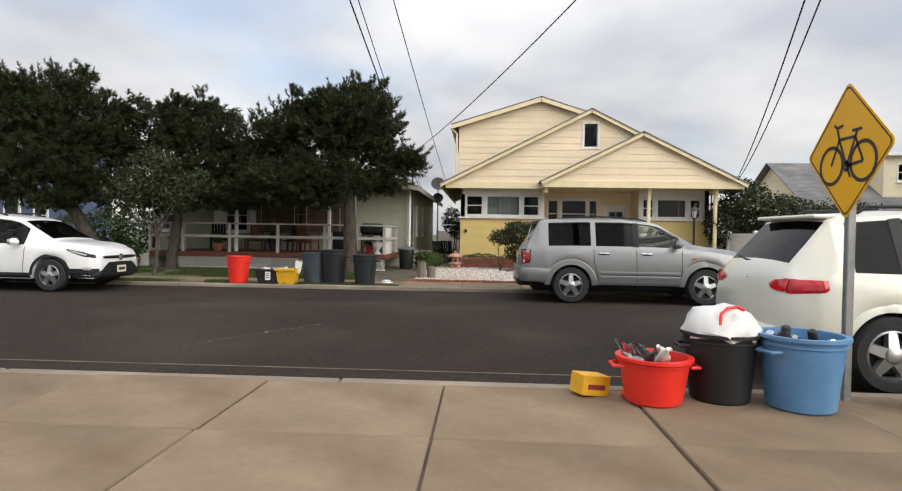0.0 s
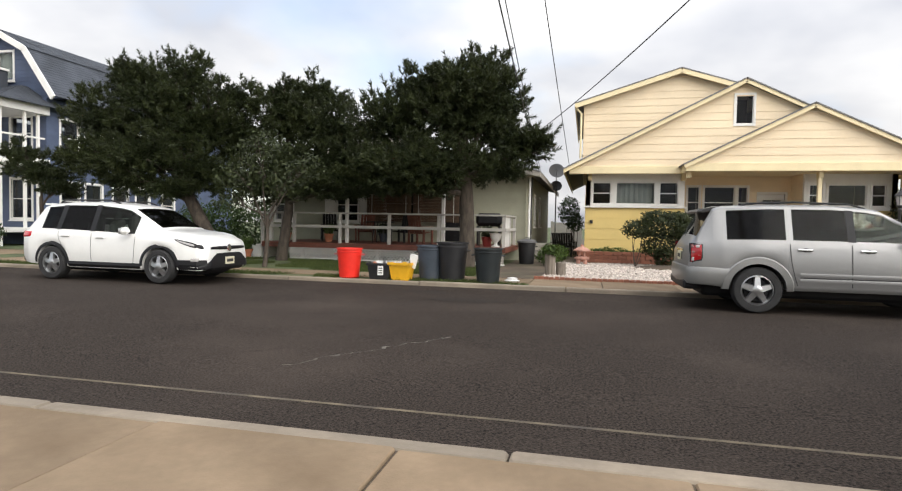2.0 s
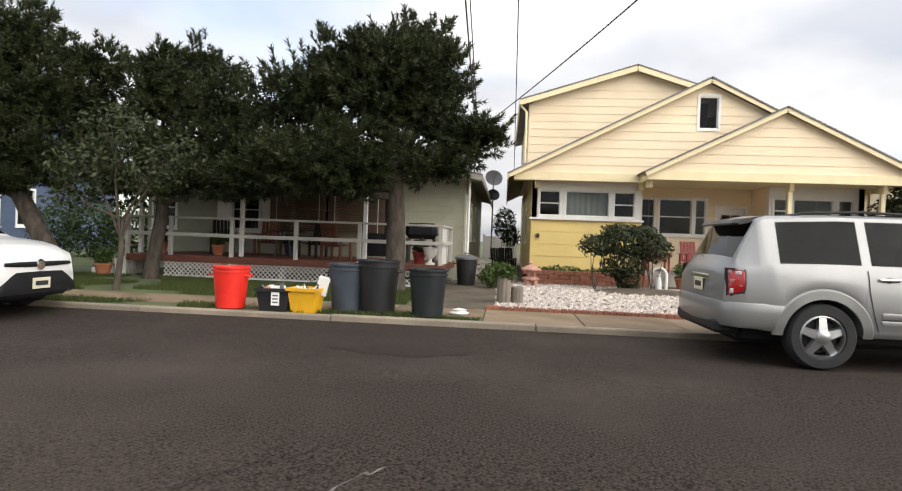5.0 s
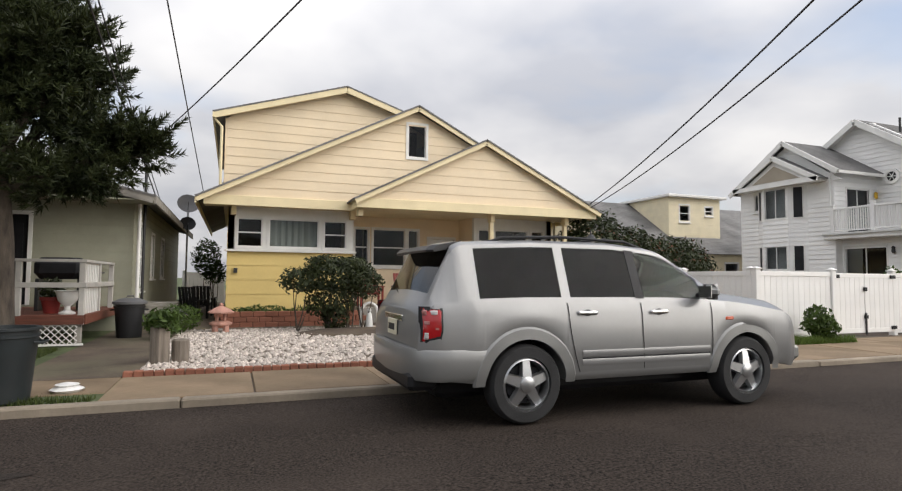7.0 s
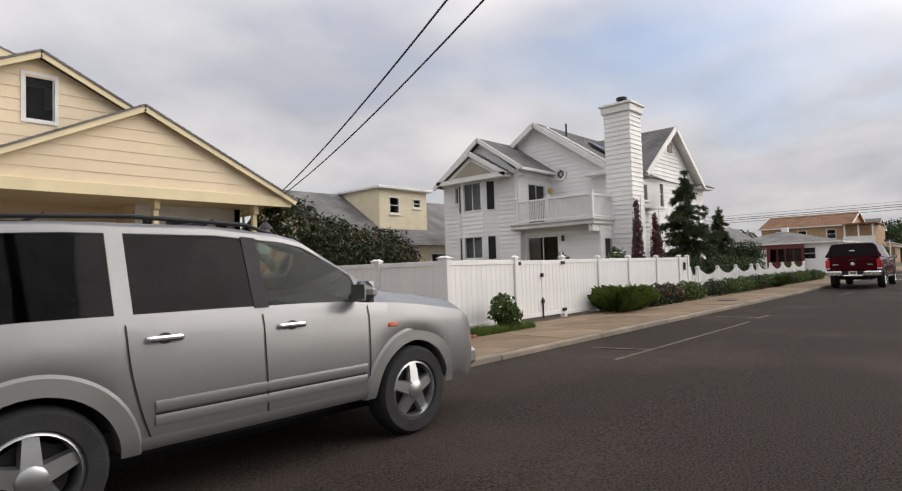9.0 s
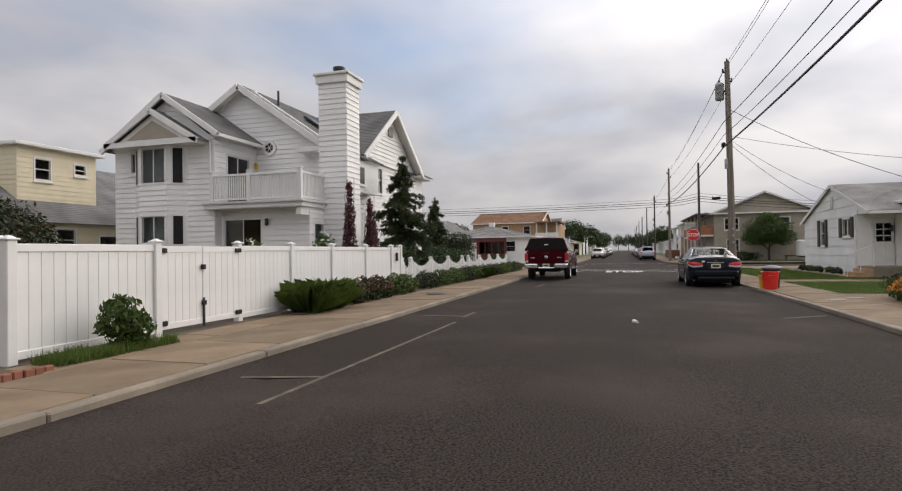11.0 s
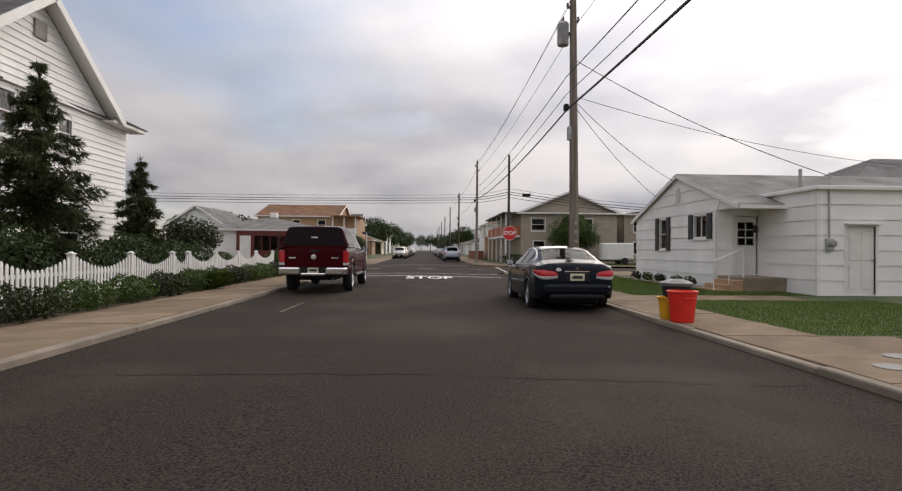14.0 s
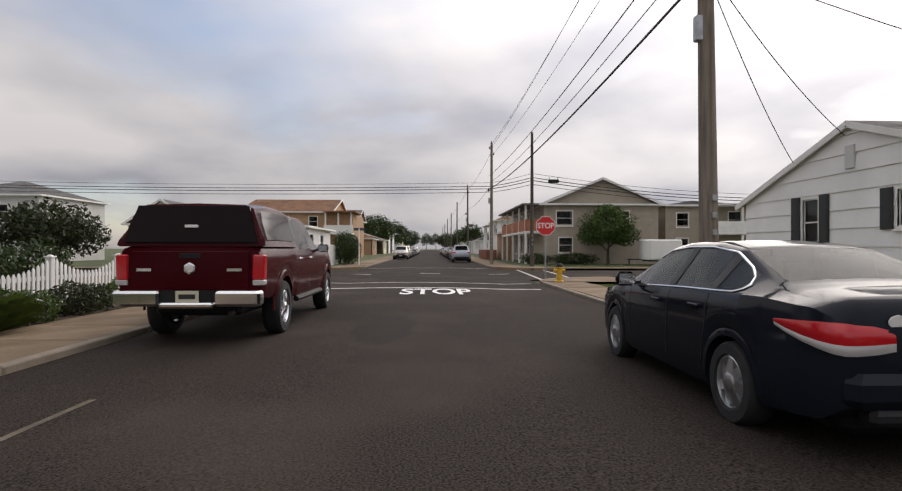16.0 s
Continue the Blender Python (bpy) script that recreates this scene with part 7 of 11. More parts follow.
    g.lathe([(0.17, 8.2), (0.17, 8.5), (0.24, 8.5), (0.24, 8.6), (0.0001, 8.64)], 18, pose(24.9, 19.85, 0))
    h.add("flue", g, DARKMETAL, smooth=True)
    # skylight and vent
    g = Geo()
    g.box(-0.4, 0.4, -0.7, 0.7, 0, 0.1, 0.02, pose(28.0, 22.5, 7.12, 34, 0, 0))
    sk = h.add("skylight", g, DARKMETAL)
    g = Geo()
    g.box(-0.33, 0.33, -0.62, 0.62, 0.1, 0.112, 0.0, pose(28.0, 22.5, 7.12, 34, 0, 0))
    h.add("pane", g, WINDOWGLASS, parent=sk)
    g = Geo()
    g.tube([(26.6, 23.7, 7.8), (26.6, 23.7, 8.5)], 0.05)
    h.add("roof_vent", g, DARKMETAL)
    # balcony
    h.block("balcony_floor", 22.6, 25.5, 20.2, 24.4, 3.05, 3.25, WHITETRIM, 0.02)
    h.block("balcony_edge", 22.52, 25.5, 20.12, 24.4, 3.22, 3.30, GREYSID, 0.01)
    h.block("balcony_bracket", 22.7, 23.3, 20.3, 20.5, 2.75, 3.05, WHITETRIM, 0.02)
    posts = [(22.66, 24.0), (22.66, 22.4), (22.66, 20.28), (24.4, 20.28)]
    for x, y in posts:
        h.block("balcony_post", x - 0.07, x + 0.07, y - 0.07, y + 0.07, 3.3, 4.40, VINYL, 0.012)
        h.block("post_cap", x - 0.09, x + 0.09, y - 0.09, y + 0.09, 4.40, 4.45, VINYL, 0.012)
    h.block("balcony_rail", 22.62, 22.70, 20.3, 24.0, 4.24, 4.32, VINYL, 0.01)
    h.block("balcony_rail", 22.66, 25.0, 20.24, 20.32, 4.24, 4.32, VINYL, 0.01)
    h.block("balcony_rail", 22.63, 22.69, 20.3, 24.0, 3.36, 3.42, VINYL, 0.01)
    h.block("balcony_rail", 22.66, 25.0, 20.25, 20.31, 3.36, 3.42, VINYL, 0.01)
    me = Geo().box(-0.02, 0.02, -0.02, 0.02, 0, 0.84).mesh("baluster", VINYL)
    for k in range(16):
        o = part("baluster", me, VINYL, h.ob)
        o.location = (22.66 - h.b.x, 22.5 + k * 0.093 - h.b.y, 3.41 - h.b.z)
    for k in range(22):
        o = part("baluster", me, VINYL, h.ob)
        o.location = (22.66 - h.b.x, 20.4 + k * 0.093 - h.b.y, 3.41 - h.b.z)
    for k in range(17):
        o = part("baluster", me, VINYL, h.ob)
        o.location = (22.8 + k * 0.095 - h.b.x, 20.28 - h.b.y, 3.41 - h.b.z)
    # privacy panels set behind the balusters
    h.block("balcony_panel", 22.67, 22.685, 20.36, 22.34, 3.42, 4.24, VINYL)
    h.block("balcony_panel", 22.75, 24.33, 20.285, 20.30, 3.42, 4.24, VINYL)
    for y in (24.45, 22.05):
        g = Geo()
        g.lathe([(0.03, 0), (0.07, 0.05), (0.06, 0.2), (0.08, 0.22), (0.02, 0.28)], 10, pose(23.2, y, 2.42))
        h.add("wall_lantern", g, DARKMETAL)
    g = Geo()
    g.lathe([(0.03, 0), (0.07, 0.05), (0.06, 0.2), (0.08, 0.22), (0.02, 0.28)], 10, pose(25.35, 24.0, 4.9))
    h.add("wall_lantern", g, HYDYEL)
    d = Geo()
    d.tube([(22.95, 24.2, 5.85), (22.8, 24.2, 5.6), (22.8, 24.2, 3.3)], 0.04)
    h.add("downpipe", d, WHITETRIM)
    return h


white_house()


def bungalow():
    h = House("white_bungalow", (36.5, -6, 0.05), "small white clapboard bungalow with black shutters and a grey roof")
    S = WHITESID
    # north gable, u runs west
    oo = [(2.75, 3.35, 1.40, 2.60), (5.85, 6.75, 1.80, 2.58)]
    h.wall(41.0, -0.4, "N", [(0, 0.05), (7.5, 0.05), (7.5, 2.72), (8.9, 2.72), (4.5, 4.24), (0, 2.72)], oo, S, 0.44, lap=0.032)
    h.block("soffit", 32.05, 33.34, -1.78, -0.42, 2.70, 2.74, WHITETRIM)
    h.window(41.0, -0.4, "N", *oo[0], rows=2)
    h.window(41.0, -0.4, "N", *oo[1], cols=2)
    for a, c, d in ((41.0 - 2.66, 1.32, 2.68), (41.0 - 3.78, 1.32, 2.68), (41.0 - 5.76, 1.74, 2.64), (41.0 - 7.18, 1.74, 2.64)):
        g = Geo()
        g.box(a, a + 0.34, -0.37, -0.33, c, d, 0.006)
        n = int((d - c) / 0.09)
        for k in range(n):
            g.box(a + 0.04, a + 0.30, -0.335, -0.32, c + 0.05 + k * 0.088, c + 0.10 + k * 0.088)
        h.add("shutter", g, SHUTTER)
    h.add("gable_vent", Geo().box(36.35, 36.65, -0.38, -0.33, 3.2, 3.75, 0.01), GREYSID)
    h.wall(33.5, -0.4, "W", R4(0, 1.6, 0.05, 2.8), [(0.57, 1.37, 0.55, 2.5)], S, 0.44, lap=0.032)
    h.wall(33.5, -2.0, "W", R4(0, 10, 0.05, 2.8), (), S, 0.44, boards=False)
    h.wall(41.0, -12.0, "E", R4(0, 11.6, 0.05, 2.8), (), S, 0.44, boards=False)
    h.wall(33.5, -12.0, "S", [(0, 0.05), (7.5, 0.05), (7.5, 2.8), (3.0, 4.15), (0, 2.8)], (), S, 0.44, boards=False)
    h.slope([(32.0, -12.4, 2.80), (32.0, -0.26, 2.80), (36.5, -0.26, 4.32), (36.5, -12.4, 4.32)], ROOFPALE)
    h.slope([(41.4, -0.26, 2.68), (41.4, -12.4, 2.68), (36.5, -12.4, 4.32), (36.5, -0.26, 4.32)], ROOFPALE)
    h.trim("barge_board", [((31.98, -0.27, 2.72), (36.5, -0.27, 4.24)), ((36.5, -0.27, 4.24), (41.4, -0.27, 2.60))], 0.05, 0.15, WHITETRIM)
    h.trim("gutter", [((31.98, -0.3, 2.72), (31.98, -1.8, 2.72))], 0.1, 0.12, WHITETRIM)
    # entrance
    h.door(33.5, -0.62, "W", 0.35, 1.15, 0.55, 2.5, WHITETRIM, True)
    h.block("porch_slab", 31.9, 33.5, -1.9, -0.4, 0.05, 0.5, KERB, 0.015)
    for k in range(3):
        h.block("step", 31.9, 33.2, -0.4 + k * 0.3, -0.1 + k * 0.3, 0.05, 0.40 - k * 0.14, BRICKTAN, 0.01)
    r = Geo()
    for x in (32.0,):
        r.tube([(x, -0.45, 0.5), (x, -0.45, 1.4), (x, 0.5, 1.0), (x, 0.5, 0.1)], 0.022)
        r.tube([(x, 0.02, 0.3), (x, 0.02, 1.2)], 0.016)
    h.add("handrail", r, WHITETRIM, smooth=True)
    g = Geo()
    g.lathe([(0.03, 0), (0.07, 0.05), (0.06, 0.18), (0.08, 0.2), (0.02, 0.26)], 10, pose(33.38, -0.72 - 0.9, 1.95))
    h.add("wall_lantern", g, DARKMETAL)
    for k, (x, hh) in enumerate(((33.6, 0.02),)):
        d = Geo()
        d.tube([(x - 0.06, -0.33, 2.7), (x - 0.06, -0.33, 0.1)], 0.04)
        h.add("downpipe", d, WHITETRIM)
    # flat-roofed annexe
    h.wall(30.5, -1.8, "W", R4(0, 2.8, 0.05, 3.1), [(0.84, 1.70, 0.1, 2.05)], S, 0.44, lap=0.032)
    h.door(30.5, -1.8, "W", 0.84, 1.70, 0.1, 2.05, WHITETRIM)
    h.wall(33.5, -1.8, "N", R4(0, 3.0, 0.05, 3.1), (), S, 0.44, lap=0.032)
    h.wall(30.5, -4.6, "S", R4(0, 3.0, 0.05, 3.1), (), S, 0.44, boards=False)
    h.block("annexe_roof", 30.35, 33.6, -4.75, -1.65, 3.1, 3.22, WHITETRIM, 0.02)
    h.block("door_hood", 30.34, 30.5, -3.62, -2.56, 2.10, 2.15, WHITETRIM, 0.01)
    h.block("corner_board", 30.45, 30.55, -1.82, -1.74, 0.05, 3.1, WHITETRIM)
    g = Geo()
    g.box(30.36, 30.5, -2.2, -1.98, 1.35, 1.7, 0.02)
    g.lathe([(0.1, 0), (0.1, 0.12), (0.07, 0.14), (0.0001, 0.14)], 14, pose(30.36, -2.09, 1.55, 0, -90, 0))
    h.add("electric_meter", g, GALV)
    d = Geo()
    d.tube([(30.44, -2.09, 1.7), (30.44, -2.09, 3.6)], 0.025)
    h.add("service_pipe", d, GALV)
    d = Geo()
    d.tube([(34.6, -4.0, 3.4), (34.6, -4.0, 4.3)], 0.06)
    h.add("roof_vent", d, GALV)
    return h


bungalow()


def tall_grey_house():
    h = House("two_storey_house", (42, -14, 0.05), "two-storey pale grey clapboard house with a hipped grey roof")
    S = GREYSID
    oo = [(1.0, 1.4, 3.95, 4.5), (3.2, 3.6, 3.95, 4.5), (1.3, 2.0, 1.75, 2.75)]
    h.wall(36.4, -8.3, "W", R4(0, 10, 0.05, 4.95), oo, S, 0.3)
    for q in oo:
        h.window(36.4, -8.3, "W", *q, rows=2 if q[2] < 3 else 1)
    h.wall(43.4, -8.3, "N", R4(0, 7.0, 0.05, 4.95), [(2, 3, 3.6, 4.6), (4.6, 5.6, 3.6, 4.6)], S, 0.3)
    for a in (2, 4.6):
        h.window(43.4, -8.3, "N", a, a + 1, 3.6, 4.6, rows=2)
    h.wall(43.4, -18.3, "E", R4(0, 10, 0.05, 4.95), (), S, boards=False)
    h.wall(36.4, -18.3, "S", R4(0, 7.0, 0.05, 4.95), (), S, boards=False)
    a, b, c, d = (35.8, -7.7, 4.95), (44.0, -7.7, 4.95), (44.0, -18.9, 4.95), (35.8, -18.9, 4.95)
    r0, r1 = (39.9, -12.0, 6.9), (39.9, -14.6, 6.9)
    h.slope([b, a, r0, r0], ROOFGREY)
    h.slope([a, d, r1, r0], ROOFGREY)
    h.slope([d, c, r1, r1], ROOFGREY)
    h.slope([c, b, r0, r1], ROOFGREY)
    h.trim("gutter", [(a, d), (a, b)], 0.1, 0.14, WHITETRIM)
    h.block("eave_soffit", 35.8, 44.0, -18.9, -7.7, 4.86, 4.9, WHITETRIM)
    # lean-to in front
    h.slope([(35.4, -16, 2.95), (35.4, -8.1, 2.95), (36.4, -8.1, 3.55), (36.4, -16, 3.55)], ROOFGREY)
    h.ob.location = (49.6, -19.0, 0.05)
    return h


tall_grey_house()


def far_house(name, x0, x1, y0, y1, wall_h, roof, roof_h, material, roof_mat, label, w_open=(), street="S", s_open=(), course=0.25, over=0.4, boards=True):
    """A house beyond the crossing. w_open and s_open: windows on its west and street faces."""
    h = House(name, ((x0 + x1) / 2, (y0 + y1) / 2, 0.06), label)
    top = wall_h
    wx, sx = y1 - y0, x1 - x0
    gable_x = roof == "gable_x"
    gable_y = roof == "gable_y"
    wp = [(0, 0.06), (wx, 0.06), (wx, top), (wx / 2, top + roof_h), (0, top)] if gable_x else R4(0, wx, 0.06, top)
    sp = [(0, 0.06), (sx, 0.06), (sx, top), (sx / 2, top + roof_h), (0, top)] if gable_y else R4(0, sx, 0.06, top)
    h.wall(x0, y1, "W", wp, w_open, material, course, boards=boards)
    for q in w_open:
        h.window(x0, y1, "W", *q, rows=2)
    h.wall(x1, y0, "E", wp, (), material, boards=False)
    for fc, x, y in (("S", x0, y0), ("N", x1, y1)):
        o = s_open if fc == street else ()
        h.wall(x, y, fc, sp, o, material, course, boards=boards and fc == street)
        for q in o:
            h.window(x, y, fc, *q, rows=2)
    o = over
    a, b, c, d = (x0 - o, y0 - o, top), (x1 + o, y0 - o, top), (x1 + o, y1 + o, top), (x0 - o, y1 + o, top)
    zr = top + roof_h + 0.08
    ym, xm = (y0 + y1) / 2, (x0 + x1) / 2
    if gable_x:
        h.slope([a, b, (x1 + o, ym, zr), (x0 - o, ym, zr)], roof_mat)
        h.slope([c, d, (x0 - o, ym, zr), (x1 + o, ym, zr)], roof_mat)
        h.trim("barge_board", [((x0 - o, y0 - o, top - 0.05), (x0 - o, ym, zr - 0.06)), ((x0 - o, ym, zr - 0.06), (x0 - o, y1 + o, top - 0.05))], 0.06, 0.18, WHITETRIM)
    elif gable_y:
        h.slope([d, a, (xm, y0 - o, zr), (xm, y1 + o, zr)], roof_mat)
        h.slope([b, c, (xm, y1 + o, zr), (xm, y0 - o, zr)], roof_mat)
        yy = y0 - o if street == "S" else y1 + o
        h.trim("barge_board", [((x0 - o, yy, top - 0.05), (xm, yy, zr - 0.06)), ((xm, yy, zr - 0.06), (x1 + o, yy, top - 0.05))], 0.06, 0.18, WHITETRIM)
    else:
        q = min(x1 - x0, y1 - y0) / 2
        if wx > sx:
            r0, r1 = (xm, y0 + q, zr), (xm, y1 - q, zr)
            for s in ([a, b, r0, r0], [b, c, r1, r0], [c, d, r1, r1], [d, a, r0, r1]):
                h.slope(s, roof_mat)
        else:
            r0, r1 = (x0 + q, ym, zr), (x1 - q, ym, zr)
            for s in ([a, b, r1, r0], [b, c, r1, r1], [c, d, r0, r1], [d, a, r0, r0]):
                h.slope(s, roof_mat)
    h.trim("gutter", [(a, b), (b, c), (c, d), (d, a)], 0.08, 0.14, WHITETRIM)
    h.block("soffit", x0 - o, x1 + o, y0 - o, y1 + o, top - 0.06, top - 0.03, WHITETRIM)
    return h


hr = far_house("ranch_house", 63.5, 74, 18.2, 29.2, 2.8, "hip", 1.25, WHITESID, ROOFPALE, "low white ranch house with a hipped grey roof and red-framed porch",
               [(0.9, 1.5, 1.2, 2.4), (1.65, 2.25, 1.2, 2.4), (8.2, 9.2, 1.2, 2.4)], s_open=[(2, 3.2, 1.1, 2.4), (6, 7.2, 1.1, 2.4)])
hr.block("red_porch_wall", 63.1, 63.45, 20.9, 25.2, 0.06, 2.7, PORCHRED, 0.02)
hr.block("porch_door", 63.04, 63.1, 24.0, 24.9, 0.1, 2.3, WHITETRIM, 0.01)
for k in range(4):
    hr.block("porch_window", 63.03, 63.1, 21.1 + k * 0.68, 21.65 + k * 0.68, 1.1, 2.3, WINDOWGLASS)
hr.block("chimney", 69, 69.6, 23.4, 24.0, 3.6, 4.6, WHITETRIM, 0.02)
far_house("white_cottage", 76, 86, 30.5, 36.5, 3.4, "gable_x", 2.2, WHITESID, ROOFGREY, "white gabled cottage with a round vent and bay window", [(1.6, 3.6, 1.3, 2.9)])
far_house("hipped_house", 74, 84, 43, 52, 5.8, "hip", 1.6, GREYSID, ROOFGREY, "pale two-storey house with a hipped roof", [(5.5, 6.4, 3.8, 5.0), (7.2, 8.1, 3.8, 5.0), (2, 3, 3.8, 5)])
hb = far_house("brown_roofed_house", 93, 107, 21.5, 32, 5.6, "gable_y", 2.0, BRICKTAN, ROOFBROWN, "two-storey tan house under a wide brown roof", [(2.0, 3.0, 3.9, 5.1), (4.6, 5.6, 3.9, 5.1), (8, 9, 3.9, 5.1), (2, 3, 1.2, 2.4)], s_open=[(2, 3, 1, 2.4), (6, 7, 3.6, 5), (10, 11, 3.6, 5)])
hb.block("balcony", 91.5, 93, 18.6, 22.0, 2.9, 3.1, WHITETRIM, 0.02)
hb.block("balcony_front", 91.5, 91.6, 18.6, 22.0, 3.1, 4.0, WHITETRIM, 0.02)
hb.block("balcony_roof", 91.2, 97, 18.2, 22.0, 5.5, 5.7, ROOFBROWN, 0.02)
for y in (18.8, 20.3, 21.8):
    hb.block("balcony_post", 91.55, 91.75, y - 0.08, y + 0.08, 0.06, 5.5, WHITETRIM)
hb.block("wing", 93, 104, 18.8, 21.5, 0.06, 5.5, BRICKTAN)

ha = far_house("apartment_house", 70, 88, -9.2, 0.2, 4.9, "gable_x", 2.1, TANSID, ROOFGREY, "tan two-storey apartment house with red-brown balconies", [(1.0, 2.3, 3.2, 4.4), (1.2, 2.3, 1.0, 2.2), (6.0, 7.0, 3.2, 4.4)], "N", [(2, 3, 0.8, 2.4), (6, 7, 0.8, 2.4), (10, 11, 0.8, 2.4), (2, 3, 3.2, 4.5), (6, 7, 3.2, 4.5), (10, 11, 3.2, 4.5)])
ha.block("balcony", 70.5, 86, 0.2, 1.7, 2.55, 2.75, WHITETRIM, 0.02)
ha.block("balcony_front", 70.5, 86, 1.6, 1.7, 2.75, 3.7, TERRACOTTA, 0.02)
ha.block("balcony_side", 70.5, 70.6, 0.2, 1.6, 2.75, 3.7, TERRACOTTA, 0.02)
for x in (70.6, 74, 78, 82, 85.9):
    ha.block("balcony_post", x - 0.08, x + 0.08, 1.55, 1.71, 0.06, 4.9, WHITETRIM)
ha.block("balcony_roof", 70, 86.5, 0.2, 2.0, 4.85, 5.0, ROOFGREY, 0.02)
hc = far_house("balcony_house", 72, 84, -19, -10.6, 5.0, "hip", 0.7, TANSID, ROOFGREY, "tan two-storey house with white balconies", [(1.0, 2.0, 3.2, 4.4), (3.4, 4.2, 3.2, 4.4), (1, 2, 1, 2.2), (5.5, 6.6, 3.1, 4.5)])
hc.block("balcony", 70.4, 72, -19, -14, 2.5, 2.7, WHITETRIM, 0.02)
hc.block("balcony_front", 70.4, 70.5, -19, -14, 2.7, 3.6, WHITETRIM, 0.02)
hc.block("balcony_roof", 70.2, 72, -19, -14, 4.9, 5.1, WHITETRIM, 0.02)
for y in (-14.1, -16.5, -18.9):
    hc.block("balcony_post", 70.42, 70.58, y - 0.08, y + 0.08, 0.06, 4.9, WHITETRIM)
rr = random.Random(11)
mats = [WHITESID, TANSID, GREYSID, PALEYEL, BRICKTAN, SAGE]
roofs = [ROOFGREY, ROOFBROWN, ROOFDARK]
x = 112
while x < 330:
    for side in (1, -1):
        wd = rr.uniform(8, 11)
        hh = rr.choice((3.0, 5.2, 5.6))
        y0, y1 = (19 + rr.uniform(0, 2), 30) if side > 0 else (-9, 0.2 - rr.uniform(0, 2))
        nw = int((y1 - y0) / 3)
        wo = [(1 + k * 2.8, 1.9 + k * 2.8, hh - 1.7, hh - 0.6) for k in range(nw)]
        far_house("street_house", x, x + wd, y0, y1, hh, rr.choice(("gable_x", "gable_y", "hip")), rr.uniform(1.4, 2.2), rr.choice(mats), rr.choice(roofs),
                  "distant house along the street with a pitched roof", wo, "S" if side > 0 else "N", [(1.5, 2.5, hh - 1.8, hh - 0.6), (5, 6, hh - 1.8, hh - 0.6)], boards=False)
    x += 17
far_house("street_house", 62.5, 71, 47, 58, 3.2, "gable_x", 2.0, WHITESID, ROOFGREY, "white house beyond the cross street", [(2, 3, 1.2, 2.4), (6, 7, 1.2, 2.4)], boards=False)
far_house("street_house", 88, 92, 1.5 - 8, 1.5, 3.0, "gable_x", 1.4, BRICKTAN, ROOFBROWN, "low brick house along the street", [(2, 3, 1.2, 2.4)], "N", boards=False)
far_house("street_house", -50, -38, 21, 33, 5.6, "gable_y", 2.2, WHITESID, ROOFGREY, "white house further along the street", (), "S", [(2, 3, 1.2, 2.6), (6, 7, 1.2, 2.6), (2, 3, 3.8, 5), (6, 7, 3.8, 5)], boards=False)
far_house("street_house", -30, -16, -24, -10, 5.6, "gable_y", 2.2, GREYSID, ROOFGREY, "plain house behind the lot", (), "N", [(2, 3, 1.2, 2.6), (6, 7, 1.2, 2.6)], boards=False)
far_house("street_house", -8, 6, -26, -12, 3.2, "gable_y", 2.2, PALEYEL, ROOFGREY, "plain cottage behind the lot", (), "N", [(2, 3, 1.2, 2.6), (6, 7, 1.2, 2.6)], boards=False)


# ---- fences ----
def tall_fence(name, pts, label):
    """White vinyl privacy fence along posts (x, y); each panel of upright boards between two rails."""
    f = thing(name, pose(pts[0][0], pts[0][1], 0.06), label, "fence")
    ox, oy = pts[0]
    H = 1.46
    for i, (x, y) in enumerate(pts):
        g = Geo()
        g.box(x - ox - 0.065, x - ox + 0.065, y - oy - 0.065, y - oy + 0.065, 0, H + 0.04, 0.01)
        p = part("post", g, VINYL, f)
        c = Geo()
        c.box(x - ox - 0.085, x - ox + 0.085, y - oy - 0.085, y - oy + 0.085, H + 0.04, H + 0.065, 0.008)
        c.lathe([(0.085, H + 0.065), (0.02, H + 0.10), (0.0001, H + 0.10)], 4, pose(x - ox, y - oy, 0, 0, 0, 45))
        part("post_cap", c, VINYL, p)
    for (xa, ya), (xb, yb) in zip(pts, pts[1:]):
        ln = math.hypot(xb - xa, yb - ya)
        m = pose(xa - ox, ya - oy, 0, 0, 0, math.degrees(math.atan2(yb - ya, xb - xa)))
        for z0, z1 in ((0.06, 0.16), (H - 0.10, H)):
            part("rail", Geo().box(0.06, ln - 0.06, -0.028, 0.028, z0, z1, 0.006, m), VINYL, f)
        n = max(1, round((ln - 0.13) / 0.17))
        w = (ln - 0.13) / n
        me = Geo().box(0.002, w - 0.002, -0.014, 0.014, 0.15, H - 0.09, 0.004).mesh("board", VINYL)
        for k in range(n):
            o = part("board", me, VINYL, f)
            o.matrix_local = m @ pose(0.065 + k * w, 0, 0)
    return f


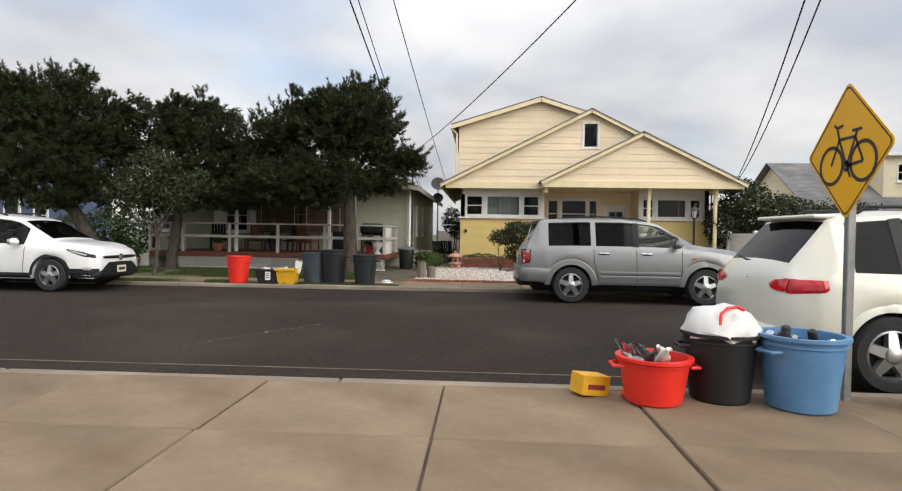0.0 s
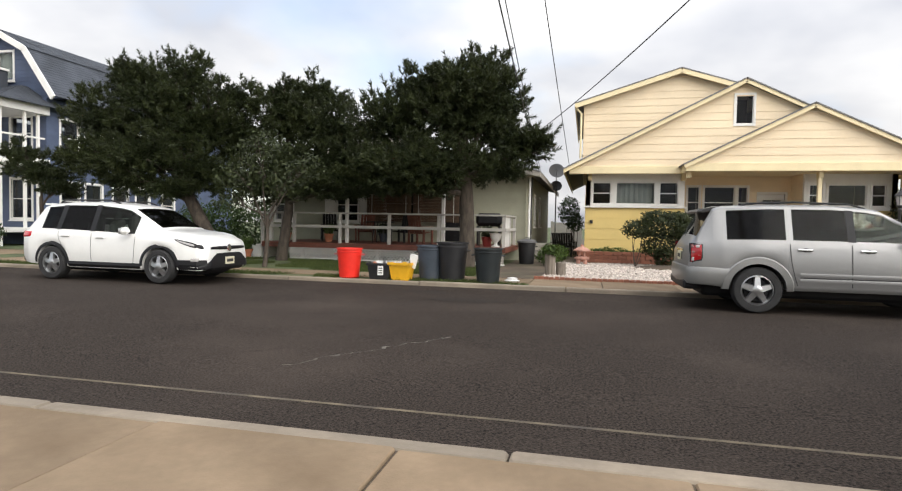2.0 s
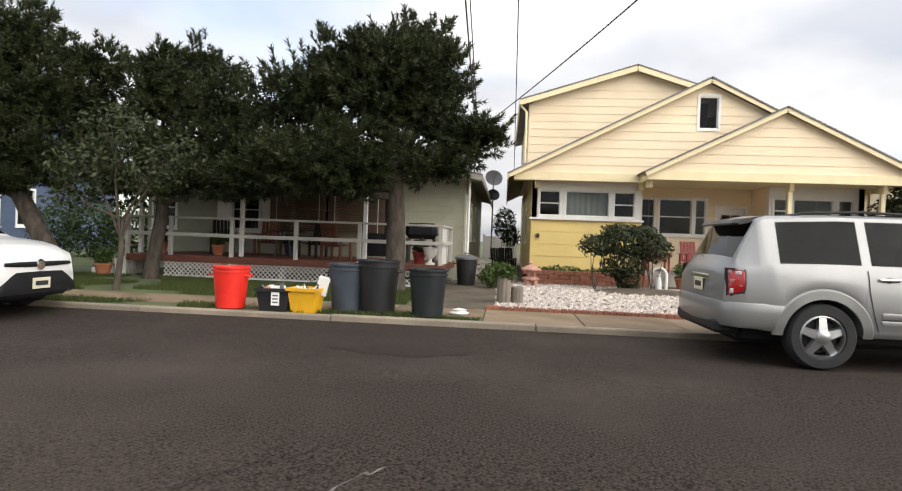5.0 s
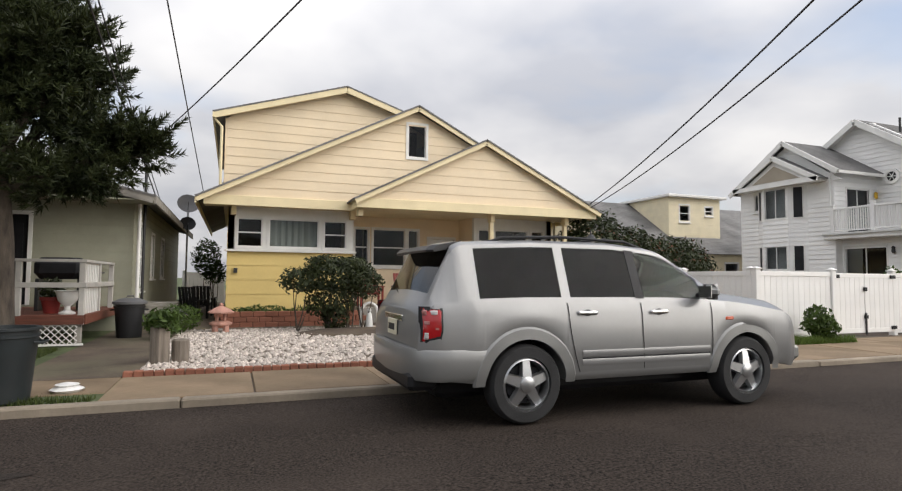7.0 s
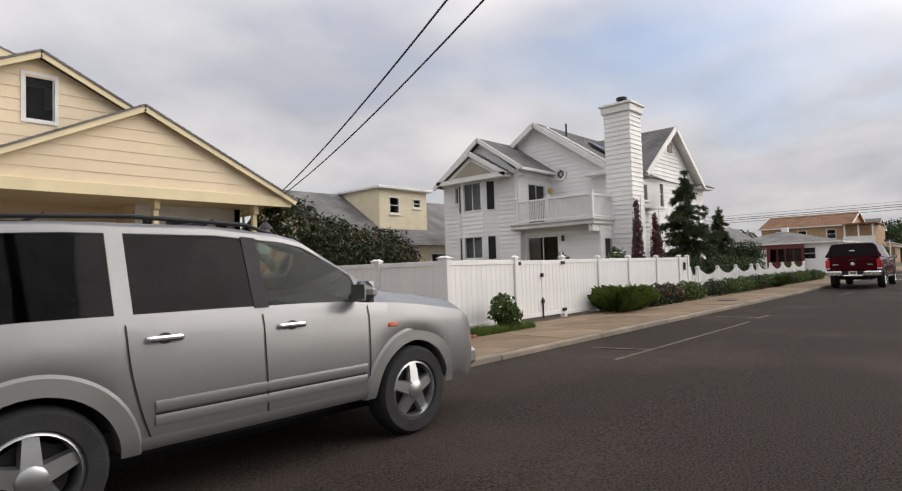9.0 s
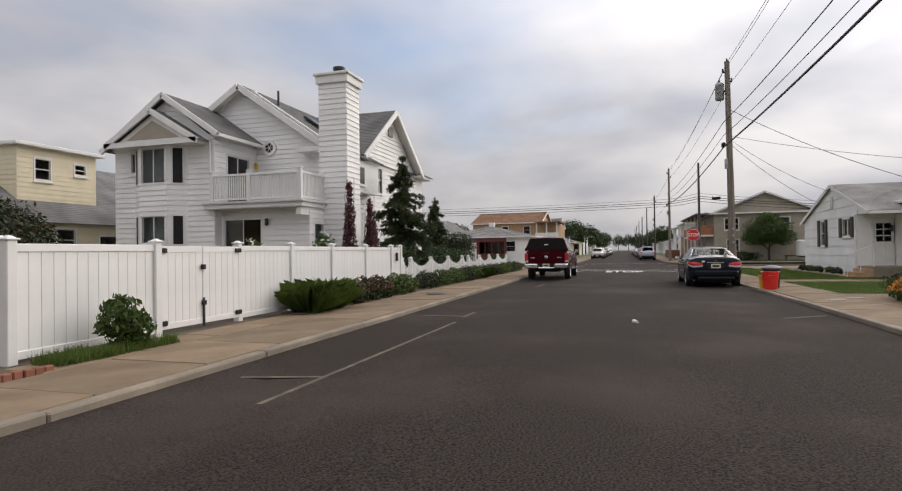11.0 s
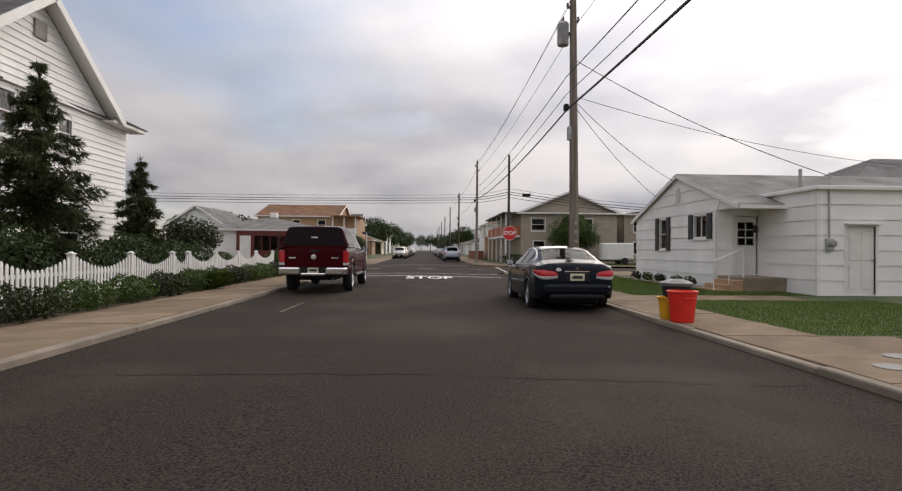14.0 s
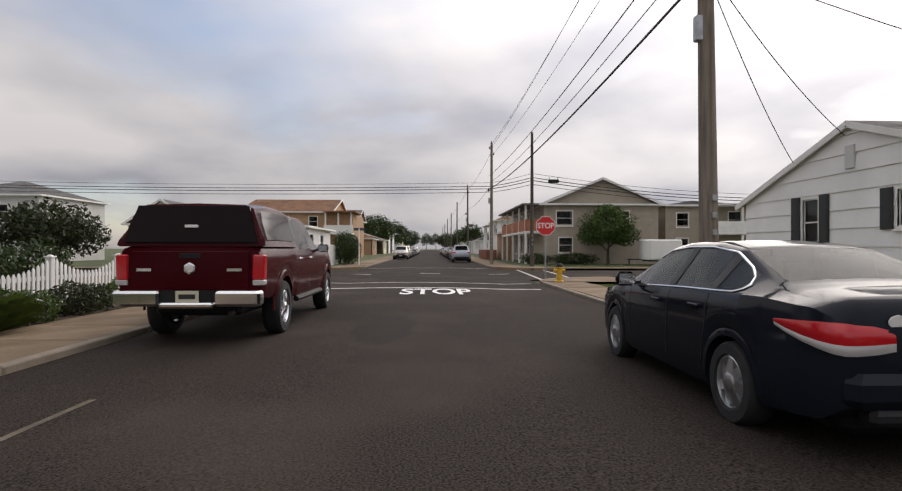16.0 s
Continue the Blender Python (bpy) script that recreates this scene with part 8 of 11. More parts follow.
FY = lambda x: 16.32 + (x - 9.6) * 0.03
fence_s = [(9.62, FY(9.62)), (11.95, FY(11.95))]
tall_fence("privacy_fence", fence_s, "white vinyl privacy fence panel beside the gate")
tall_fence("privacy_fence", [(x, FY(x)) for x in (14.05, 16.0, 18.0, 20.2, 22.3, 23.2)], "white vinyl privacy fence along the pavement")
tall_fence("privacy_fence", [(9.62, y) for y in (18.5, 20.65, 22.8, 25.0, 27.2, 29.4)], "white vinyl privacy fence between the gardens")
tall_fence("privacy_fence", [(-2.6, 37.0), (-0.9, 37.0)], "white vinyl fence closing the passage between the houses")
tall_fence("privacy_fence", [(9.62, FY(9.62) + 0.13), (9.62, 18.37)], "white vinyl privacy fence return at the corner")


def double_gate():
    t = thing("driveway_gate", pose(12.0, FY(12.0), 0.06), "white vinyl double driveway gate with black hinges and latch", "gate")
    H = 1.44
    for a, b in ((0.03, 0.98), (1.0, 1.97)):
        leaf = Geo()
        leaf.box(a, b, -0.02, 0.02, 0.10, 0.20, 0.006)
        leaf.box(a, b, -0.02, 0.02, H - 0.1, H, 0.006)
        lf = part("gate_leaf", leaf, VINYL, t)
        n = 6
        w = (b - a) / n
        me = Geo().box(0.002, w - 0.002, -0.014, 0.014, 0.12, H - 0.02, 0.004).mesh("board", VINYL)
        for k in range(n):
            o = part("board", me, VINYL, lf)
            o.location = (a + k * w, 0, 0)
    for x, z in ((0.06, 0.2), (0.06, H - 0.07), (1.94, 0.2), (1.94, H - 0.07)):
        part("hinge", Geo().box(x - 0.09, x + 0.09, -0.05, -0.02, z - 0.04, z + 0.04, 0.01), BLACK, t)
    part("latch", Geo().box(0.93, 1.03, -0.06, -0.02, 1.04, 1.13, 0.01), BLACK, t)
    part("drop_bolt", Geo().box(0.97, 1.01, -0.05, -0.02, 0.06, 0.55, 0.006), DARKMETAL, t)
    part("bolt_guide", Geo().box(0.94, 1.04, -0.06, -0.02, 0.42, 0.50, 0.006), BLACK, t)
    return t


double_gate()
fe = thing("fence_fitting", pose(22.75, FY(22.75) - 0.05, 1.2), "small black latch plate on the white fence", "latch")
part("plate", Geo().box(-0.06, 0.06, -0.03, 0.02, -0.14, 0.14, 0.01), BLACK, fe)


def picket_fence():
    xs = [23.4, 24.27, 26.55, 28.95, 31.3, 32.4, 34.7, 37.1, 39.5, 42.2]
    y = 16.75
    f = thing("picket_fence", pose(xs[0], y, 0.07), "white picket fence with scalloped tops behind low hedges", "fence")
    for x in xs:
        p = part("post", Geo().box(x - xs[0] - 0.06, x - xs[0] + 0.06, -0.06, 0.06, 0, 1.05, 0.01), VINYL, f)
        c = Geo()
        c.box(x - xs[0] - 0.08, x - xs[0] + 0.08, -0.08, 0.08, 1.05, 1.075, 0.008)
        c.lathe([(0.075, 1.075), (0.02, 1.11), (0.0001, 1.11)], 4, pose(x - xs[0], 0, 0, 0, 0, 45))
        part("post_cap", c, VINYL, p)
    for a, b in zip(xs, xs[1:]):
        for z in (0.2, 0.62):
            part("rail", Geo().box(a - xs[0] + 0.06, b - xs[0] - 0.06, -0.02, 0.02, z, z + 0.08, 0.006), VINYL, f)
        n = max(2, int((b - a - 0.16) / 0.125))
        for k in range(n):
            t = (k + 0.5) / n
            x = a - xs[0] + 0.08 + (b - a - 0.16) * t
            top = 0.98 - 0.26 * math.sin(math.pi * t)
            g = Geo()
            g.prism([(x - 0.036, 0.12), (x + 0.036, 0.12), (x + 0.036, top), (x, top + 0.05), (x - 0.036, top)], 0.02, pose(0, -0.045, 0))
            part("picket", g, VINYL, f)
    return f


picket_fence()


# ---- plants ----
nr = np.random.RandomState(3)


def quad_mesh(name, verts, k, material):
    """Loose faces of k corners each from an (n*k, 3) array."""
    me = bpy.data.meshes.new(name)
    n = len(verts) // k
    me.vertices.add(n * k)
    me.vertices.foreach_set("co", np.asarray(verts, dtype=np.float32).ravel())
    me.loops.add(n * k)
    me.loops.foreach_set("vertex_index", np.arange(n * k, dtype=np.int32))
    me.polygons.add(n)
    me.polygons.foreach_set("loop_start", np.arange(0, n * k, k, dtype=np.int32))
    me.materials.append(material)
    me.update(calc_edges=True)
    me.validate()
    return me


def unit(v):
    return v / (np.linalg.norm(v, axis=1, keepdims=True) + 1e-9)


def sample_blobs(blobs, n, shell=0.6, seed=0):
    """Points in lumpy ellipsoids (x, y, z, rx, ry, rz), mostly near their skins; outward directions too."""
    r = np.random.RandomState(seed)
    vol = np.array([(b[3] * b[4] + b[4] * b[5] + b[3] * b[5]) for b in blobs])
    pick = r.choice(len(blobs), n, p=vol / vol.sum())
    B = np.array(blobs)[pick]
    d = unit(r.normal(size=(n, 3)))
    lump = 1 + 0.16 * np.sin(d[:, :1] * 5 + pick[:, None]) * np.cos(d[:, 1:2] * 6 + d[:, 2:] * 4)
    q = shell + (1 - shell) * r.rand(n, 1) ** 0.6
    p = B[:, :3] + d * B[:, 3:] * q * lump
    return p, d


def leaf_quads(p, d, size, seed=0, flat=0.0):
    r = np.random.RandomState(seed)
    n = len(p)
    nrm = unit(d + r.normal(size=(n, 3)) * 0.8 + np.array([0, 0, flat]))
    a = unit(np.cross(nrm, r.normal(size=(n, 3))))
    b = np.cross(nrm, a)
    s = size * (0.6 + 0.8 * r.rand(n, 1))
    v = np.stack([p - a * s, p + b * s * 0.42, p + a * s, p - b * s * 0.42], 1)
    return v.reshape(-1, 3)


def tuft_tris(p, d, blades, length, width, seed=0, up=0.6, spread=0.55):
    r = np.random.RandomState(seed)
    n = len(p)
    P = np.repeat(p, blades, 0)
    D = np.repeat(unit(d + np.array([0, 0, up])), blades, 0)
    D = unit(D + r.normal(size=D.shape) * spread)
    w = unit(np.cross(D, r.normal(size=D.shape))) * width
    L = length * (0.6 + 0.7 * r.rand(len(P), 1))
    v = np.stack([P - w, P + w, P + D * L], 1)
    return v.reshape(-1, 3)


def limb(g, p0, p1, r0, r1, seed, bend=0.15, n=6):
    r = random.Random(seed)
    p0, p1 = Vector(p0), Vector(p1)
    pts, rad = [], []
    off = Vector((r.uniform(-1, 1), r.uniform(-1, 1), r.uniform(-0.2, 0.6))) * bend * (p1 - p0).length
    for i in range(n + 1):
        t = i / n
        pts.append(p0.lerp(p1, t) + off * math.sin(math.pi * t))
        rad.append(r0 + (r1 - r0) * t)
    g.tube(pts, rad, 8)


def candle_tris(p, ax, seed, needles=30):
    """Needles set round upright shoots, so that each shoot stands out like a brush."""
    r = np.random.RandomState(seed)
    L = 0.14 + 0.18 * r.rand(len(p), 1)
    P, A, LL = np.repeat(p, needles, 0), np.repeat(ax, needles, 0), np.repeat(L, needles, 0)
    t = r.rand(len(P), 1)
    side = unit(np.cross(A, r.normal(size=A.shape)))
    o = P + A * LL * t
    d = unit(A * 0.75 + side * (1.0 - 0.5 * t))
    w = unit(np.cross(d, r.normal(size=d.shape))) * 0.014
    ln = (0.11 + 0.06 * r.rand(len(P), 1)) * (1.1 - 0.3 * t)
    return np.stack([o - w, o + w, o + d * ln], 1).reshape(-1, 3)


def pine(name, base, lean, trunk_r, crotch, blobs, n, label, seed, blades=9, length=0.24, group="", candles=70):
    b = Vector(base)
    t = thing(name, pose(*base), label, "tree", group)
    g = Geo()
    top = Vector(lean)
    pts = [Vector((0, 0, -0.1)), Vector((0.03, 0, 0.25)), (top * 0.5) + Vector((0.05, 0.04, 0)), top]
    g.tube(pts, [trunk_r * 1.35, trunk_r * 1.05, trunk_r * 0.9, trunk_r * 0.7], 12)
    part("trunk", g, BARK, t, smooth=True)
    for i, bl in enumerate(blobs):
        lg = Geo()
        c = Vector(bl[:3]) - b
        start = top * (0.6 + 0.4 * ((i * 37) % 10) / 10)
        limb(lg, start, c, trunk_r * 0.42, 0.03, seed + i)
        rr_ = random.Random(seed * 7 + i)
        for k in range(5):
            e = c + Vector((rr_.uniform(-1, 1) * bl[3], rr_.uniform(-1, 1) * bl[4], rr_.uniform(-0.7, 0.9) * bl[5])) * 0.8
            limb(lg, start.lerp(c, 0.55 + 0.08 * k), e, 0.035, 0.012, seed + i * 9 + k, 0.12, 4)
        part("limb", lg, BARK, t, smooth=True)
    # inner twigs, then upright needle candles on the outer shell, with gaps between the clumps
    rs = np.random.RandomState(seed)
    P, D, CP, CA = [], [], [], []
    for bl in blobs:
        c, R = np.array(bl[:3]) - np.array(base), np.array(bl[3:]) * np.array([1.12, 1.1, 1.15])
        area = R[0] * R[1] + R[1] * R[2] + R[0] * R[2]
        m = int(n * area)
        dd = unit(rs.normal(size=(m, 3)) * np.array([1, 1, 0.8]))
        reach = 0.25 + 0.62 * rs.rand(m, 1)
        for q in np.linspace(0.35, 1.0, 5):
            P.append(c + dd * R * reach * q + rs.normal(size=(m, 3)) * 0.05)
            D.append(dd)
        k = int(candles * area)
        # candles gather on a few twigs
        hub = unit(rs.normal(size=(max(5, k // 9), 3)) + np.array([0, 0, 0.3]))
        hd = unit(hub[rs.randint(0, len(hub), k)] + rs.normal(size=(k, 3)) * 0.17)
        CP.append(c + hd * R * (0.72 + 0.45 * rs.rand(k, 1) ** 1.6))
        CA.append(unit(hd * 0.9 + np.array([0, 0, 0.65]) + rs.normal(size=(k, 3)) * 0.16))
    v = tuft_tris(np.concatenate(P), np.concatenate(D), blades, length, 0.016, seed, 0.3, 0.75)
    part("crown", quad_mesh("crown", v, 3, PINE), PINE, t)
    w = candle_tris(np.concatenate(CP), np.concatenate(CA), seed + 5)
    part("needle_shell", quad_mesh("needle_shell", w, 3, PINETIP), PINETIP, t)
    return t


pine("pine_tree", (-3.9, 18.2, 0.05), (-0.1, -0.1, 3.5), 0.22, 2.6,
     [(-4.0, 18.0, 4.2, 1.5, 1.3, 0.8), (-4.5, 17.8, 5.25, 0.8, 0.8, 0.5), (-3.4, 18.2, 5.4, 0.6, 0.7, 0.75), (-6.0, 18.2, 4.3, 1.2, 1.1, 0.8), (-6.8, 18.4, 3.1, 1.1, 1.0, 0.65),
      (-2.6, 18.2, 3.5, 0.9, 0.9, 0.6), (-4.9, 17.6, 2.9, 1.6, 1.2, 0.65), (-5.4, 18.1, 5.1, 0.7, 0.8, 0.45), (-3.0, 17.9, 4.6, 0.8, 0.9, 0.6), (-2.0, 18.2, 3.6, 0.5, 0.5, 0.4), (-6.2, 17.9, 2.4, 0.9, 0.8, 0.4),
      (-3.9, 17.9, 4.9, 1.0, 1.0, 0.7), (-5.0, 17.8, 2.35, 1.0, 0.8, 0.3), (-7.2, 18.2, 2.5, 0.8, 0.8, 0.35), (-2.9, 18.0, 2.8, 0.8, 0.7, 0.35)],
     88, "dark Japanese black pine with a bare trunk and spreading ragged crown", 21, 12, 0.14)
pine("pine_tree", (-11.5, 17.6, 0.05), (-1.6, 0.0, 3.0), 0.21, 2.2,
     [(-13.4, 17.5, 4.9, 1.5, 1.3, 0.9), (-14.2, 17.3, 5.6, 0.7, 0.8, 0.5), (-12.5, 17.6, 5.6, 0.65, 0.7, 0.6), (-15.2, 17.5, 4.3, 1.1, 1.1, 0.75), (-15.4, 17.4, 3.1, 1.0, 1.0, 0.6),
      (-12.2, 17.6, 4.1, 1.2, 1.1, 0.75), (-13.6, 17.2, 3.2, 1.5, 1.2, 0.7), (-11.1, 17.7, 5.0, 0.7, 0.7, 0.4), (-12.0, 17.5, 2.8, 0.9, 0.9, 0.5), (-14.4, 17.2, 2.5, 0.9, 0.8, 0.35), (-12.8, 17.2, 2.2, 0.8, 0.8, 0.3)],
     88, "dark Japanese black pine leaning over the parked crossover", 33, 12, 0.14)
pine("pine_tree", (-9.9, 18.6, 0.05), (0.2, 0.2, 3.0), 0.16, 2.2,
     [(-9.8, 18.9, 4.5, 1.2, 1.0, 0.75), (-10.2, 18.9, 5.2, 0.6, 0.7, 0.45), (-8.8, 18.9, 5.2, 0.7, 0.8, 0.5), (-8.3, 18.8, 4.1, 1.0, 1.0, 0.65), (-9.5, 18.6, 3.2, 1.5, 1.1, 0.65), (-8.0, 18.5, 3.0, 1.0, 0.9, 0.55), (-8.9, 18.4, 2.4, 1.0, 0.8, 0.4), (-10.4, 18.4, 2.3, 0.8, 0.7, 0.35), (-11.1, 18.3, 3.9, 0.9, 0.8, 0.7), (-11.3, 18.0, 2.6, 0.9, 0.8, 0.5), (-7.4, 18.2, 2.3, 0.9, 0.8, 0.4)],
     88, "dark pine standing close before the deck", 44, 12, 0.14)
pine("small_pine", (-18.6, 18.0, 0.05), (0.1, 0, 1.9), 0.08, 1.6, [(-18.5, 18.0, 2.8, 1.0, 0.9, 0.45), (-19.2, 18.0, 3.4, 0.5, 0.5, 0.3), (-17.8, 18.0, 2.3, 0.6, 0.6, 0.3)], 80, "small dark pine by the porch house", 55, 12, 0.14)


def leafy_tree(name, base, top, r, blobs, n, size, material, label, seed, category="tree", limbs=True, group=""):
    b = Vector(base)
    t = thing(name, pose(*base), label, category, group)
    g = Geo()
    tp = Vector(top)
    g.tube([Vector((0, 0, -0.1)), tp * 0.5 + Vector((0.02, 0.03, 0)), tp], [r * 1.25, r, r * 0.7], 10)
    part("trunk", g, BARK, t, smooth=True)
    if limbs:
        for i, bl in enumerate(blobs):
            lg = Geo()
            c = Vector(bl[:3]) - b
            limb(lg, tp * (0.75 + 0.25 * (i % 2)), c, r * 0.5, 0.008, seed + i, 0.1)
            rr_ = random.Random(seed + i)
            for k in range(3):
                e = c + Vector((rr_.uniform(-1, 1) * bl[3], rr_.uniform(-1, 1) * bl[4], rr_.uniform(-0.5, 0.9) * bl[5])) * 0.8
                limb(lg, tp.lerp(c, 0.6), e, r * 0.25, 0.005, seed + 5 * i + k, 0.1, 4)
            part("limb", lg, BARK, t, smooth=True)
    p, d = sample_blobs(blobs, n, 0.35, seed)
    part("crown", quad_mesh("crown", leaf_quads(p - np.array(base), d, size, seed), 4, material), material, t)
    return t


leafy_tree("sapling", (-8.9, 15.95, 0.05), (0.1, 0, 1.35), 0.055, [(-9.5, 15.9, 2.4, 0.8, 0.6, 0.6), (-8.3, 16.0, 2.3, 0.7, 0.6, 0.5), (-8.9, 15.9, 3.1, 0.8, 0.6, 0.6), (-9.9, 15.9, 1.8, 0.4, 0.4, 0.3), (-7.7, 16.0, 2.7, 0.5, 0.5, 0.4)], 2600, 0.055, LEAFDULL,
           "thin young street tree with sparse dull green leaves", 61)
leafy_tree("street_tree", (68.2, -4.5, 0.06), (0, 0, 1.3), 0.12, [(68, -4.4, 3.1, 2.0, 2.2, 1.4), (68, -5.6, 2.4, 1.4, 1.3, 0.9), (68, -3.3, 2.4, 1.4, 1.3, 0.9), (68, -4.4, 4.1, 1.2, 1.2, 0.7)], 9000, 0.10, LEAFGREEN, "round-crowned green tree before the apartment house", 62)
leafy_tree("garden_tree", (38.3, 19.0, 0.07), (0, 0, 1.1), 0.07, [(38.0, 18.9, 1.9, 1.2, 1.1, 0.6), (39.0, 19.0, 1.6, 0.9, 0.9, 0.5), (37.3, 19.0, 1.7, 0.7, 0.8, 0.5)], 4500, 0.07, LEAFDULL, "low spreading garden tree behind the picket fence", 63)
rt = random.Random(8)
for k in range(16):
    x = 175 + k * 17
    for side in (1, -1):
        y = (20 + rt.uniform(0, 10)) if side > 0 else (0 - rt.uniform(0, 9))
        hgt = rt.uniform(5.5, 9.5)
        leafy_tree("distant_tree", (x, y, 0.06), (0, 0, hgt * 0.4), 0.2, [(x, y, hgt * 0.68, 3.0, 3.0, hgt * 0.3), (x + 1.5, y + 1.6, hgt * 0.55, 2.2, 2.2, hgt * 0.24), (x - 1.5, y - 1.4, hgt * 0.6, 2.0, 2.0, hgt * 0.25)],
                   1500, 0.32, LEAFDARK, "distant dark green street tree", 100 + k, limbs=False, group="distant trees")
for k, (x, y, hh) in enumerate(((150, 24.5, 9.0), (163, 22.5, 10.0), (205, 21.0, 10.5), (262, 21.5, 11.0), (300, -4.0, 10.0), (345, 19.5, 12.0), (352, 1.0, 11.0), (443, 5.5, 13.0), (445, 12.5, 13.0))):
    leafy_tree("distant_tree", (x, y, 0.06), (0, 0, hh * 0.4), 0.22, [(x, y, hh * 0.66, 3.6, 3.6, hh * 0.3), (x, y + 2.2, hh * 0.5, 2.6, 2.6, hh * 0.26), (x - 1, y - 2.2, hh * 0.54, 2.4, 2.4, hh * 0.26)], 2600, 0.32, LEAFDARK, "broad dark green tree far down the street", 300 + k, group="distant trees")
leafy_tree("distant_tree", (118, 47, 0.06), (0, 0, 3), 0.25, [(118, 47, 5.6, 3.5, 5, 2.4), (117, 42, 5.0, 3, 3.5, 2.0), (118, 52, 5, 3, 3, 2)], 4000, 0.3, LEAFDARK, "wide dark tree behind the far roofs", 97, group="distant trees")


def shrub(name, blobs, n, size, material, label, seed, category="shrub", group="", extra=None):
    """A bush from its stems up: woody stems and a mass of leaves."""
    x, y = blobs[0][0], blobs[0][1]
    z = 0.05
    t = thing(name, pose(x, y, z), label, category, group)
    g = Geo()
    rs = random.Random(seed)
    for i, bl in enumerate(blobs):
        for k in range(4):
            e = Vector((bl[0] - x + rs.uniform(-0.6, 0.6) * bl[3], bl[1] - y + rs.uniform(-0.6, 0.6) * bl[4], bl[2] - z + rs.uniform(-0.2, 0.6) * bl[5]))
            limb(g, (bl[0] - x + rs.uniform(-0.1, 0.1), bl[1] - y + rs.uniform(-0.1, 0.1), -0.05), e, 0.018, 0.006, seed + i * 5 + k, 0.08, 4)
    part("stem", g, BARK, t)
    p, d = sample_blobs(blobs, n, 0.5, seed)
    p[:, 2] = np.maximum(p[:, 2], z + 0.03)
    part("foliage", quad_mesh("foliage", leaf_quads(p - np.array((x, y, z)), d, size, seed), 4, material), material, t)
    if extra:
        m2, n2, s2 = extra
        p, d = sample_blobs(blobs, n2, 0.95, seed + 9)
        k = d[:, 2] > 0.0
        part("flowers", quad_mesh("flowers", leaf_quads(p[k] - np.array((x, y, z)), d[k], s2, seed + 3, 0.8), 4, m2), m2, t)
    return t


shrub("spreading_bush", [(1.75, 20.9, 1.35, 0.95, 0.75, 0.42), (0.95, 20.9, 1.25, 0.5, 0.5, 0.30), (2.4, 20.9, 1.2, 0.5, 0.5, 0.36), (1.6, 20.9, 1.62, 0.55, 0.5, 0.24), (2.1, 20.8, 1.6, 0.42, 0.45, 0.2), (1.65, 20.9, 0.8, 0.62, 0.5, 0.45), (1.75, 20.9, 0.4, 0.4, 0.36, 0.3)], 7500, 0.05, LEAFDULL, "wide dark green bush, flat-topped and ragged, in the gravel bed", 71)
shrub("tall_bush", [(10.4, 23.2, 2.45, 1.05, 0.9, 1.2), (11.5, 23.0, 2.0, 1.0, 0.9, 1.15), (9.6, 23.3, 1.9, 0.7, 0.8, 1.0), (10.7, 23.3, 1.0, 1.2, 0.9, 0.95)], 13000, 0.07, LEAFDULL, "tall dark bush with reddish leaves beside the fence", 72, extra=(LEAFRED, 420, 0.05))
for i_, (bx, by) in enumerate(((12.8, 23.6), (14.5, 24.3), (16.1, 25.4))):
    shrub("garden_bush", [(bx, by, 1.95, 1.2, 0.9, 1.0), (bx + 0.8, by + 0.3, 1.55, 1.0, 0.8, 1.0), (bx - 0.6, by, 1.0, 1.0, 0.8, 0.9)], 6500, 0.07, LEAFDULL, "dark russet-tinged bush in the garden behind the white fence", 160 + i_, group="overgrown garden bushes", extra=(LEAFRED, 450, 0.05))
shrub("gate_shrub", [(10.75, 15.85, 0.5, 0.30, 0.28, 0.34), (11.0, 15.85, 0.35, 0.25, 0.25, 0.25)], 900, 0.06, LEAFGREEN, "small leafy shrub growing against the fence", 74)
shrub("porch_bush", [(-22.2, 18.6, 0.6, 1.0, 0.8, 0.6), (-23.2, 18.6, 0.5, 0.7, 0.6, 0.5)], 3500, 0.06, LEAFDARK, "low dark bush before the porch house", 75)
shrub("garden_shrubs", [(-14.2, 26.5, 1.3, 1.2, 1.0, 1.3), (-15.8, 26.5, 1.1, 1.1, 0.9, 1.1), (-13.1, 26.8, 2.1, 0.8, 0.8, 0.9), (-17.4, 26.5, 1.2, 1.1, 0.9, 1.2), (-19.0, 26.6, 1.1, 1.0, 0.9, 1.1)], 9000, 0.08, LEAFDARK, "tall dark shrubs filling the gap between the two houses", 152)
shrub("bed_plants", [(0.3, 22.9, 0.4, 0.7, 0.3, 0.2), (1.6, 22.9, 0.4, 0.8, 0.3, 0.2), (-0.3, 22.9, 0.38, 0.3, 0.25, 0.18)], 1600, 0.05, LEAFGREEN, "low green plants in the raised bed by the house", 76)
shrub("side_plants", [(-1.6, 21.5, 0.4, 0.5, 0.6, 0.3), (-1.75, 20.2, 0.35, 0.35, 0.5, 0.25)], 1500, 0.05, LEAFGREEN, "leafy green plants along the side path", 77)
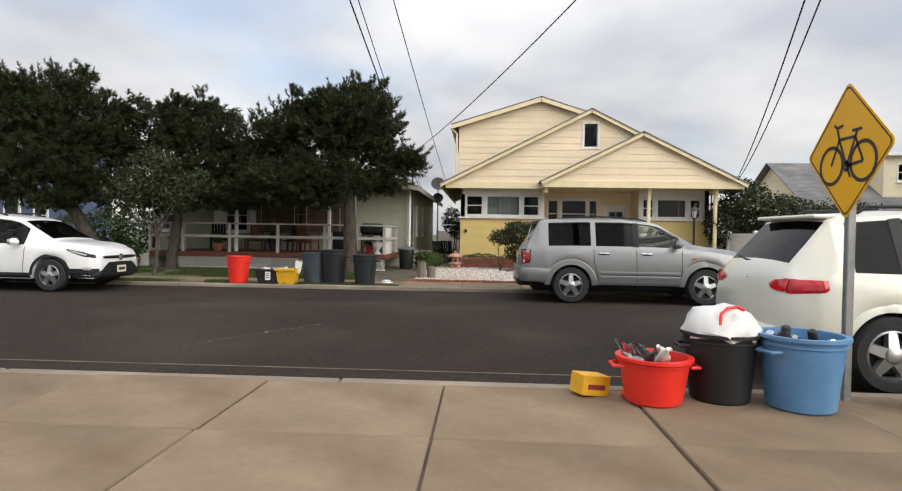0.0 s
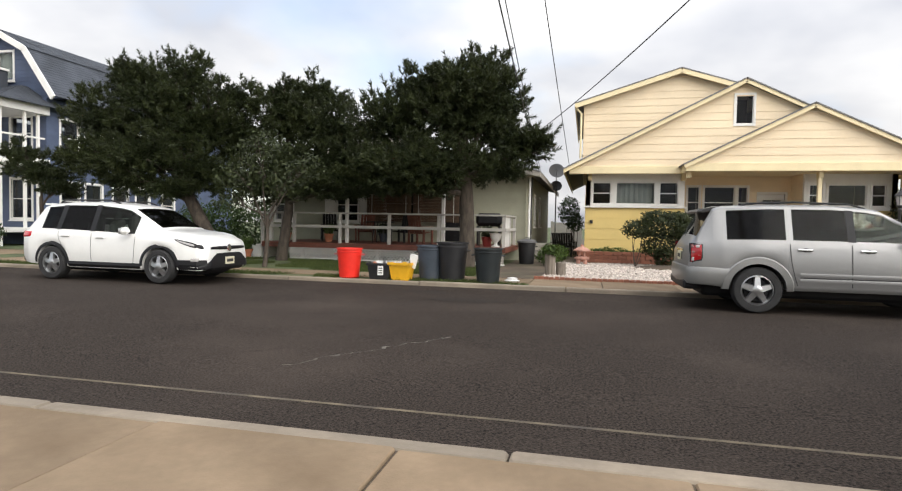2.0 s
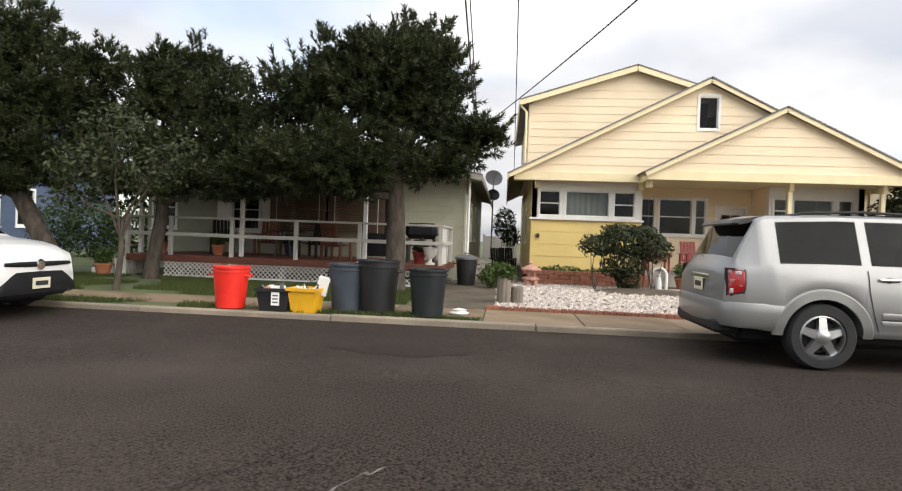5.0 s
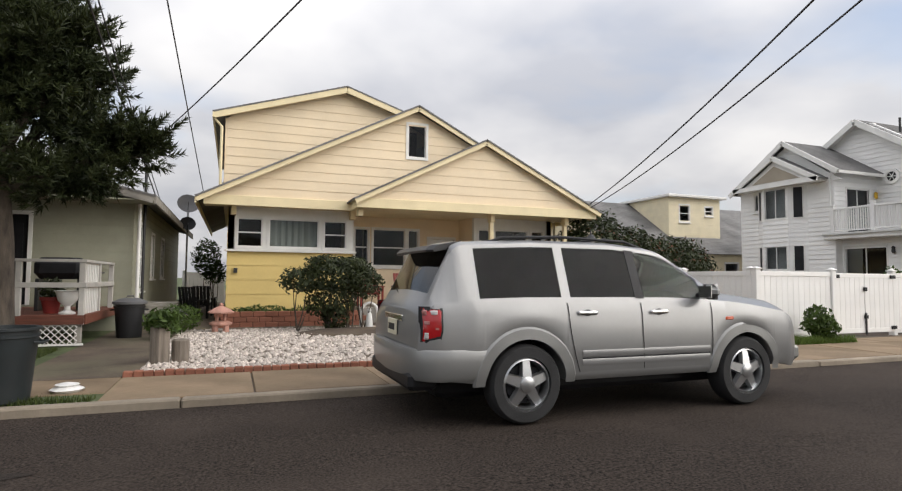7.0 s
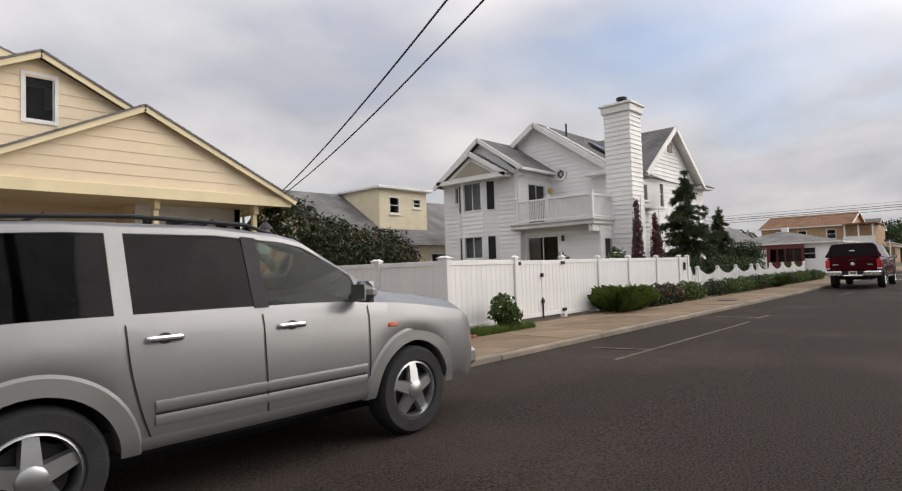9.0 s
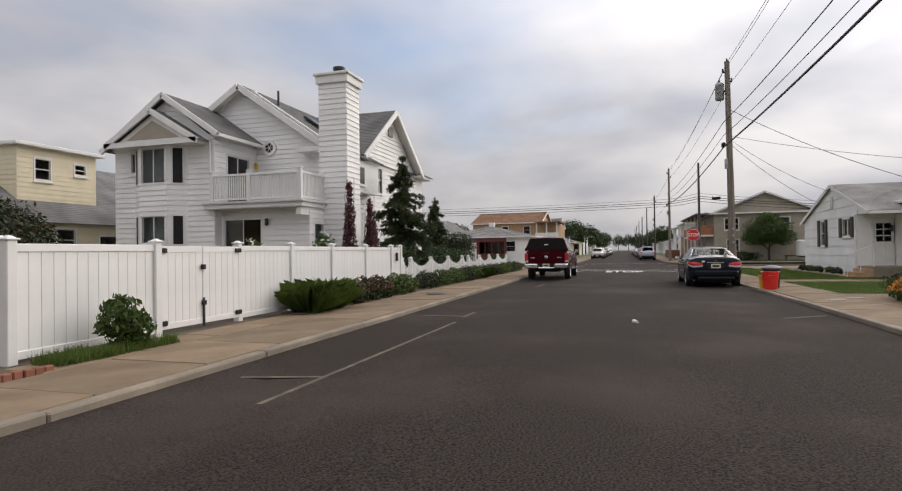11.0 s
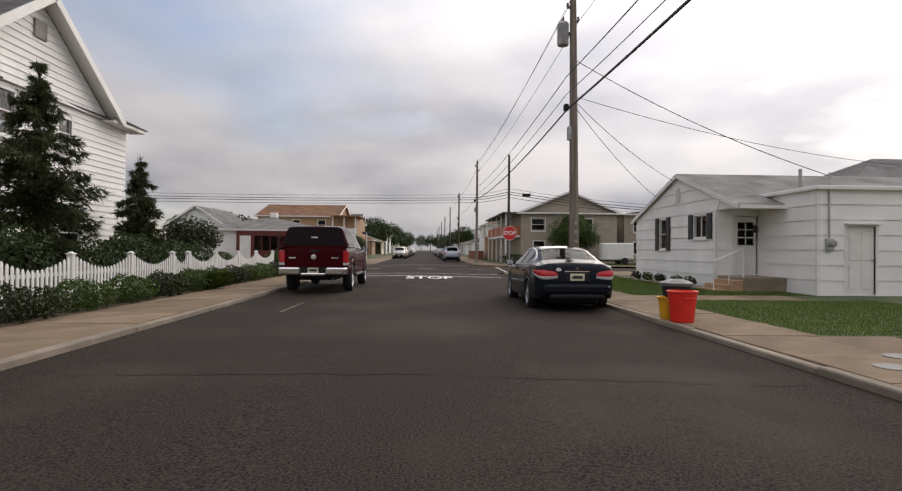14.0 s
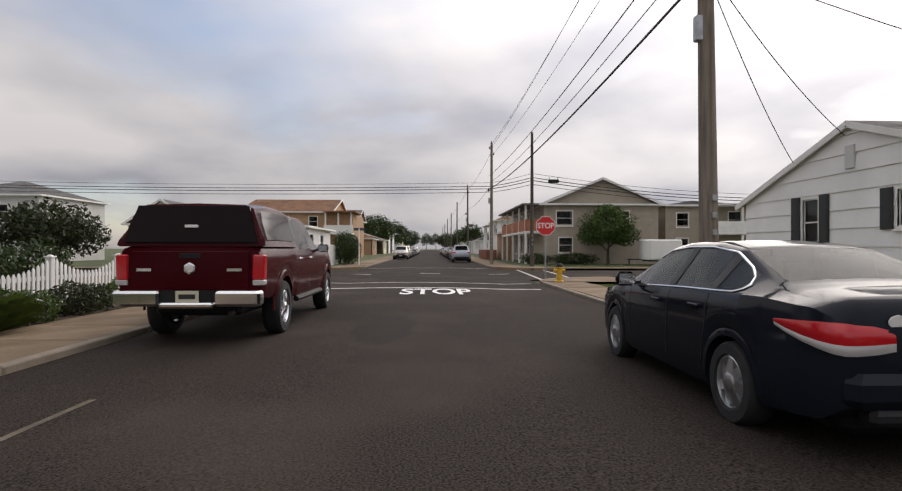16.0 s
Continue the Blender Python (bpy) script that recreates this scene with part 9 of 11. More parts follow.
for i in range(11):
    x = 23.6 + i * 1.75
    shrub("hedge_bush", [(x, 15.98, 0.36, 0.62, 0.38, 0.34), (x + 0.7, 15.98, 0.32, 0.55, 0.36, 0.30)], 1900, 0.045, LEAFGREEN if i % 3 else LEAFDULL, "low rounded hedge bush along the picket fence", 80 + i, group="hedge along the fence")
for x, y in ((17.7, 15.95), (18.6, 15.95), (19.5, 15.95)):
    shrub("russet_bush", [(x, y, 0.36, 0.5, 0.36, 0.36), (x + 0.4, y, 0.32, 0.42, 0.34, 0.3)], 1700, 0.045, LEAFDULL, "low russet and green bush at the foot of the fence", int(x * 7), group="bushes at the fence", extra=(LEAFRED, 500, 0.045))
shrub("green_bush", [(20.9, 15.98, 0.36, 0.7, 0.38, 0.36), (21.8, 15.98, 0.34, 0.6, 0.36, 0.32)], 2600, 0.045, LEAFGREEN, "low green bush at the end of the white fence", 95)


def column_shrub(x, y, h, seed, group):
    t = thing("column_shrub", pose(x, y, 0.07), "slender dark purple-leaved column shrub by the white house", "shrub", group)
    g = Geo()
    for k in range(5):
        limb(g, (0.05 * math.cos(k * 1.3), 0.05 * math.sin(k * 1.3), -0.05), (0.18 * math.cos(k * 1.3), 0.18 * math.sin(k * 1.3), h * (0.7 + 0.08 * k)), 0.03, 0.005, seed + k, 0.03)
    part("stems", g, BARK, t, smooth=True)
    p, d = sample_blobs([(0, 0, h * 0.33, 0.30, 0.30, h * 0.33), (0.05, 0, h * 0.66, 0.2, 0.2, h * 0.2), (0.02, 0, h * 0.88, 0.12, 0.12, h * 0.12)], 2600, 0.3, seed)
    part("foliage", quad_mesh("foliage", leaf_quads(p, d, 0.055, seed), 4, LEAFPURPLE), LEAFPURPLE, t)


column_shrub(22.9, 18.5, 3.9, 5, "purple columns")
column_shrub(24.6, 18.5, 3.4, 6, "purple columns")
column_shrub(25.4, 18.7, 2.5, 7, "purple columns")


def spruce(x, y, h, r, seed, label, n=7000):
    t = thing("spruce_tree", pose(x, y, 0.07), label, "tree")
    g = Geo()
    g.tube([(0, 0, -0.1), (0.02, 0, h * 0.5), (0.05, 0, h)], [0.11, 0.07, 0.012], 8)
    part("trunk", g, BARK, t, smooth=True)
    rs = np.random.RandomState(seed)
    br = Geo()
    P, D = [], []
    k = 0
    z = 0.25
    while z < h - 0.12:
        for j in range(6):
            rad = (0.04 + min(r, (h - z) * r * 0.42)) * rs.uniform(0.5, 1.2)
            a = rs.rand() * 2 * math.pi
            ca, sa = math.cos(a), math.sin(a)
            dip = 0.22 * rad
            tip = Vector((ca * rad, sa * rad, z - dip + 0.1))
            zj = z + rs.uniform(-0.16, 0.16)
            tip.z += zj - z
            limb(br, (0, 0, zj + 0.1), tip, 0.018, 0.004, k, 0.05, 3)
            m = max(10, int(85 * rad))
            q = rs.rand(m, 1) ** 0.8
            spine = np.array([[0, 0, zj + 0.1]]) * (1 - q) + np.array([tip]) * q + np.array([[0, 0, 0.12]]) * np.sin(q * 3.1) + np.array([[0, 0, 0.10]]) * (q > 0.9)
            hang = np.abs(rs.normal(size=(m, 1))) * np.array([[0, 0, -0.07]]) * (0.5 + rad)
            P.append(spine + hang + rs.normal(size=(m, 3)) * np.array([0.045, 0.045, 0.02]) * (0.5 + rad))
            D.append(np.tile(np.array([[ca, sa, -0.6]]), (m, 1)))
            k += 1
        z += 0.19 + 0.08 * rs.rand()
    part("branchwork", br, BARK, t)
    P, D = np.concatenate(P), np.concatenate(D)
    part("crown", quad_mesh("crown", tuft_tris(P, D, 7, 0.17, 0.013, seed, -0.1, 0.55), 3, SPRUCE), SPRUCE, t)
    tip = tuft_tris(np.array([[0.04, 0, h - 0.1 * i] for i in range(6)]), np.tile([[0, 0, 1.0]], (6, 1)), 10, 0.2, 0.012, seed, 0.5, 0.4)
    part("tip", quad_mesh("tip", tip, 3, SPRUCE), SPRUCE, t)
    return t


spruce(28.3, 18.6, 5.3, 1.12, 15, "dark weeping spruce tree before the white house gable")
spruce(33.9, 18.95, 4.1, 0.9, 16, "smaller dark spruce tree in the white house garden")
shrub("garden_shrubs", [(26.8, 18.0, 0.9, 0.9, 0.7, 0.8), (29.5, 17.9, 0.8, 1.2, 0.6, 0.75), (31.5, 18.0, 0.9, 1.2, 0.7, 0.8), (34.0, 17.9, 0.8, 1.3, 0.6, 0.75), (36.2, 18.0, 0.8, 1.0, 0.6, 0.7)], 13000, 0.06, LEAFDARK, "dark mass of garden shrubs behind the picket fence", 17)
shrub("rose_bush", [(20.9, 18.4, 1.35, 0.5, 0.4, 0.65)], 900, 0.07, LEAFGREEN, "climbing shrub with pale flowers over the fence", 18, extra=(BAG, 160, 0.05))
shrub("rose_bush", [(17.2, 18.4, 1.25, 0.4, 0.3, 0.5)], 500, 0.07, LEAFGREEN, "small shrub with pale flowers over the fence", 19, extra=(BAG, 90, 0.05))
shrub("marigold_bush", [(19.6, 2.9, 0.32, 0.75, 0.6, 0.36), (19.1, 3.0, 0.3, 0.5, 0.5, 0.32), (20.3, 2.9, 0.3, 0.6, 0.5, 0.3)], 4200, 0.045, LEAFGREEN, "mound of bright orange flowers at the pavement edge", 25, extra=(FLOWER, 3000, 0.035))
shrub("grey_bush", [(21.2, 2.6, 0.36, 0.6, 0.6, 0.36), (20.9, 2.1, 0.4, 0.6, 0.5, 0.4)], 2600, 0.04, LEAFDULL, "feathery grey-green bush beside the flowers", 26)
shrub("golden_shrub", [(23.0, 0.5, 0.55, 0.42, 0.42, 0.5), (23.0, 0.5, 1.0, 0.24, 0.24, 0.35)], 2400, 0.05, LEAFYEL, "golden yellow-green pointed shrub on the lawn edge", 27)
shrub("dark_round_bush", [(20.2, 0.9, 0.6, 0.85, 0.85, 0.6), (19.4, 1.2, 0.5, 0.6, 0.6, 0.5)], 6000, 0.045, LEAFDARK, "dark rounded bush behind the flowers", 28)
shrub("tall_hedge", [(67.2, 15.9, 1.3, 0.6, 1.0, 1.25), (69.5, 15.9, 1.3, 1.3, 0.9, 1.2)], 6000, 0.08, LEAFDARK, "tall clipped hedge at the far corner", 29)
for k, (x, y) in enumerate(((34.6, 0.05), (35.8, 0.0), (37.2, 0.05), (38.6, 0.0), (39.8, 0.05))):
    shrub("foundation_plant", [(x, y, 0.2, 0.3, 0.22, 0.2)], 350, 0.05, LEAFGREEN if k % 2 else LEAFDULL, "low plant along the bungalow wall", 130 + k, group="plants along the bungalow")
shrub("apartment_hedge", [(69.3, -2, 0.5, 0.5, 2.0, 0.5), (69.3, 1.0, 0.5, 0.5, 1.2, 0.5)], 3000, 0.08, LEAFDARK, "low hedge before the apartment house", 140)
shrub("garden_shrubs", [(61.5, 21.5, 0.5, 0.7, 1.0, 0.5), (61.8, 26.0, 0.5, 0.7, 0.9, 0.5)], 2500, 0.08, LEAFGREEN, "low shrubs before the ranch house", 141)


def grass_clump(x, y, h, r, seed, group):
    t = thing("ornamental_grass", pose(x, y, 0.07), "arching clump of bright green ornamental grass", "grass", group)
    rs = np.random.RandomState(seed)
    n = 900
    a = rs.rand(n) * 2 * math.pi
    q = np.sqrt(rs.rand(n)) * r * 0.35
    p = np.stack([np.cos(a) * q, np.sin(a) * q, np.zeros(n)], 1)
    out = np.stack([np.cos(a), np.sin(a), np.zeros(n)], 1)
    hh = h * (0.6 + 0.5 * rs.rand(n, 1))
    mid = p + out * r * 0.3 * rs.rand(n, 1) + np.array([0, 0, 1]) * hh * 0.75
    tip = mid + out * r * 0.55 * rs.rand(n, 1) + np.array([0, 0, 1]) * hh * (0.22 - 0.5 * rs.rand(n, 1))
    s = np.stack([-np.sin(a), np.cos(a), np.zeros(n)], 1) * 0.007
    v = np.stack([p - s, p + s, mid + s, tip, mid - s], 1).reshape(-1, 3)
    part("blades", quad_mesh("blades", v, 5, GRASSTUFT), GRASSTUFT, t)


for k, x in enumerate((15.8, 16.3, 16.8)):
    grass_clump(x, 15.9, 0.72, 0.75, 40 + k, "grass clumps at the fence")
grass_clump(31.8, 15.95, 0.6, 0.8, 45, "grass clumps at the fence")


def lawn_blades(name, rects, n, h, label, seed, material=GRASSBLADE, keep=None):
    rs = np.random.RandomState(seed)
    area = np.array([(b - a) * (d - c) for a, b, c, d, _ in rects])
    pick = rs.choice(len(rects), n, p=area / area.sum())
    R = np.array(rects)[pick]
    p = np.stack([R[:, 0] + (R[:, 1] - R[:, 0]) * rs.rand(n), R[:, 2] + (R[:, 3] - R[:, 2]) * rs.rand(n), R[:, 4]], 1)
    if keep is not None:
        k = np.array([noise.noise(Vector((a * keep, b * keep, 0.3))) > -0.12 for a, b, _ in p])
        p = p[k]
        n = len(p)
    d = unit(np.stack([rs.normal(size=n) * 0.35, rs.normal(size=n) * 0.35, np.ones(n)], 1))
    w = unit(np.cross(d, rs.normal(size=(n, 3)))) * 0.006
    L = h * (0.5 + 0.8 * rs.rand(n, 1))
    v = np.stack([p - w, p + w, p + d * L], 1).reshape(-1, 3)
    ob = new(name, quad_mesh(name, v, 3, material))
    return tagged(ob, label, "grass", kind="stuff")


lawn_blades("verge_grass", [(-16, -1.8, KN + 0.15, 14.6, 0.05), (-15, -3.2, 15.7, 19.2, 0.06)], 95000, 0.075, "thin patchy grass on the verge and shaded yard", 1, keep=0.9)
lawn_blades("lawn_grass", [(22.7, 28.65, -2, 3.65, 0.05), (30.3, 43.2, 0.1, 3.65, 0.05), (30.3, 33.2, -1.6, 0.1, 0.05)], 90000, 0.05, "short mown lawn grass by the bungalow", 2, GRASSTUFT)
lawn_blades("far_grass", [(59.8, 69, -20, 1.5, 0.06), (60, 63, 18, 30, 0.06)], 20000, 0.06, "short grass beyond the cross street", 3)
lawn_blades("weeds", [(10.2, 11.6, 15.6, 15.85, 0.07), (9.7, 10.4, 15.6, 16.1, 0.07)], 2500, 0.16, "weeds at the foot of the fence", 4, GRASSTUFT)


# ---- gravel garden ----
def gravel():
    rs = np.random.RandomState(9)
    n = 9000
    p = np.stack([rs.uniform(-1.6, 6.0, n), rs.uniform(15.75, 21.9, n), np.full(n, 0.08)], 1)
    base = np.array([(1, 0, 0), (0, 1, 0), (-1, 0, 0), (0, -1, 0), (0, 0, 0.8), (0, 0, -0.3)])
    faces = np.array([(0, 1, 4), (1, 2, 4), (2, 3, 4), (3, 0, 4)])
    s = rs.uniform(0.018, 0.055, (n, 1, 1))
    jit = 1 + rs.normal(size=(n, 6, 3)) * 0.22
    v = p[:, None, :] + base[None] * s * jit
    me = bpy.data.meshes.new("gravel")
    f = (np.arange(n)[:, None, None] * 6 + faces[None]).reshape(-1, 3)
    me.from_pydata(v.reshape(-1, 3).tolist(), [], f.tolist())
    me.materials.append(WHITESTONE)
    tagged(new("gravel", me), "pale pinkish-white gravel stones in the front garden", "gravel", kind="stuff")


gravel()
ed = thing("brick_edging", pose(-1.75, 15.58, 0.06), "row of small red-brown edging bricks along the pavement", "edging")
me = Geo().box(0, 0.11, -0.04, 0.05, -0.04, 0.07, 0.012).mesh("brick", BRICKRED)
for k in range(96):
    o = part("brick", me, BRICKRED, ed)
    o.location = (k * 0.118, rng.uniform(-0.008, 0.008), rng.uniform(-0.01, 0.008))
    o.rotation_euler = (0, rng.uniform(-0.08, 0.08), rng.uniform(-0.06, 0.06))
ed = thing("raised_bed_wall", pose(-0.9, 22.5, 0.06), "low red-brown block wall of the raised bed", "wall")
me = Geo().box(0, 0.29, 0, 0.14, 0, 0.13, 0.012).mesh("block", BRICKRED)
for r_ in range(3):
    for k in range(12):
        o = part("block", me, BRICKRED, ed)
        o.location = (k * 0.3 + (0.15 if r_ % 2 else 0), rng.uniform(-0.006, 0.006), r_ * 0.134)
g = Geo()
g.box(-0.9, 2.8, 22.64, 23.95, 0.0, 0.38)
mu = Geo()
mu.lathe([(1.0, -0.05), (0.96, 0.02), (0.7, 0.07), (0.3, 0.09), (0.0001, 0.09)], 26, pose(2.3, 20.4, 0.09) @ Matrix.Diagonal((1.5, 0.75, 1, 1)))
single("mulch_mound", mu, EARTH, "low dark mound of mulch round the bush", "ground", kind="structure", smooth=True)
single("bed_soil", g, EARTH, "dark soil of the raised bed", "ground", kind="structure")


# ---- bins and kerbside clutter ----
def round_bin(x, y, z, h, r, material, label, lid=None, handles=True, group="", lip=0.03, rot=0, category="bin"):
    t = thing("rubbish_bin", pose(x, y, z, 0, 0, rot), label, category, group)
    b = Geo()
    rb = r * 0.82
    b.lathe([(rb * 0.9, 0), (rb, 0.02), (rb + (r - rb) * 0.5, h * 0.5), (r, h * 0.86), (r + 0.012, h * 0.87), (r + 0.012, h * 0.90), (r, h * 0.91), (r, h - 0.03), (r + lip, h - 0.025), (r + lip, h), (r - 0.012, h), (rb - 0.012, 0.04), (0.0001, 0.04)], 28, caps=False)
    part("barrel", b, material, t, smooth=True)
    if handles:
        for s in (-1, 1):
            q = Geo()
            q.tube([(s * (r - 0.01), -0.09, h * 0.80), (s * (r + 0.06), -0.07, h * 0.79), (s * (r + 0.06), 0.07, h * 0.79), (s * (r - 0.01), 0.09, h * 0.80)], 0.014)
            part("handle", q, material, t, smooth=True)
    if lid:
        q = Geo()
        q.lathe([(r + 0.045, h - 0.03), (r + 0.045, h + 0.02), (r * 0.9, h + 0.05), (r * 0.55, h + 0.085), (0.06, h + 0.095), (0.0001, h + 0.095)], 28)
        q.tube([(-0.07, 0, h + 0.09), (-0.06, 0, h + 0.13), (0.06, 0, h + 0.13), (0.07, 0, h + 0.09)], 0.014)
        part("lid", q, lid, t, smooth=True)
    return t


def crate(x, y, z, w, d, h, material, label, rot=0, stuff=True, group=""):
    t = thing("recycling_crate", pose(x, y, z, 0, 0, rot), label, "crate", group)
    b = Geo()

    def ring(i, zz):
        return [(-w / 2 + i, -d / 2 + i, zz), (w / 2 - i, -d / 2 + i, zz), (w / 2 - i, d / 2 - i, zz), (-w / 2 + i, d / 2 - i, zz)]
    rs = [ring(0.045, 0), ring(0.0, h - 0.05), ring(-0.025, h - 0.05), ring(-0.025, h), ring(0.012, h), ring(0.055, 0.02)]
    b.v = [p for r in rs for p in r]
    b.f = [(a * 4 + k, a * 4 + (k + 1) % 4, a * 4 + 4 + (k + 1) % 4, a * 4 + 4 + k) for a in range(5) for k in range(4)] + [(3, 2, 1, 0), (20, 21, 22, 23)]
    part("tub", b, material, t)
    if stuff:
        r = random.Random(int(abs(x) * 100))
        for k in range(9):
            q = Geo()
            px, py = r.uniform(-w * 0.32, w * 0.32), r.uniform(-d * 0.3, d * 0.3)
            m = pose(px, py, h * 0.55 + r.uniform(0, 0.05), r.uniform(-50, 50), r.uniform(-50, 50), r.uniform(0, 180))
            if k % 2:
                q.lathe([(0.032, 0), (0.035, 0.02), (0.035, 0.14), (0.014, 0.2), (0.014, 0.24), (0.0001, 0.24)], 12, m)
                part("bottle", q, r.choice((WINDOWGLASS, BAG, GREYLID, CHROME)), t, smooth=True)
            else:
                q.box(-0.07, 0.07, -0.045, 0.045, 0, 0.16, 0.006, m)
                part("carton", q, r.choice((BAG, TERRACOTTA, SIGNWHITE, GREYSID)), t)
    return t


BZ = 0.055
G1 = "bins at the deck house kerb"
round_bin(-5.75, 14.25, BZ, 0.66, 0.27, REDBIN, "bright red round plastic tub at the kerb", group=G1)
c1 = crate(-5.0, 14.22, BZ, 0.5, 0.4, 0.36, BLACKBIN, "black recycling crate with a white label at the kerb", 8, group=G1)
part("label_plate", Geo().box(-0.02, 0.10, -0.212, -0.195, 0.10, 0.30), SIGNWHITE, c1)
for k in range(3):
    part("label_bar", Geo().box(0.0, 0.08, -0.216, -0.212, 0.14 + k * 0.05, 0.16 + k * 0.05), INK, c1)
c2 = crate(-4.5, 14.20, BZ, 0.46, 0.36, 0.38, YELBIN, "yellow recycling crate full of bottles and cartons", -6, group=G1)
part("foam_board", Geo().box(0.02, 0.20, 0.04, 0.08, 0.3, 0.60, 0.01, pose(0.02, 0, 0, 0, 14, 0)), BAG, c2)
round_bin(-3.95, 14.55, BZ, 0.76, 0.29, BLUEGREYBIN, "blue-grey round bin standing by the pine", group=G1)
round_bin(-3.45, 14.55, BZ, 0.84, 0.33, BLACKBIN, "large black round bin standing by the pine", group=G1)
round_bin(-2.62, 14.35, BZ, 0.74, 0.29, GREENBIN, "dark green round bin at the kerb", group=G1)
round_bin(-2.45, 20.8, BZ, 0.72, 0.28, BLACKBIN, "black bin with a domed lid at the deck corner", GREYLID)
pb = thing("plastic_bag", pose(-2.15, 14.75, 0.06), "crumpled white plastic bag on the verge", "bag")
q = Geo()
q.lathe([(0.14, 0), (0.17, 0.03), (0.10, 0.06), (0.12, 0.08), (0.03, 0.10)], 9)
part("film", q, BAG, pb)

G2 = "bins at the bungalow kerb"
round_bin(24.16, 5.05, PZ, 0.54, 0.235, REDBIN, "bright red round plastic tub on the pavement", group=G2)
round_bin(24.60, 5.10, PZ, 0.40, 0.18, YELBIN, "small yellow round tub on the pavement", group=G2)
round_bin(24.82, 4.86, PZ, 0.62, 0.25, BLACKBIN, "black round bin with a grey domed lid", GREYLID, group=G2)

G3 = "bins at the sign"
tub = round_bin(1.58, 4.82, PZ, 0.36, 0.26, REDBIN, "red round tub heaped with clear bottles", group=G3)
r_ = random.Random(4)
for k in range(14):
    q = Geo()
    q.lathe([(0.032, 0), (0.036, 0.02), (0.036, 0.14), (0.015, 0.2), (0.015, 0.23), (0.0001, 0.23)], 12, pose(r_.uniform(-0.15, 0.15), r_.uniform(-0.15, 0.15), 0.26 + r_.uniform(0, 0.07), r_.uniform(-70, 70), r_.uniform(-70, 70), 0))
    part("bottle", q, WINDOWGLASS if k % 3 else BAG, tub, smooth=True)
bb = round_bin(2.13, 4.95, PZ, 0.54, 0.27, BLACKBIN, "black round bin stuffed with a white rubbish bag", group=G3)
q = Geo()
prof = [(0.27, 0.50), (0.285, 0.55), (0.25, 0.64), (0.20, 0.70), (0.10, 0.74), (0.03, 0.75)]
q.lathe(prof, 22)
q.v = [(x + 0.02 * math.sin(z * 40 + y * 19), y + 0.02 * math.sin(x * 31 + z * 23), z + 0.015 * math.sin(x * 27)) for x, y, z in q.v]
part("rubbish_bag", q, BAG, bb, "white bin bag with red ties", smooth=True)
q = Geo()
q.tube([(-0.02, -0.17, 0.74), (-0.08, -0.2, 0.70), (-0.10, -0.24, 0.62)], 0.012)
q.tube([(-0.02, -0.17, 0.74), (0.06, -0.14, 0.75), (0.13, -0.1, 0.72)], 0.012)
part("red_tie", q, REDBIN, bb)
bl = round_bin(2.66, 4.78, PZ, 0.56, 0.29, BLUEBIN, "blue round bin with its handles up, filled with cans", group=G3, rot=20)
for k in range(10):
    q = Geo()
    q.lathe([(0.03, 0), (0.033, 0.01), (0.033, 0.11), (0.026, 0.12), (0.0001, 0.12)], 12, pose(r_.uniform(-0.17, 0.17), r_.uniform(-0.17, 0.17), 0.45 + r_.uniform(0, 0.04), r_.uniform(-70, 70), r_.uniform(-70, 70), 0))
    part("can", q, r_.choice((DARKMETAL, CHROME, BLACK)), bl, smooth=True)
yb = thing("fallen_box", pose(1.12, 5.0, PZ, 0, 8, 25), "yellow printed carton fallen at the kerb", "carton")
part("carton", Geo().box(-0.13, 0.13, -0.09, 0.09, 0, 0.16, 0.006), YELBIN, yb)
part("printed_bar", Geo().box(-0.08, 0.08, -0.093, -0.09, 0.05, 0.09), REDPAINT, yb)
rc = thing("plastic_cup", pose(1.36, 4.9, PZ + 0.035, 90, 0, 60), "red plastic cup lying at the kerb", "cup")
part("cup", Geo().lathe([(0.032, 0), (0.04, 0.10), (0.042, 0.12), (0.038, 0.12), (0.03, 0.01), (0.0001, 0.01)], 14, caps=False), REDBIN, rc)

# ---- front garden pieces ----
lp = thing("garden_lamp", pose(6.41, 17.5, 0.08), "black garden lamp post with a glazed lantern in the gravel", "lamp")
part("post", Geo().lathe([(0.09, 0.0), (0.09, 0.03), (0.05, 0.10), (0.032, 0.16), (0.030, 1.70), (0.045, 1.74), (0.03, 1.78)], 14), DARKMETAL, lp, smooth=True)
part("lantern_base", Geo().lathe([(0.03, 1.78), (0.07, 1.82), (0.07, 1.84)], 12), DARKMETAL, lp)
lg = part("lantern_glass", Geo().lathe([(0.062, 1.842), (0.095, 2.05)], 6), CLEARLENS, lp)
for k in range(6):
    a = math.pi * k / 3
    e = Geo()
    e.tube([(0.066 * math.cos(a), 0.066 * math.sin(a), 1.84), (0.10 * math.cos(a), 0.10 * math.sin(a), 2.055)], 0.007)
    part("glazing_bar", e, DARKMETAL, lg)
part("lantern_roof", Geo().lathe([(0.12, 2.05), (0.115, 2.07), (0.05, 2.15), (0.02, 2.17), (0.022, 2.20), (0.006, 2.26)], 12), DARKMETAL, lp)
ln = thing("stone_lantern", pose(-0.72, 21.3, 0.08), "pink painted stone garden lantern", "lantern")
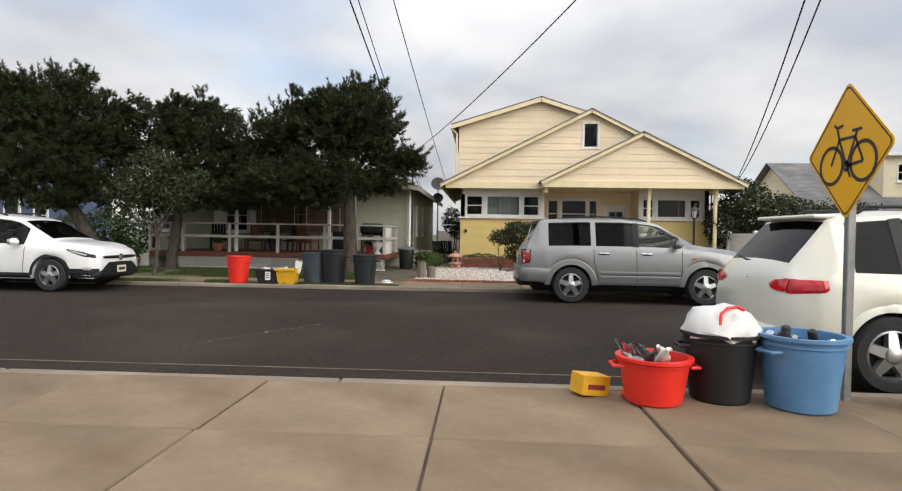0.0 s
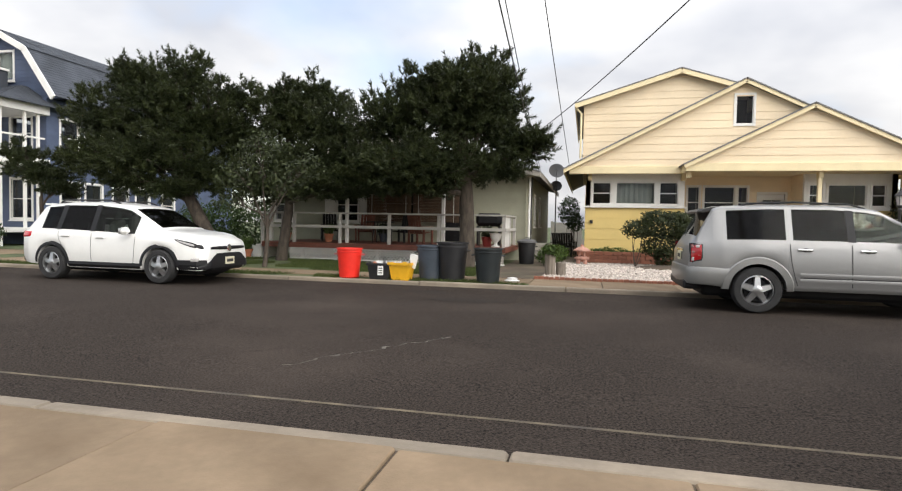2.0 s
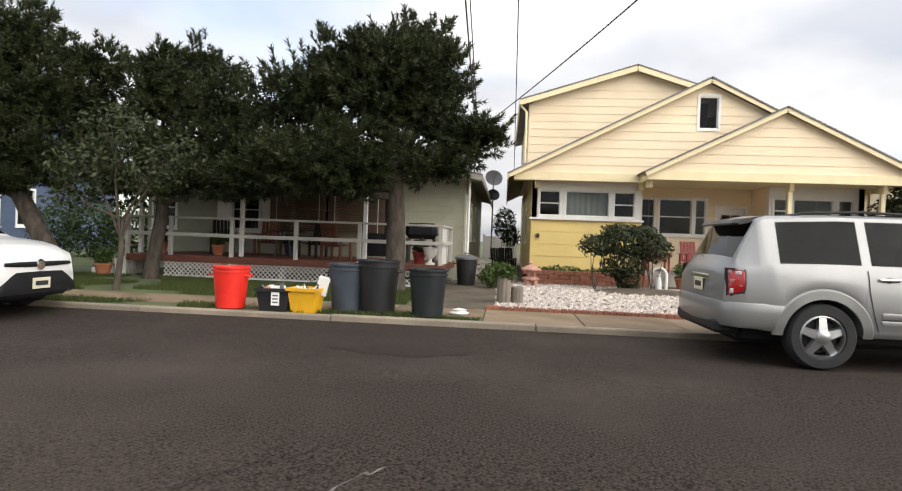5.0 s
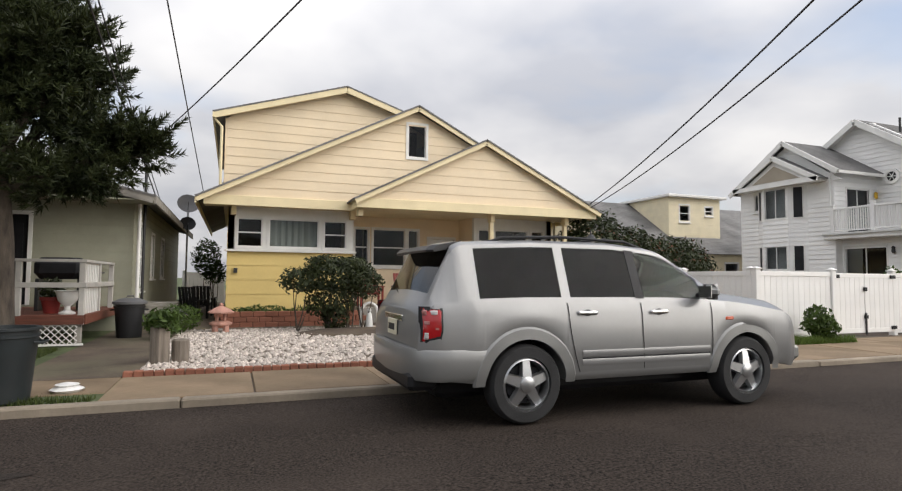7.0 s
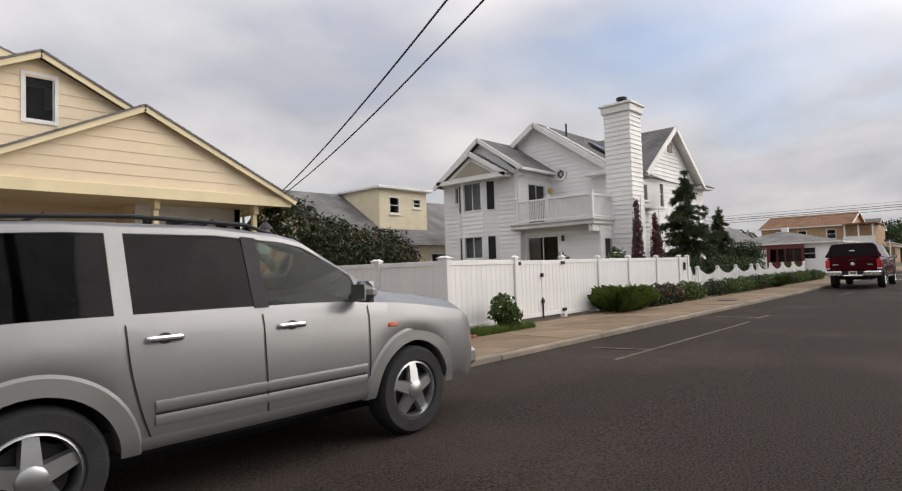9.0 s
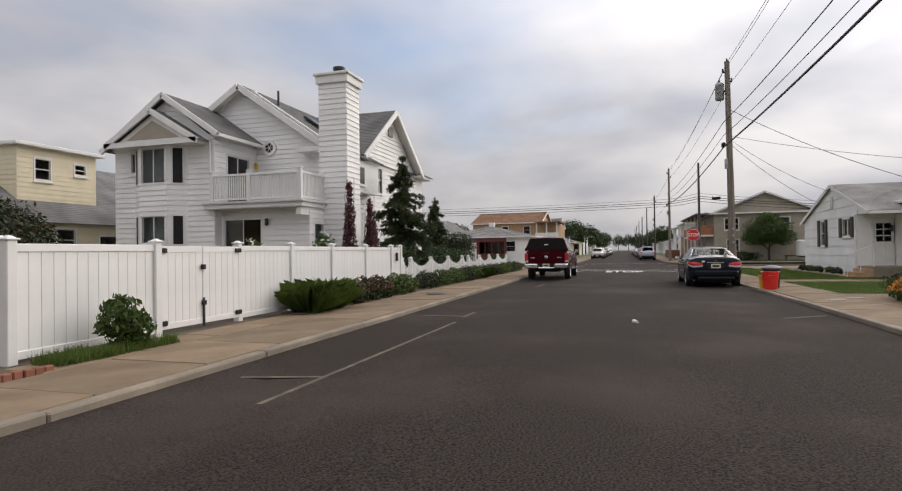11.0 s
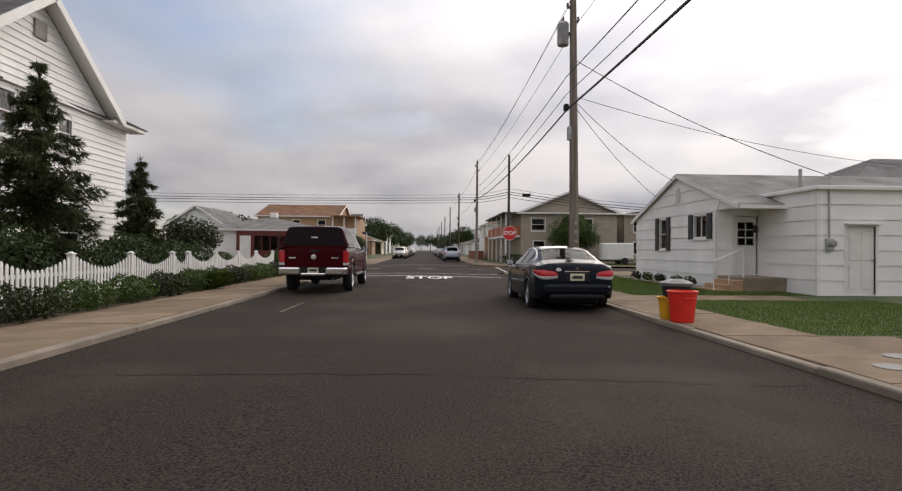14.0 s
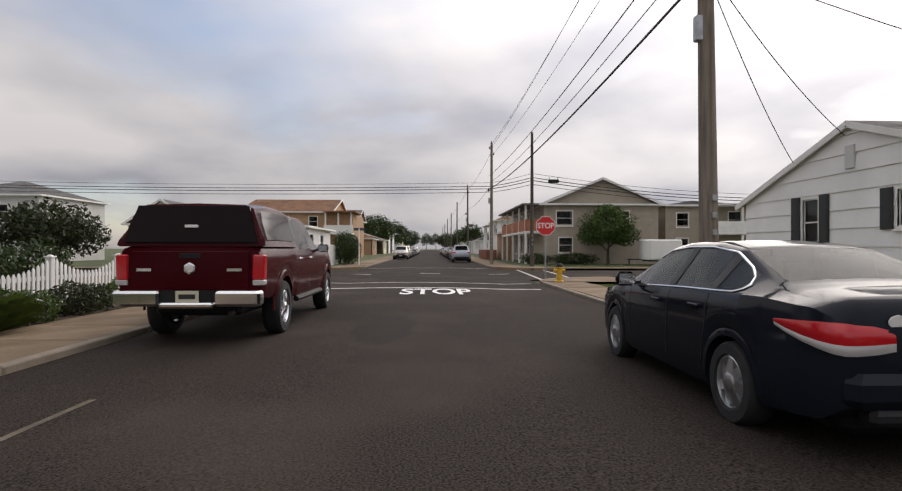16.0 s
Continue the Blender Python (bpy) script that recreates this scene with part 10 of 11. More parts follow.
for k in range(4):
    a = k * 90 + 45
    part("foot", Geo().box(-0.045, 0.045, -0.06, 0.06, 0, 0.16, 0.015, pose(0.16 * math.cos(radians(a)), 0.16 * math.sin(radians(a)), 0, 0, 0, a)), PINKSTONE, ln)
part("base_plate", Geo().lathe([(0.2, 0.15), (0.24, 0.17), (0.24, 0.21), (0.16, 0.25)], 8), PINKSTONE, ln)
for k in range(4):
    a = k * 90 + 45
    part("pillar", Geo().box(-0.03, 0.03, -0.03, 0.03, 0.25, 0.42, 0.006, pose(0.11 * math.cos(radians(a)), 0.11 * math.sin(radians(a)), 0, 0, 0, a)), PINKSTONE, ln)
part("roof", Geo().lathe([(0.27, 0.42), (0.28, 0.45), (0.17, 0.52), (0.07, 0.57), (0.04, 0.58), (0.05, 0.62), (0.0001, 0.66)], 8), PINKSTONE, ln)
st = thing("post_planter", pose(-1.45, 16.6, 0.08), "weathered timber log planter posts at the gravel edge", "planter")
part("log", Geo().lathe([(0.13, 0), (0.13, 0.5), (0.11, 0.52), (0.0001, 0.52)], 12), POLEWOOD, st)
part("log", Geo().lathe([(0.12, 0), (0.12, 0.30), (0.10, 0.32), (0.0001, 0.32)], 12, pose(0.26, 0.12, 0)), POLEWOOD, st)
p, d = sample_blobs([(0, 0, 0.6, 0.22, 0.22, 0.16)], 260, 0.3, 5)
part("foliage", quad_mesh("foliage", leaf_quads(p, d, 0.06, 4), 4, LEAFGREEN), LEAFGREEN, st)
ar = thing("garden_shrine", pose(2.55, 20.9, 0.08), "white arched garden niche with a plain figure", "ornament")
q = Geo()
pts = [(0.2 * math.cos(radians(a)), 0, 0.42 + 0.22 * math.sin(radians(a))) for a in range(0, 181, 15)]
q.tube([(0.2, 0, 0)] + pts + [(-0.2, 0, 0)], 0.035, 8)
part("arch", q, WHITETRIM, ar, smooth=True)
part("figure", Geo().lathe([(0.09, 0), (0.085, 0.2), (0.06, 0.38), (0.03, 0.42), (0.05, 0.47), (0.03, 0.53), (0.0001, 0.54)], 12), GREYSID, ar, smooth=True)


def garden_chair(x, y, z, rot, material, label, group=""):
    t = thing("garden_chair", pose(x, y, z, 0, 0, rot), label, "chair", group)
    for k in range(5):
        part("seat_slat", Geo().box(-0.26, 0.26, -0.24 + k * 0.1, -0.155 + k * 0.1, 0.38 - k * 0.012, 0.40 - k * 0.012, 0.006), material, t)
        part("back_slat", Geo().box(-0.25 + k * 0.102, -0.16 + k * 0.102, 0.0, 0.02, 0.0, 0.62, 0.006, pose(0, 0.24, 0.36, -14, 0, 0)), material, t)
    for s in (-1, 1):
        part("arm", Geo().box(s * 0.30 - 0.05, s * 0.30 + 0.05, -0.30, 0.32, 0.56, 0.585, 0.006), material, t)
        part("leg", Geo().box(s * 0.30 - 0.025, s * 0.30 + 0.025, -0.28, -0.20, 0, 0.56, 0.006), material, t)
        part("leg", Geo().box(s * 0.30 - 0.025, s * 0.30 + 0.025, 0.18, 0.26, 0, 0.56, 0.006), material, t)
    return t


garden_chair(3.2, 23.7, 0.5, 0, REDPAINT, "red wooden armchair on the porch", "porch chairs")
garden_chair(4.3, 23.8, 0.5, 10, REDPAINT, "red wooden armchair on the porch", "porch chairs")


def pot_plant(x, y, z, r, h, material, leafm, label, seed, n=350):
    t = thing("potted_plant", pose(x, y, z), label, "plant")
    part("pot", Geo().lathe([(r * 0.7, 0), (r, h * 0.8), (r * 1.12, h * 0.82), (r * 1.12, h), (r * 0.95, h), (r * 0.9, h * 0.85), (0.0001, h * 0.85)], 18, caps=False), material, t, smooth=True)
    p, d = sample_blobs([(0, 0, h + r * 0.9, r * 1.4, r * 1.4, r * 1.3)], n, 0.2, seed)
    g = Geo()
    for k in range(5):
        limb(g, (0, 0, h * 0.8), (r * math.cos(k * 1.3), r * math.sin(k * 1.3), h + r), 0.01, 0.004, seed + k)
    part("stems", g, BARK, t)
    part("foliage", quad_mesh("foliage", leaf_quads(p, d, 0.055, seed), 4, leafm), leafm, t)
    return t


pot_plant(3.6, 22.4, 0.08, 0.2, 0.32, TERRACOTTA, LEAFGREEN, "leafy plant in a terracotta pot by the porch", 31)
pot_plant(-10.4, 19.8, 0.62, 0.16, 0.3, TERRACOTTA, LEAFGREEN, "plant in a terracotta pot on the deck", 32)
pot_plant(-9.0, 20.1, 0.62, 0.15, 0.28, TERRACOTTA, LEAFGREEN, "plant in a terracotta pot on the deck", 33)
pot_plant(-7.6, 21.6, 0.62, 0.17, 0.3, BLUEGREYBIN, LEAFDULL, "plant in a grey pot on the deck", 34)
pot_plant(-3.6, 19.9, 0.62, 0.16, 0.3, REDPAINT, LEAFDULL, "plant in a red pot on the deck", 35)
pot_plant(-11.4, 19.0, 0.06, 0.2, 0.3, TERRACOTTA, LEAFGREEN, "plant in a terracotta pot by the deck stairs", 36)
ur = thing("white_urn", pose(-3.28, 19.62, 0.62), "white footed garden urn on the deck", "urn")
part("bowl", Geo().lathe([(0.13, 0), (0.13, 0.03), (0.05, 0.07), (0.05, 0.14), (0.15, 0.24), (0.19, 0.40), (0.22, 0.42), (0.20, 0.42), (0.14, 0.26), (0.0001, 0.2)], 20, caps=False), WHITETRIM, ur, smooth=True)
for k, (x, y, rot) in enumerate(((-8.2, 21.4, 10), (-6.9, 21.5, -20), (-5.9, 20.4, 160), (-9.6, 21.5, 30))):
    garden_chair(x, y, 0.62, rot, BLACK if k % 2 else DECKWOOD, "dark garden armchair on the shaded deck", "deck chairs")
tb = thing("deck_table", pose(-7.4, 20.7, 0.62), "round dark garden table on the deck", "table")
part("tabletop", Geo().lathe([(0.5, 0.68), (0.52, 0.70), (0.5, 0.72), (0.0001, 0.72)], 24), DARKMETAL, tb)
for k in range(4):
    a = radians(45 + 90 * k)
    q = Geo()
    q.tube([(0.3 * math.cos(a), 0.3 * math.sin(a), 0), (0.2 * math.cos(a), 0.2 * math.sin(a), 0.69)], 0.018)
    part("leg", q, DARKMETAL, tb)
gr = thing("barbecue", pose(-3.7, 20.9, 0.62), "black kettle barbecue under its cover", "barbecue")
part("hood", Geo().box(-0.42, 0.42, -0.26, 0.26, 0.62, 1.05, 0.12), BLACK, gr)
for s in (-1, 1):
    part("cart_leg", Geo().box(s * 0.35 - 0.03, s * 0.35 + 0.03, -0.2, 0.2, 0, 0.63, 0.01), DARKMETAL, gr)
part("side_shelf", Geo().box(0.42, 0.72, -0.22, 0.22, 0.74, 0.77, 0.01), DARKMETAL, gr)
for k, (z0, z1) in enumerate(((0.08, 0.26), (0.26, 0.44))):
    bx = thing("storage_box", pose(-1.95, 24.5 + k * 0.02, z0), "grey weathered storage chest along the side path", "box")
    part("chest", Geo().box(-0.35, 0.35, -0.5, 0.5, 0, z1 - z0 - 0.004, 0.02), GREYWOOD if k == 0 else GREYLID, bx)
garden_chair(-1.55, 25.9, 0.06, 150, BLACK, "dark plastic armchair in the passage between the houses", "passage chairs")
garden_chair(-1.35, 27.6, 0.06, 170, BLACK, "dark plastic armchair in the passage between the houses", "passage chairs")
sp_ = thing("side_steps", pose(-2.3, 23.4, 0.06), "weathered grey timber steps to the cottage side door", "steps")
for k in range(3):
    part("tread", Geo().box(-0.38, 0.42, 0.28 * k, 0.28 * k + 0.3, 0.17 * k + 0.12, 0.17 * k + 0.17, 0.008), GREYWOOD, sp_)
    part("riser", Geo().box(-0.36, 0.40, 0.28 * k + 0.02, 0.28 * k + 0.05, 0.17 * k, 0.17 * k + 0.12), GREYWOOD, sp_)
part("landing", Geo().box(-0.38, 0.42, 0.86, 1.9, 0.5, 0.56, 0.008), GREYWOOD, sp_)
part("landing_skirt", Geo().box(-0.36, 0.40, 0.9, 1.86, 0, 0.5), WHITETRIM, sp_)
shrub("passage_tree", [(-1.5, 33.5, 2.1, 0.6, 0.6, 0.8), (-1.2, 33.5, 1.5, 0.5, 0.5, 0.5)], 1800, 0.07, LEAFDARK, "small dark tree at the end of the passage", 151, "tree")
ds = thing("satellite_dish", pose(-2.02, 29.5, 0.06), "grey satellite dishes on a tall mast", "dish")
q = Geo()
q.tube([(0, 0, 0), (0, 0, 3.6)], 0.03)
part("mast", q, GALV, ds)
for z, r in ((3.75, 0.36), (3.05, 0.26)):
    q = Geo()
    q.lathe([(0.0001, 0.0), (r * 0.5, 0.03), (r, 0.11), (r, 0.125), (r * 0.5, 0.045), (0.0001, 0.015)], 22, pose(0, -0.05, z, 65, 0, 10), caps=False)
    part("reflector", q, GREYLID if r > 0.3 else BLACK, ds, smooth=True)
    q = Geo()
    q.tube([(0, -0.1, z - 0.25), (0.05, -0.55, z + 0.05)], 0.012)
    part("feed_arm", q, DARKMETAL, ds)
rk = thing("rock_border", pose(36.8, 0.45, 0.05), "row of rounded grey stones edging the bungalow bed", "rocks")
for k in range(22):
    q = Geo()
    s = rng.uniform(0.09, 0.17)
    q.lathe([(s * 0.7, -0.03), (s, s * 0.3), (s * 0.7, s * 0.7), (s * 0.2, s * 0.85)], 8)
    q.v = [(x * rng.uniform(0.9, 1.1), y * rng.uniform(0.9, 1.1), z) for x, y, z in q.v]
    o = part("stone", q, KERB, rk, smooth=True)
    o.location = (-3.6 + k * 0.36, rng.uniform(-0.08, 0.08), 0)

# ---- signs, hydrant ----
sg = thing("bicycle_sign", pose(3.16, 5.06, 0.06), "yellow diamond bicycle warning sign on a steel post", "sign")
part("post", Geo().box(-0.03, 0.03, -0.03, 0.03, -0.1, 2.45, 0.006), GALV, sg)
SM = pose(-0.04, 0, 1.99, 0, 0, -90)          # local x along the plate, its face to -x


def rounded_diamond(r, c, n=6):
    pts = []
    for k in range(4):
        a = 90 * k
        tip = Vector((math.cos(radians(a)), math.sin(radians(a)))) * (r - c * math.sqrt(2))
        for i in range(n + 1):
            b = radians(a - 45 + 90 * i / n)
            pts.append((tip.x + c * math.cos(b), tip.y + c * math.sin(b)))
    return pts


part("plate", Geo().prism(rounded_diamond(0.55, 0.05), 0.004, SM), SIGNYEL, sg)
bord = Geo()
o_, i_ = rounded_diamond(0.525, 0.045), rounded_diamond(0.508, 0.04)
n_ = len(o_)
bord.v = [SM @ Vector((x, -0.002, z)) for x, z in o_ + i_]
bord.f = [(k, (k + 1) % n_, n_ + (k + 1) % n_, n_ + k) for k in range(n_)]
part("border_line", bord, INK, sg)


def flat_ring(g, cx, cz, r0, r1, m, n=26):
    o = len(g.v)
    g.v += [m @ Vector((cx + r * math.cos(2 * math.pi * k / n), -0.003, cz + r * math.sin(2 * math.pi * k / n))) for r in (r0, r1) for k in range(n)]
    g.f += [(o + k, o + (k + 1) % n, o + n + (k + 1) % n, o + n + k) for k in range(n)]


def flat_bar(g, x0, z0, x1, z1, w, m):
    d = Vector((x1 - x0, z1 - z0)).normalized() * w / 2
    o = len(g.v)
    g.v += [m @ Vector(p) for p in ((x0 - d.y, -0.003, z0 + d.x), (x0 + d.y, -0.003, z0 - d.x), (x1 + d.y, -0.003, z1 - d.x), (x1 - d.y, -0.003, z1 + d.x))]
    g.f += [(o, o + 1, o + 2, o + 3)]


bk = Geo()
for cx in (-0.20, 0.20):
    flat_ring(bk, cx, -0.10, 0.135, 0.165, SM)
for a in ((-0.20, -0.10, -0.10, 0.10), (-0.10, 0.10, 0.10, 0.10), (-0.10, 0.10, 0.0, -0.12), (0.0, -0.12, 0.12, 0.14), (0.0, -0.12, 0.20, -0.10), (0.20, -0.10, 0.10, 0.10), (-0.10, 0.10, -0.13, 0.20), (-0.13, 0.20, -0.05, 0.21), (-0.13, 0.2, -0.17, 0.23), (0.06, 0.15, 0.18, 0.15), (0.0, -0.12, 0.05, -0.21)):
    flat_bar(bk, *a, 0.024, SM)
flat_ring(bk, 0.0, -0.12, 0.02, 0.045, SM, 14)
part("bicycle_symbol", bk, INK, sg)

ss = thing("stop_sign", pose(46.8, 4.75, 0.06), "red octagonal STOP sign on a steel post", "sign")
part("post", Geo().box(-0.03, 0.03, -0.03, 0.03, -0.1, 2.6, 0.006), GALV, ss)
OM = pose(-0.04, 0, 2.18, 0, 0, -90)
octo = lambda r: [(r * math.cos(radians(22.5 + 45 * k)), r * math.sin(radians(22.5 + 45 * k))) for k in range(8)]
part("plate", Geo().prism(octo(0.42), 0.004, OM), SIGNWHITE, ss)
part("red_face", Geo().prism(octo(0.395), 0.003, OM @ pose(0, -0.004, 0)), SIGNRED, ss)
txt = bpy.data.curves.new("stop_text", "FONT")
txt.body, txt.size, txt.align_x, txt.align_y, txt.extrude, txt.offset = "STOP", 0.31, "CENTER", "CENTER", 0.001, 0.006
tmp = new("stop_text_curve", txt)
bpy.context.view_layer.update()
sm2 = bpy.data.meshes.new_from_object(tmp.evaluated_get(bpy.context.evaluated_depsgraph_get()))
bpy.data.objects.remove(tmp)
for v in sm2.vertices:
    v.co = OM @ Vector((v.co.x * 0.92, -0.006 - max(0, v.co.z), v.co.y))
sm2.materials.append(SIGNWHITE)
part("stop_lettering", sm2, SIGNWHITE, ss)

hy = thing("fire_hydrant", pose(44.9, 4.6, 0.06), "yellow fire hydrant with a dark cap on the corner", "hydrant")
part("barrel", Geo().lathe([(0.17, 0), (0.17, 0.04), (0.11, 0.06), (0.11, 0.5), (0.15, 0.52), (0.15, 0.56), (0.0001, 0.56)], 18), HYDYEL, hy, smooth=True)
part("bonnet", Geo().lathe([(0.14, 0.56), (0.12, 0.64), (0.06, 0.70), (0.03, 0.71), (0.03, 0.76), (0.0001, 0.76)], 18), BLACK, hy, smooth=True)
for a in (0, 90, 180):
    part("nozzle", Geo().lathe([(0.06, 0.08), (0.06, 0.16), (0.075, 0.16), (0.075, 0.21), (0.0001, 0.22)], 12, pose(0, 0, 0.42, 90, 0, a)), HYDYEL if a != 90 else BLACK, hy, smooth=True)


# ---- poles and cables ----
def utility_pole(x, y, h, r, material, label, arms=True, transformer=False, lean=(0, 0), group="utility poles"):
    t = thing("utility_pole", pose(x, y, 0.05), label, "pole", group)
    g = Geo()
    n = 8
    g.tube([(lean[0] * k / n, lean[1] * k / n, -0.3 + (h + 0.3) * k / n) for k in range(n + 1)], [r * (1 - 0.35 * k / n) for k in range(n + 1)], 14)
    part("shaft", g, material, t, smooth=True)
    tx, ty = lean
    if arms:
        for s, z in ((0.12, h - 0.45), (-0.12, h - 0.9), (0.0, h)):
            if s:
                part("pin_bracket", Geo().box(tx - 0.03, tx + 0.03, min(ty, ty + s * 1.6), max(ty, ty + s * 1.6), z - 0.06, z, 0.01), DARKMETAL, t)
            part("insulator", Geo().lathe([(0.03, 0), (0.05, 0.05), (0.03, 0.08), (0.045, 0.12), (0.0001, 0.15)], 10, pose(tx, ty + s * 1.5, z)), GREYLID, t, smooth=True)
        part("cable_clamp", Geo().box(tx * 0.6 - 0.1, tx * 0.6 + 0.1, ty * 0.6 + r, ty * 0.6 + r + 0.16, h * 0.61 - 0.1, h * 0.61 + 0.12, 0.03), BLACK, t)
        part("junction_box", Geo().box(-0.07, 0.07, r * 0.8, r * 0.8 + 0.14, h * 0.5, h * 0.5 + 0.45, 0.02), GALV, t)
    if transformer:
        tr = part("transformer", Geo().lathe([(0.17, 0), (0.19, 0.03), (0.19, 0.68), (0.20, 0.70), (0.15, 0.78), (0.0001, 0.8)], 18, pose(tx * 0.9, ty * 0.9 + r + 0.17, h - 1.75)), GALV, t, smooth=True)
        for s in (-0.07, 0.07):
            part("bushing", Geo().lathe([(0.03, 0), (0.03, 0.16), (0.0001, 0.18)], 8, pose(tx * 0.9 + s, ty * 0.9 + r + 0.17, h - 0.98)), GREYLID, tr)
        part("bracket", Geo().box(tx - 0.04, tx + 0.04, ty, ty + r + 0.1, h - 1.4, h - 1.3), DARKMETAL, t)
    for k in range(3):
        part("pole_tag", Geo().box(-r - 0.012, -r * 0.85, -0.04, 0.04, 1.5 + 0.3 * k, 1.6 + 0.3 * k), GALV, t)
    return t


utility_pole(3.64, 4.75, 9.6, 0.17, POLEWOOD, "weathered grey wooden utility pole beside the sign")
utility_pole(33.3, 4.55, 9.8, 0.17, POLEWOOD, "weathered wooden utility pole with a grey transformer", True, True, (0.05, 0.1))
utility_pole(63.0, 2.45, 9.3, 0.14, DARKWOOD, "dark wooden utility pole at the far corner", False)
utility_pole(68.7, 4.65, 9.6, 0.14, POLEWOOD, "wooden utility pole beyond the cross street", True)
utility_pole(-1.8, -6.5, 9.4, 0.16, POLEWOOD, "weathered wooden utility pole behind the lot")
utility_pole(68.7, 48, 9.4, 0.14, POLEWOOD, "wooden utility pole along the cross street", True)
utility_pole(63.0, -34, 9.4, 0.14, POLEWOOD, "wooden utility pole along the cross street", True)
for k in range(6):
    utility_pole(98 + k * 30, 4.65, 9.4 + 0.3 * (k % 2), 0.14, DARKWOOD, "distant wooden utility pole along the street", k % 2 == 0)
utility_pole(-27, 4.7, 9.6, 0.16, POLEWOOD, "wooden utility pole along the street")


def cable(p0, p1, sag, r, label="thin black overhead cable", n=28):
    p0, p1 = Vector(p0), Vector(p1)
    g = Geo()
    g.tube([p0.lerp(p1, i / n) - Vector((0, 0, sag * 4 * (i / n) * (1 - i / n))) for i in range(n + 1)], r, 5)
    return single("overhead_cable", g, CABLE, label, "cable", "overhead cables")


cable((-1.85, -6.4, 8.4), (-2.3, 23.0, 3.25), 0.15, 0.014)
cable((-1.75, -6.4, 8.9), (-2.3, 24.2, 3.2), 0.2, 0.010)
cable((-1.7, -6.4, 9.0), (-1.25, 24.0, 3.4), 0.25, 0.010)
cable((3.64, 4.85, 6.1), (-2.6, 23.6, 4.6), 0.3, 0.013)
cable((3.64, 4.9, 6.5), (9.9, 22.9, 3.6), 0.45, 0.015)
cable((3.7, 4.9, 5.75), (9.9, 22.9, 3.5), 0.45, 0.013)
# along the street
cable((3.64, 4.95, 5.9), (33.3, 4.8, 6.0), 0.25, 0.032, "thick black overhead cable bundle")
for dy, z, r in ((0.18, 9.25, 0.010), (0.0, 9.7, 0.009), (-0.18, 8.8, 0.009), (0.18, 7.0, 0.016), (0.18, 6.4, 0.012)):
    cable((3.64, 4.72 + dy, z), (33.35, 4.65 + dy, z + 0.1), 0.35, r)
    cable((33.35, 4.65 + dy, z + 0.1), (68.7, 4.65 + dy, min(9.3, z + 0.05)), 0.4, r)
    cable((3.64, 4.72 + dy, z), (-27, 4.7 + dy, z), 0.35, r)
cable((33.3, 4.8, 6.0), (68.7, 4.8, 6.0), 0.4, 0.028, "thick black overhead cable bundle")
for k in range(6):
    x0 = 68.7 if k == 0 else 98 + (k - 1) * 30
    for z in (9.0, 6.4):
        cable((x0, 4.65, z), (98 + k * 30, 4.65, z), 0.4, 0.014)
# along the cross street
for z, r in ((6.5, 0.014), (6.22, 0.026), (6.02, 0.028), (5.75, 0.020)):
    cable((68.7, 4.65, z), (68.7, 48, z), 0.25, r)
    cable((68.7, 4.65, z), (63.0, 2.45, z), 0.05, r)
    cable((63.0, 2.45, z), (63.0, -34, z - 0.2), 1.3, r)
# service drops to the bungalow and its neighbours
cable((33.35, 4.5, 7.6), (30.5, -2.0, 3.55), 0.25, 0.012)
cable((33.35, 4.5, 6.2), (36.6, -0.3, 4.0), 0.2, 0.010)
cable((33.35, 4.5, 6.0), (38.5, -0.3, 3.6), 0.2, 0.010)
cable((33.35, 4.5, 6.4), (36.5, -9.2, 4.8), 0.3, 0.010)
cable((3.64, 4.72, 8.6), (36.4, -9.5, 4.9), 1.0, 0.013)
cable((3.64, 4.72, 7.8), (20, -10, 5.5), 0.6, 0.010)
sp = thing("cable_splice", pose(63.0, 0.95, 5.98), "black splice case hung on the thick cables at the corner", "splice case")
part("case", Geo().box(-0.11, 0.11, -0.36, 0.36, -0.13, 0.11, 0.05), BLACK, sp)
for s in (-0.3, 0.3):
    part("hanger", Geo().box(-0.02, 0.02, s - 0.02, s + 0.02, 0.1, 0.26), DARKMETAL, sp)

# ---- beyond the crossing ----
tr = thing("box_trailer", pose(65.5, -8.0, 0.06, 0, 0, 0), "white enclosed box trailer with a rounded nose", "trailer")
part("box", Geo().box(0, 1.9, -1.25, 1.25, 0.42, 1.95, 0.1), CARWHITE, tr)
part("nose", Geo().lathe([(0.9, 0.45), (0.9, 1.85), (0.7, 1.95), (0.0001, 1.95)], 16, pose(0.95, 1.05, 0) @ Matrix.Diagonal((1, 0.6, 1, 1))), CARWHITE, tr)
for s in (0.05, 1.85):
    q = Geo()
    q.lathe([(0.14, -0.09), (0.30, -0.09), (0.32, 0), (0.30, 0.09), (0.14, 0.09)], 20, pose(s, -0.45, 0.32, 0, 90, 0))
    part("wheel", q, RUBBER, tr, smooth=True)
    part("mudguard", Geo().box(s - 0.14, s + 0.14, -0.86, -0.04, 0.62, 0.70, 0.03), CARWHITE, tr)
part("drawbar", Geo().box(0.9, 1.0, 1.2, 2.6, 0.40, 0.5), DARKMETAL, tr)
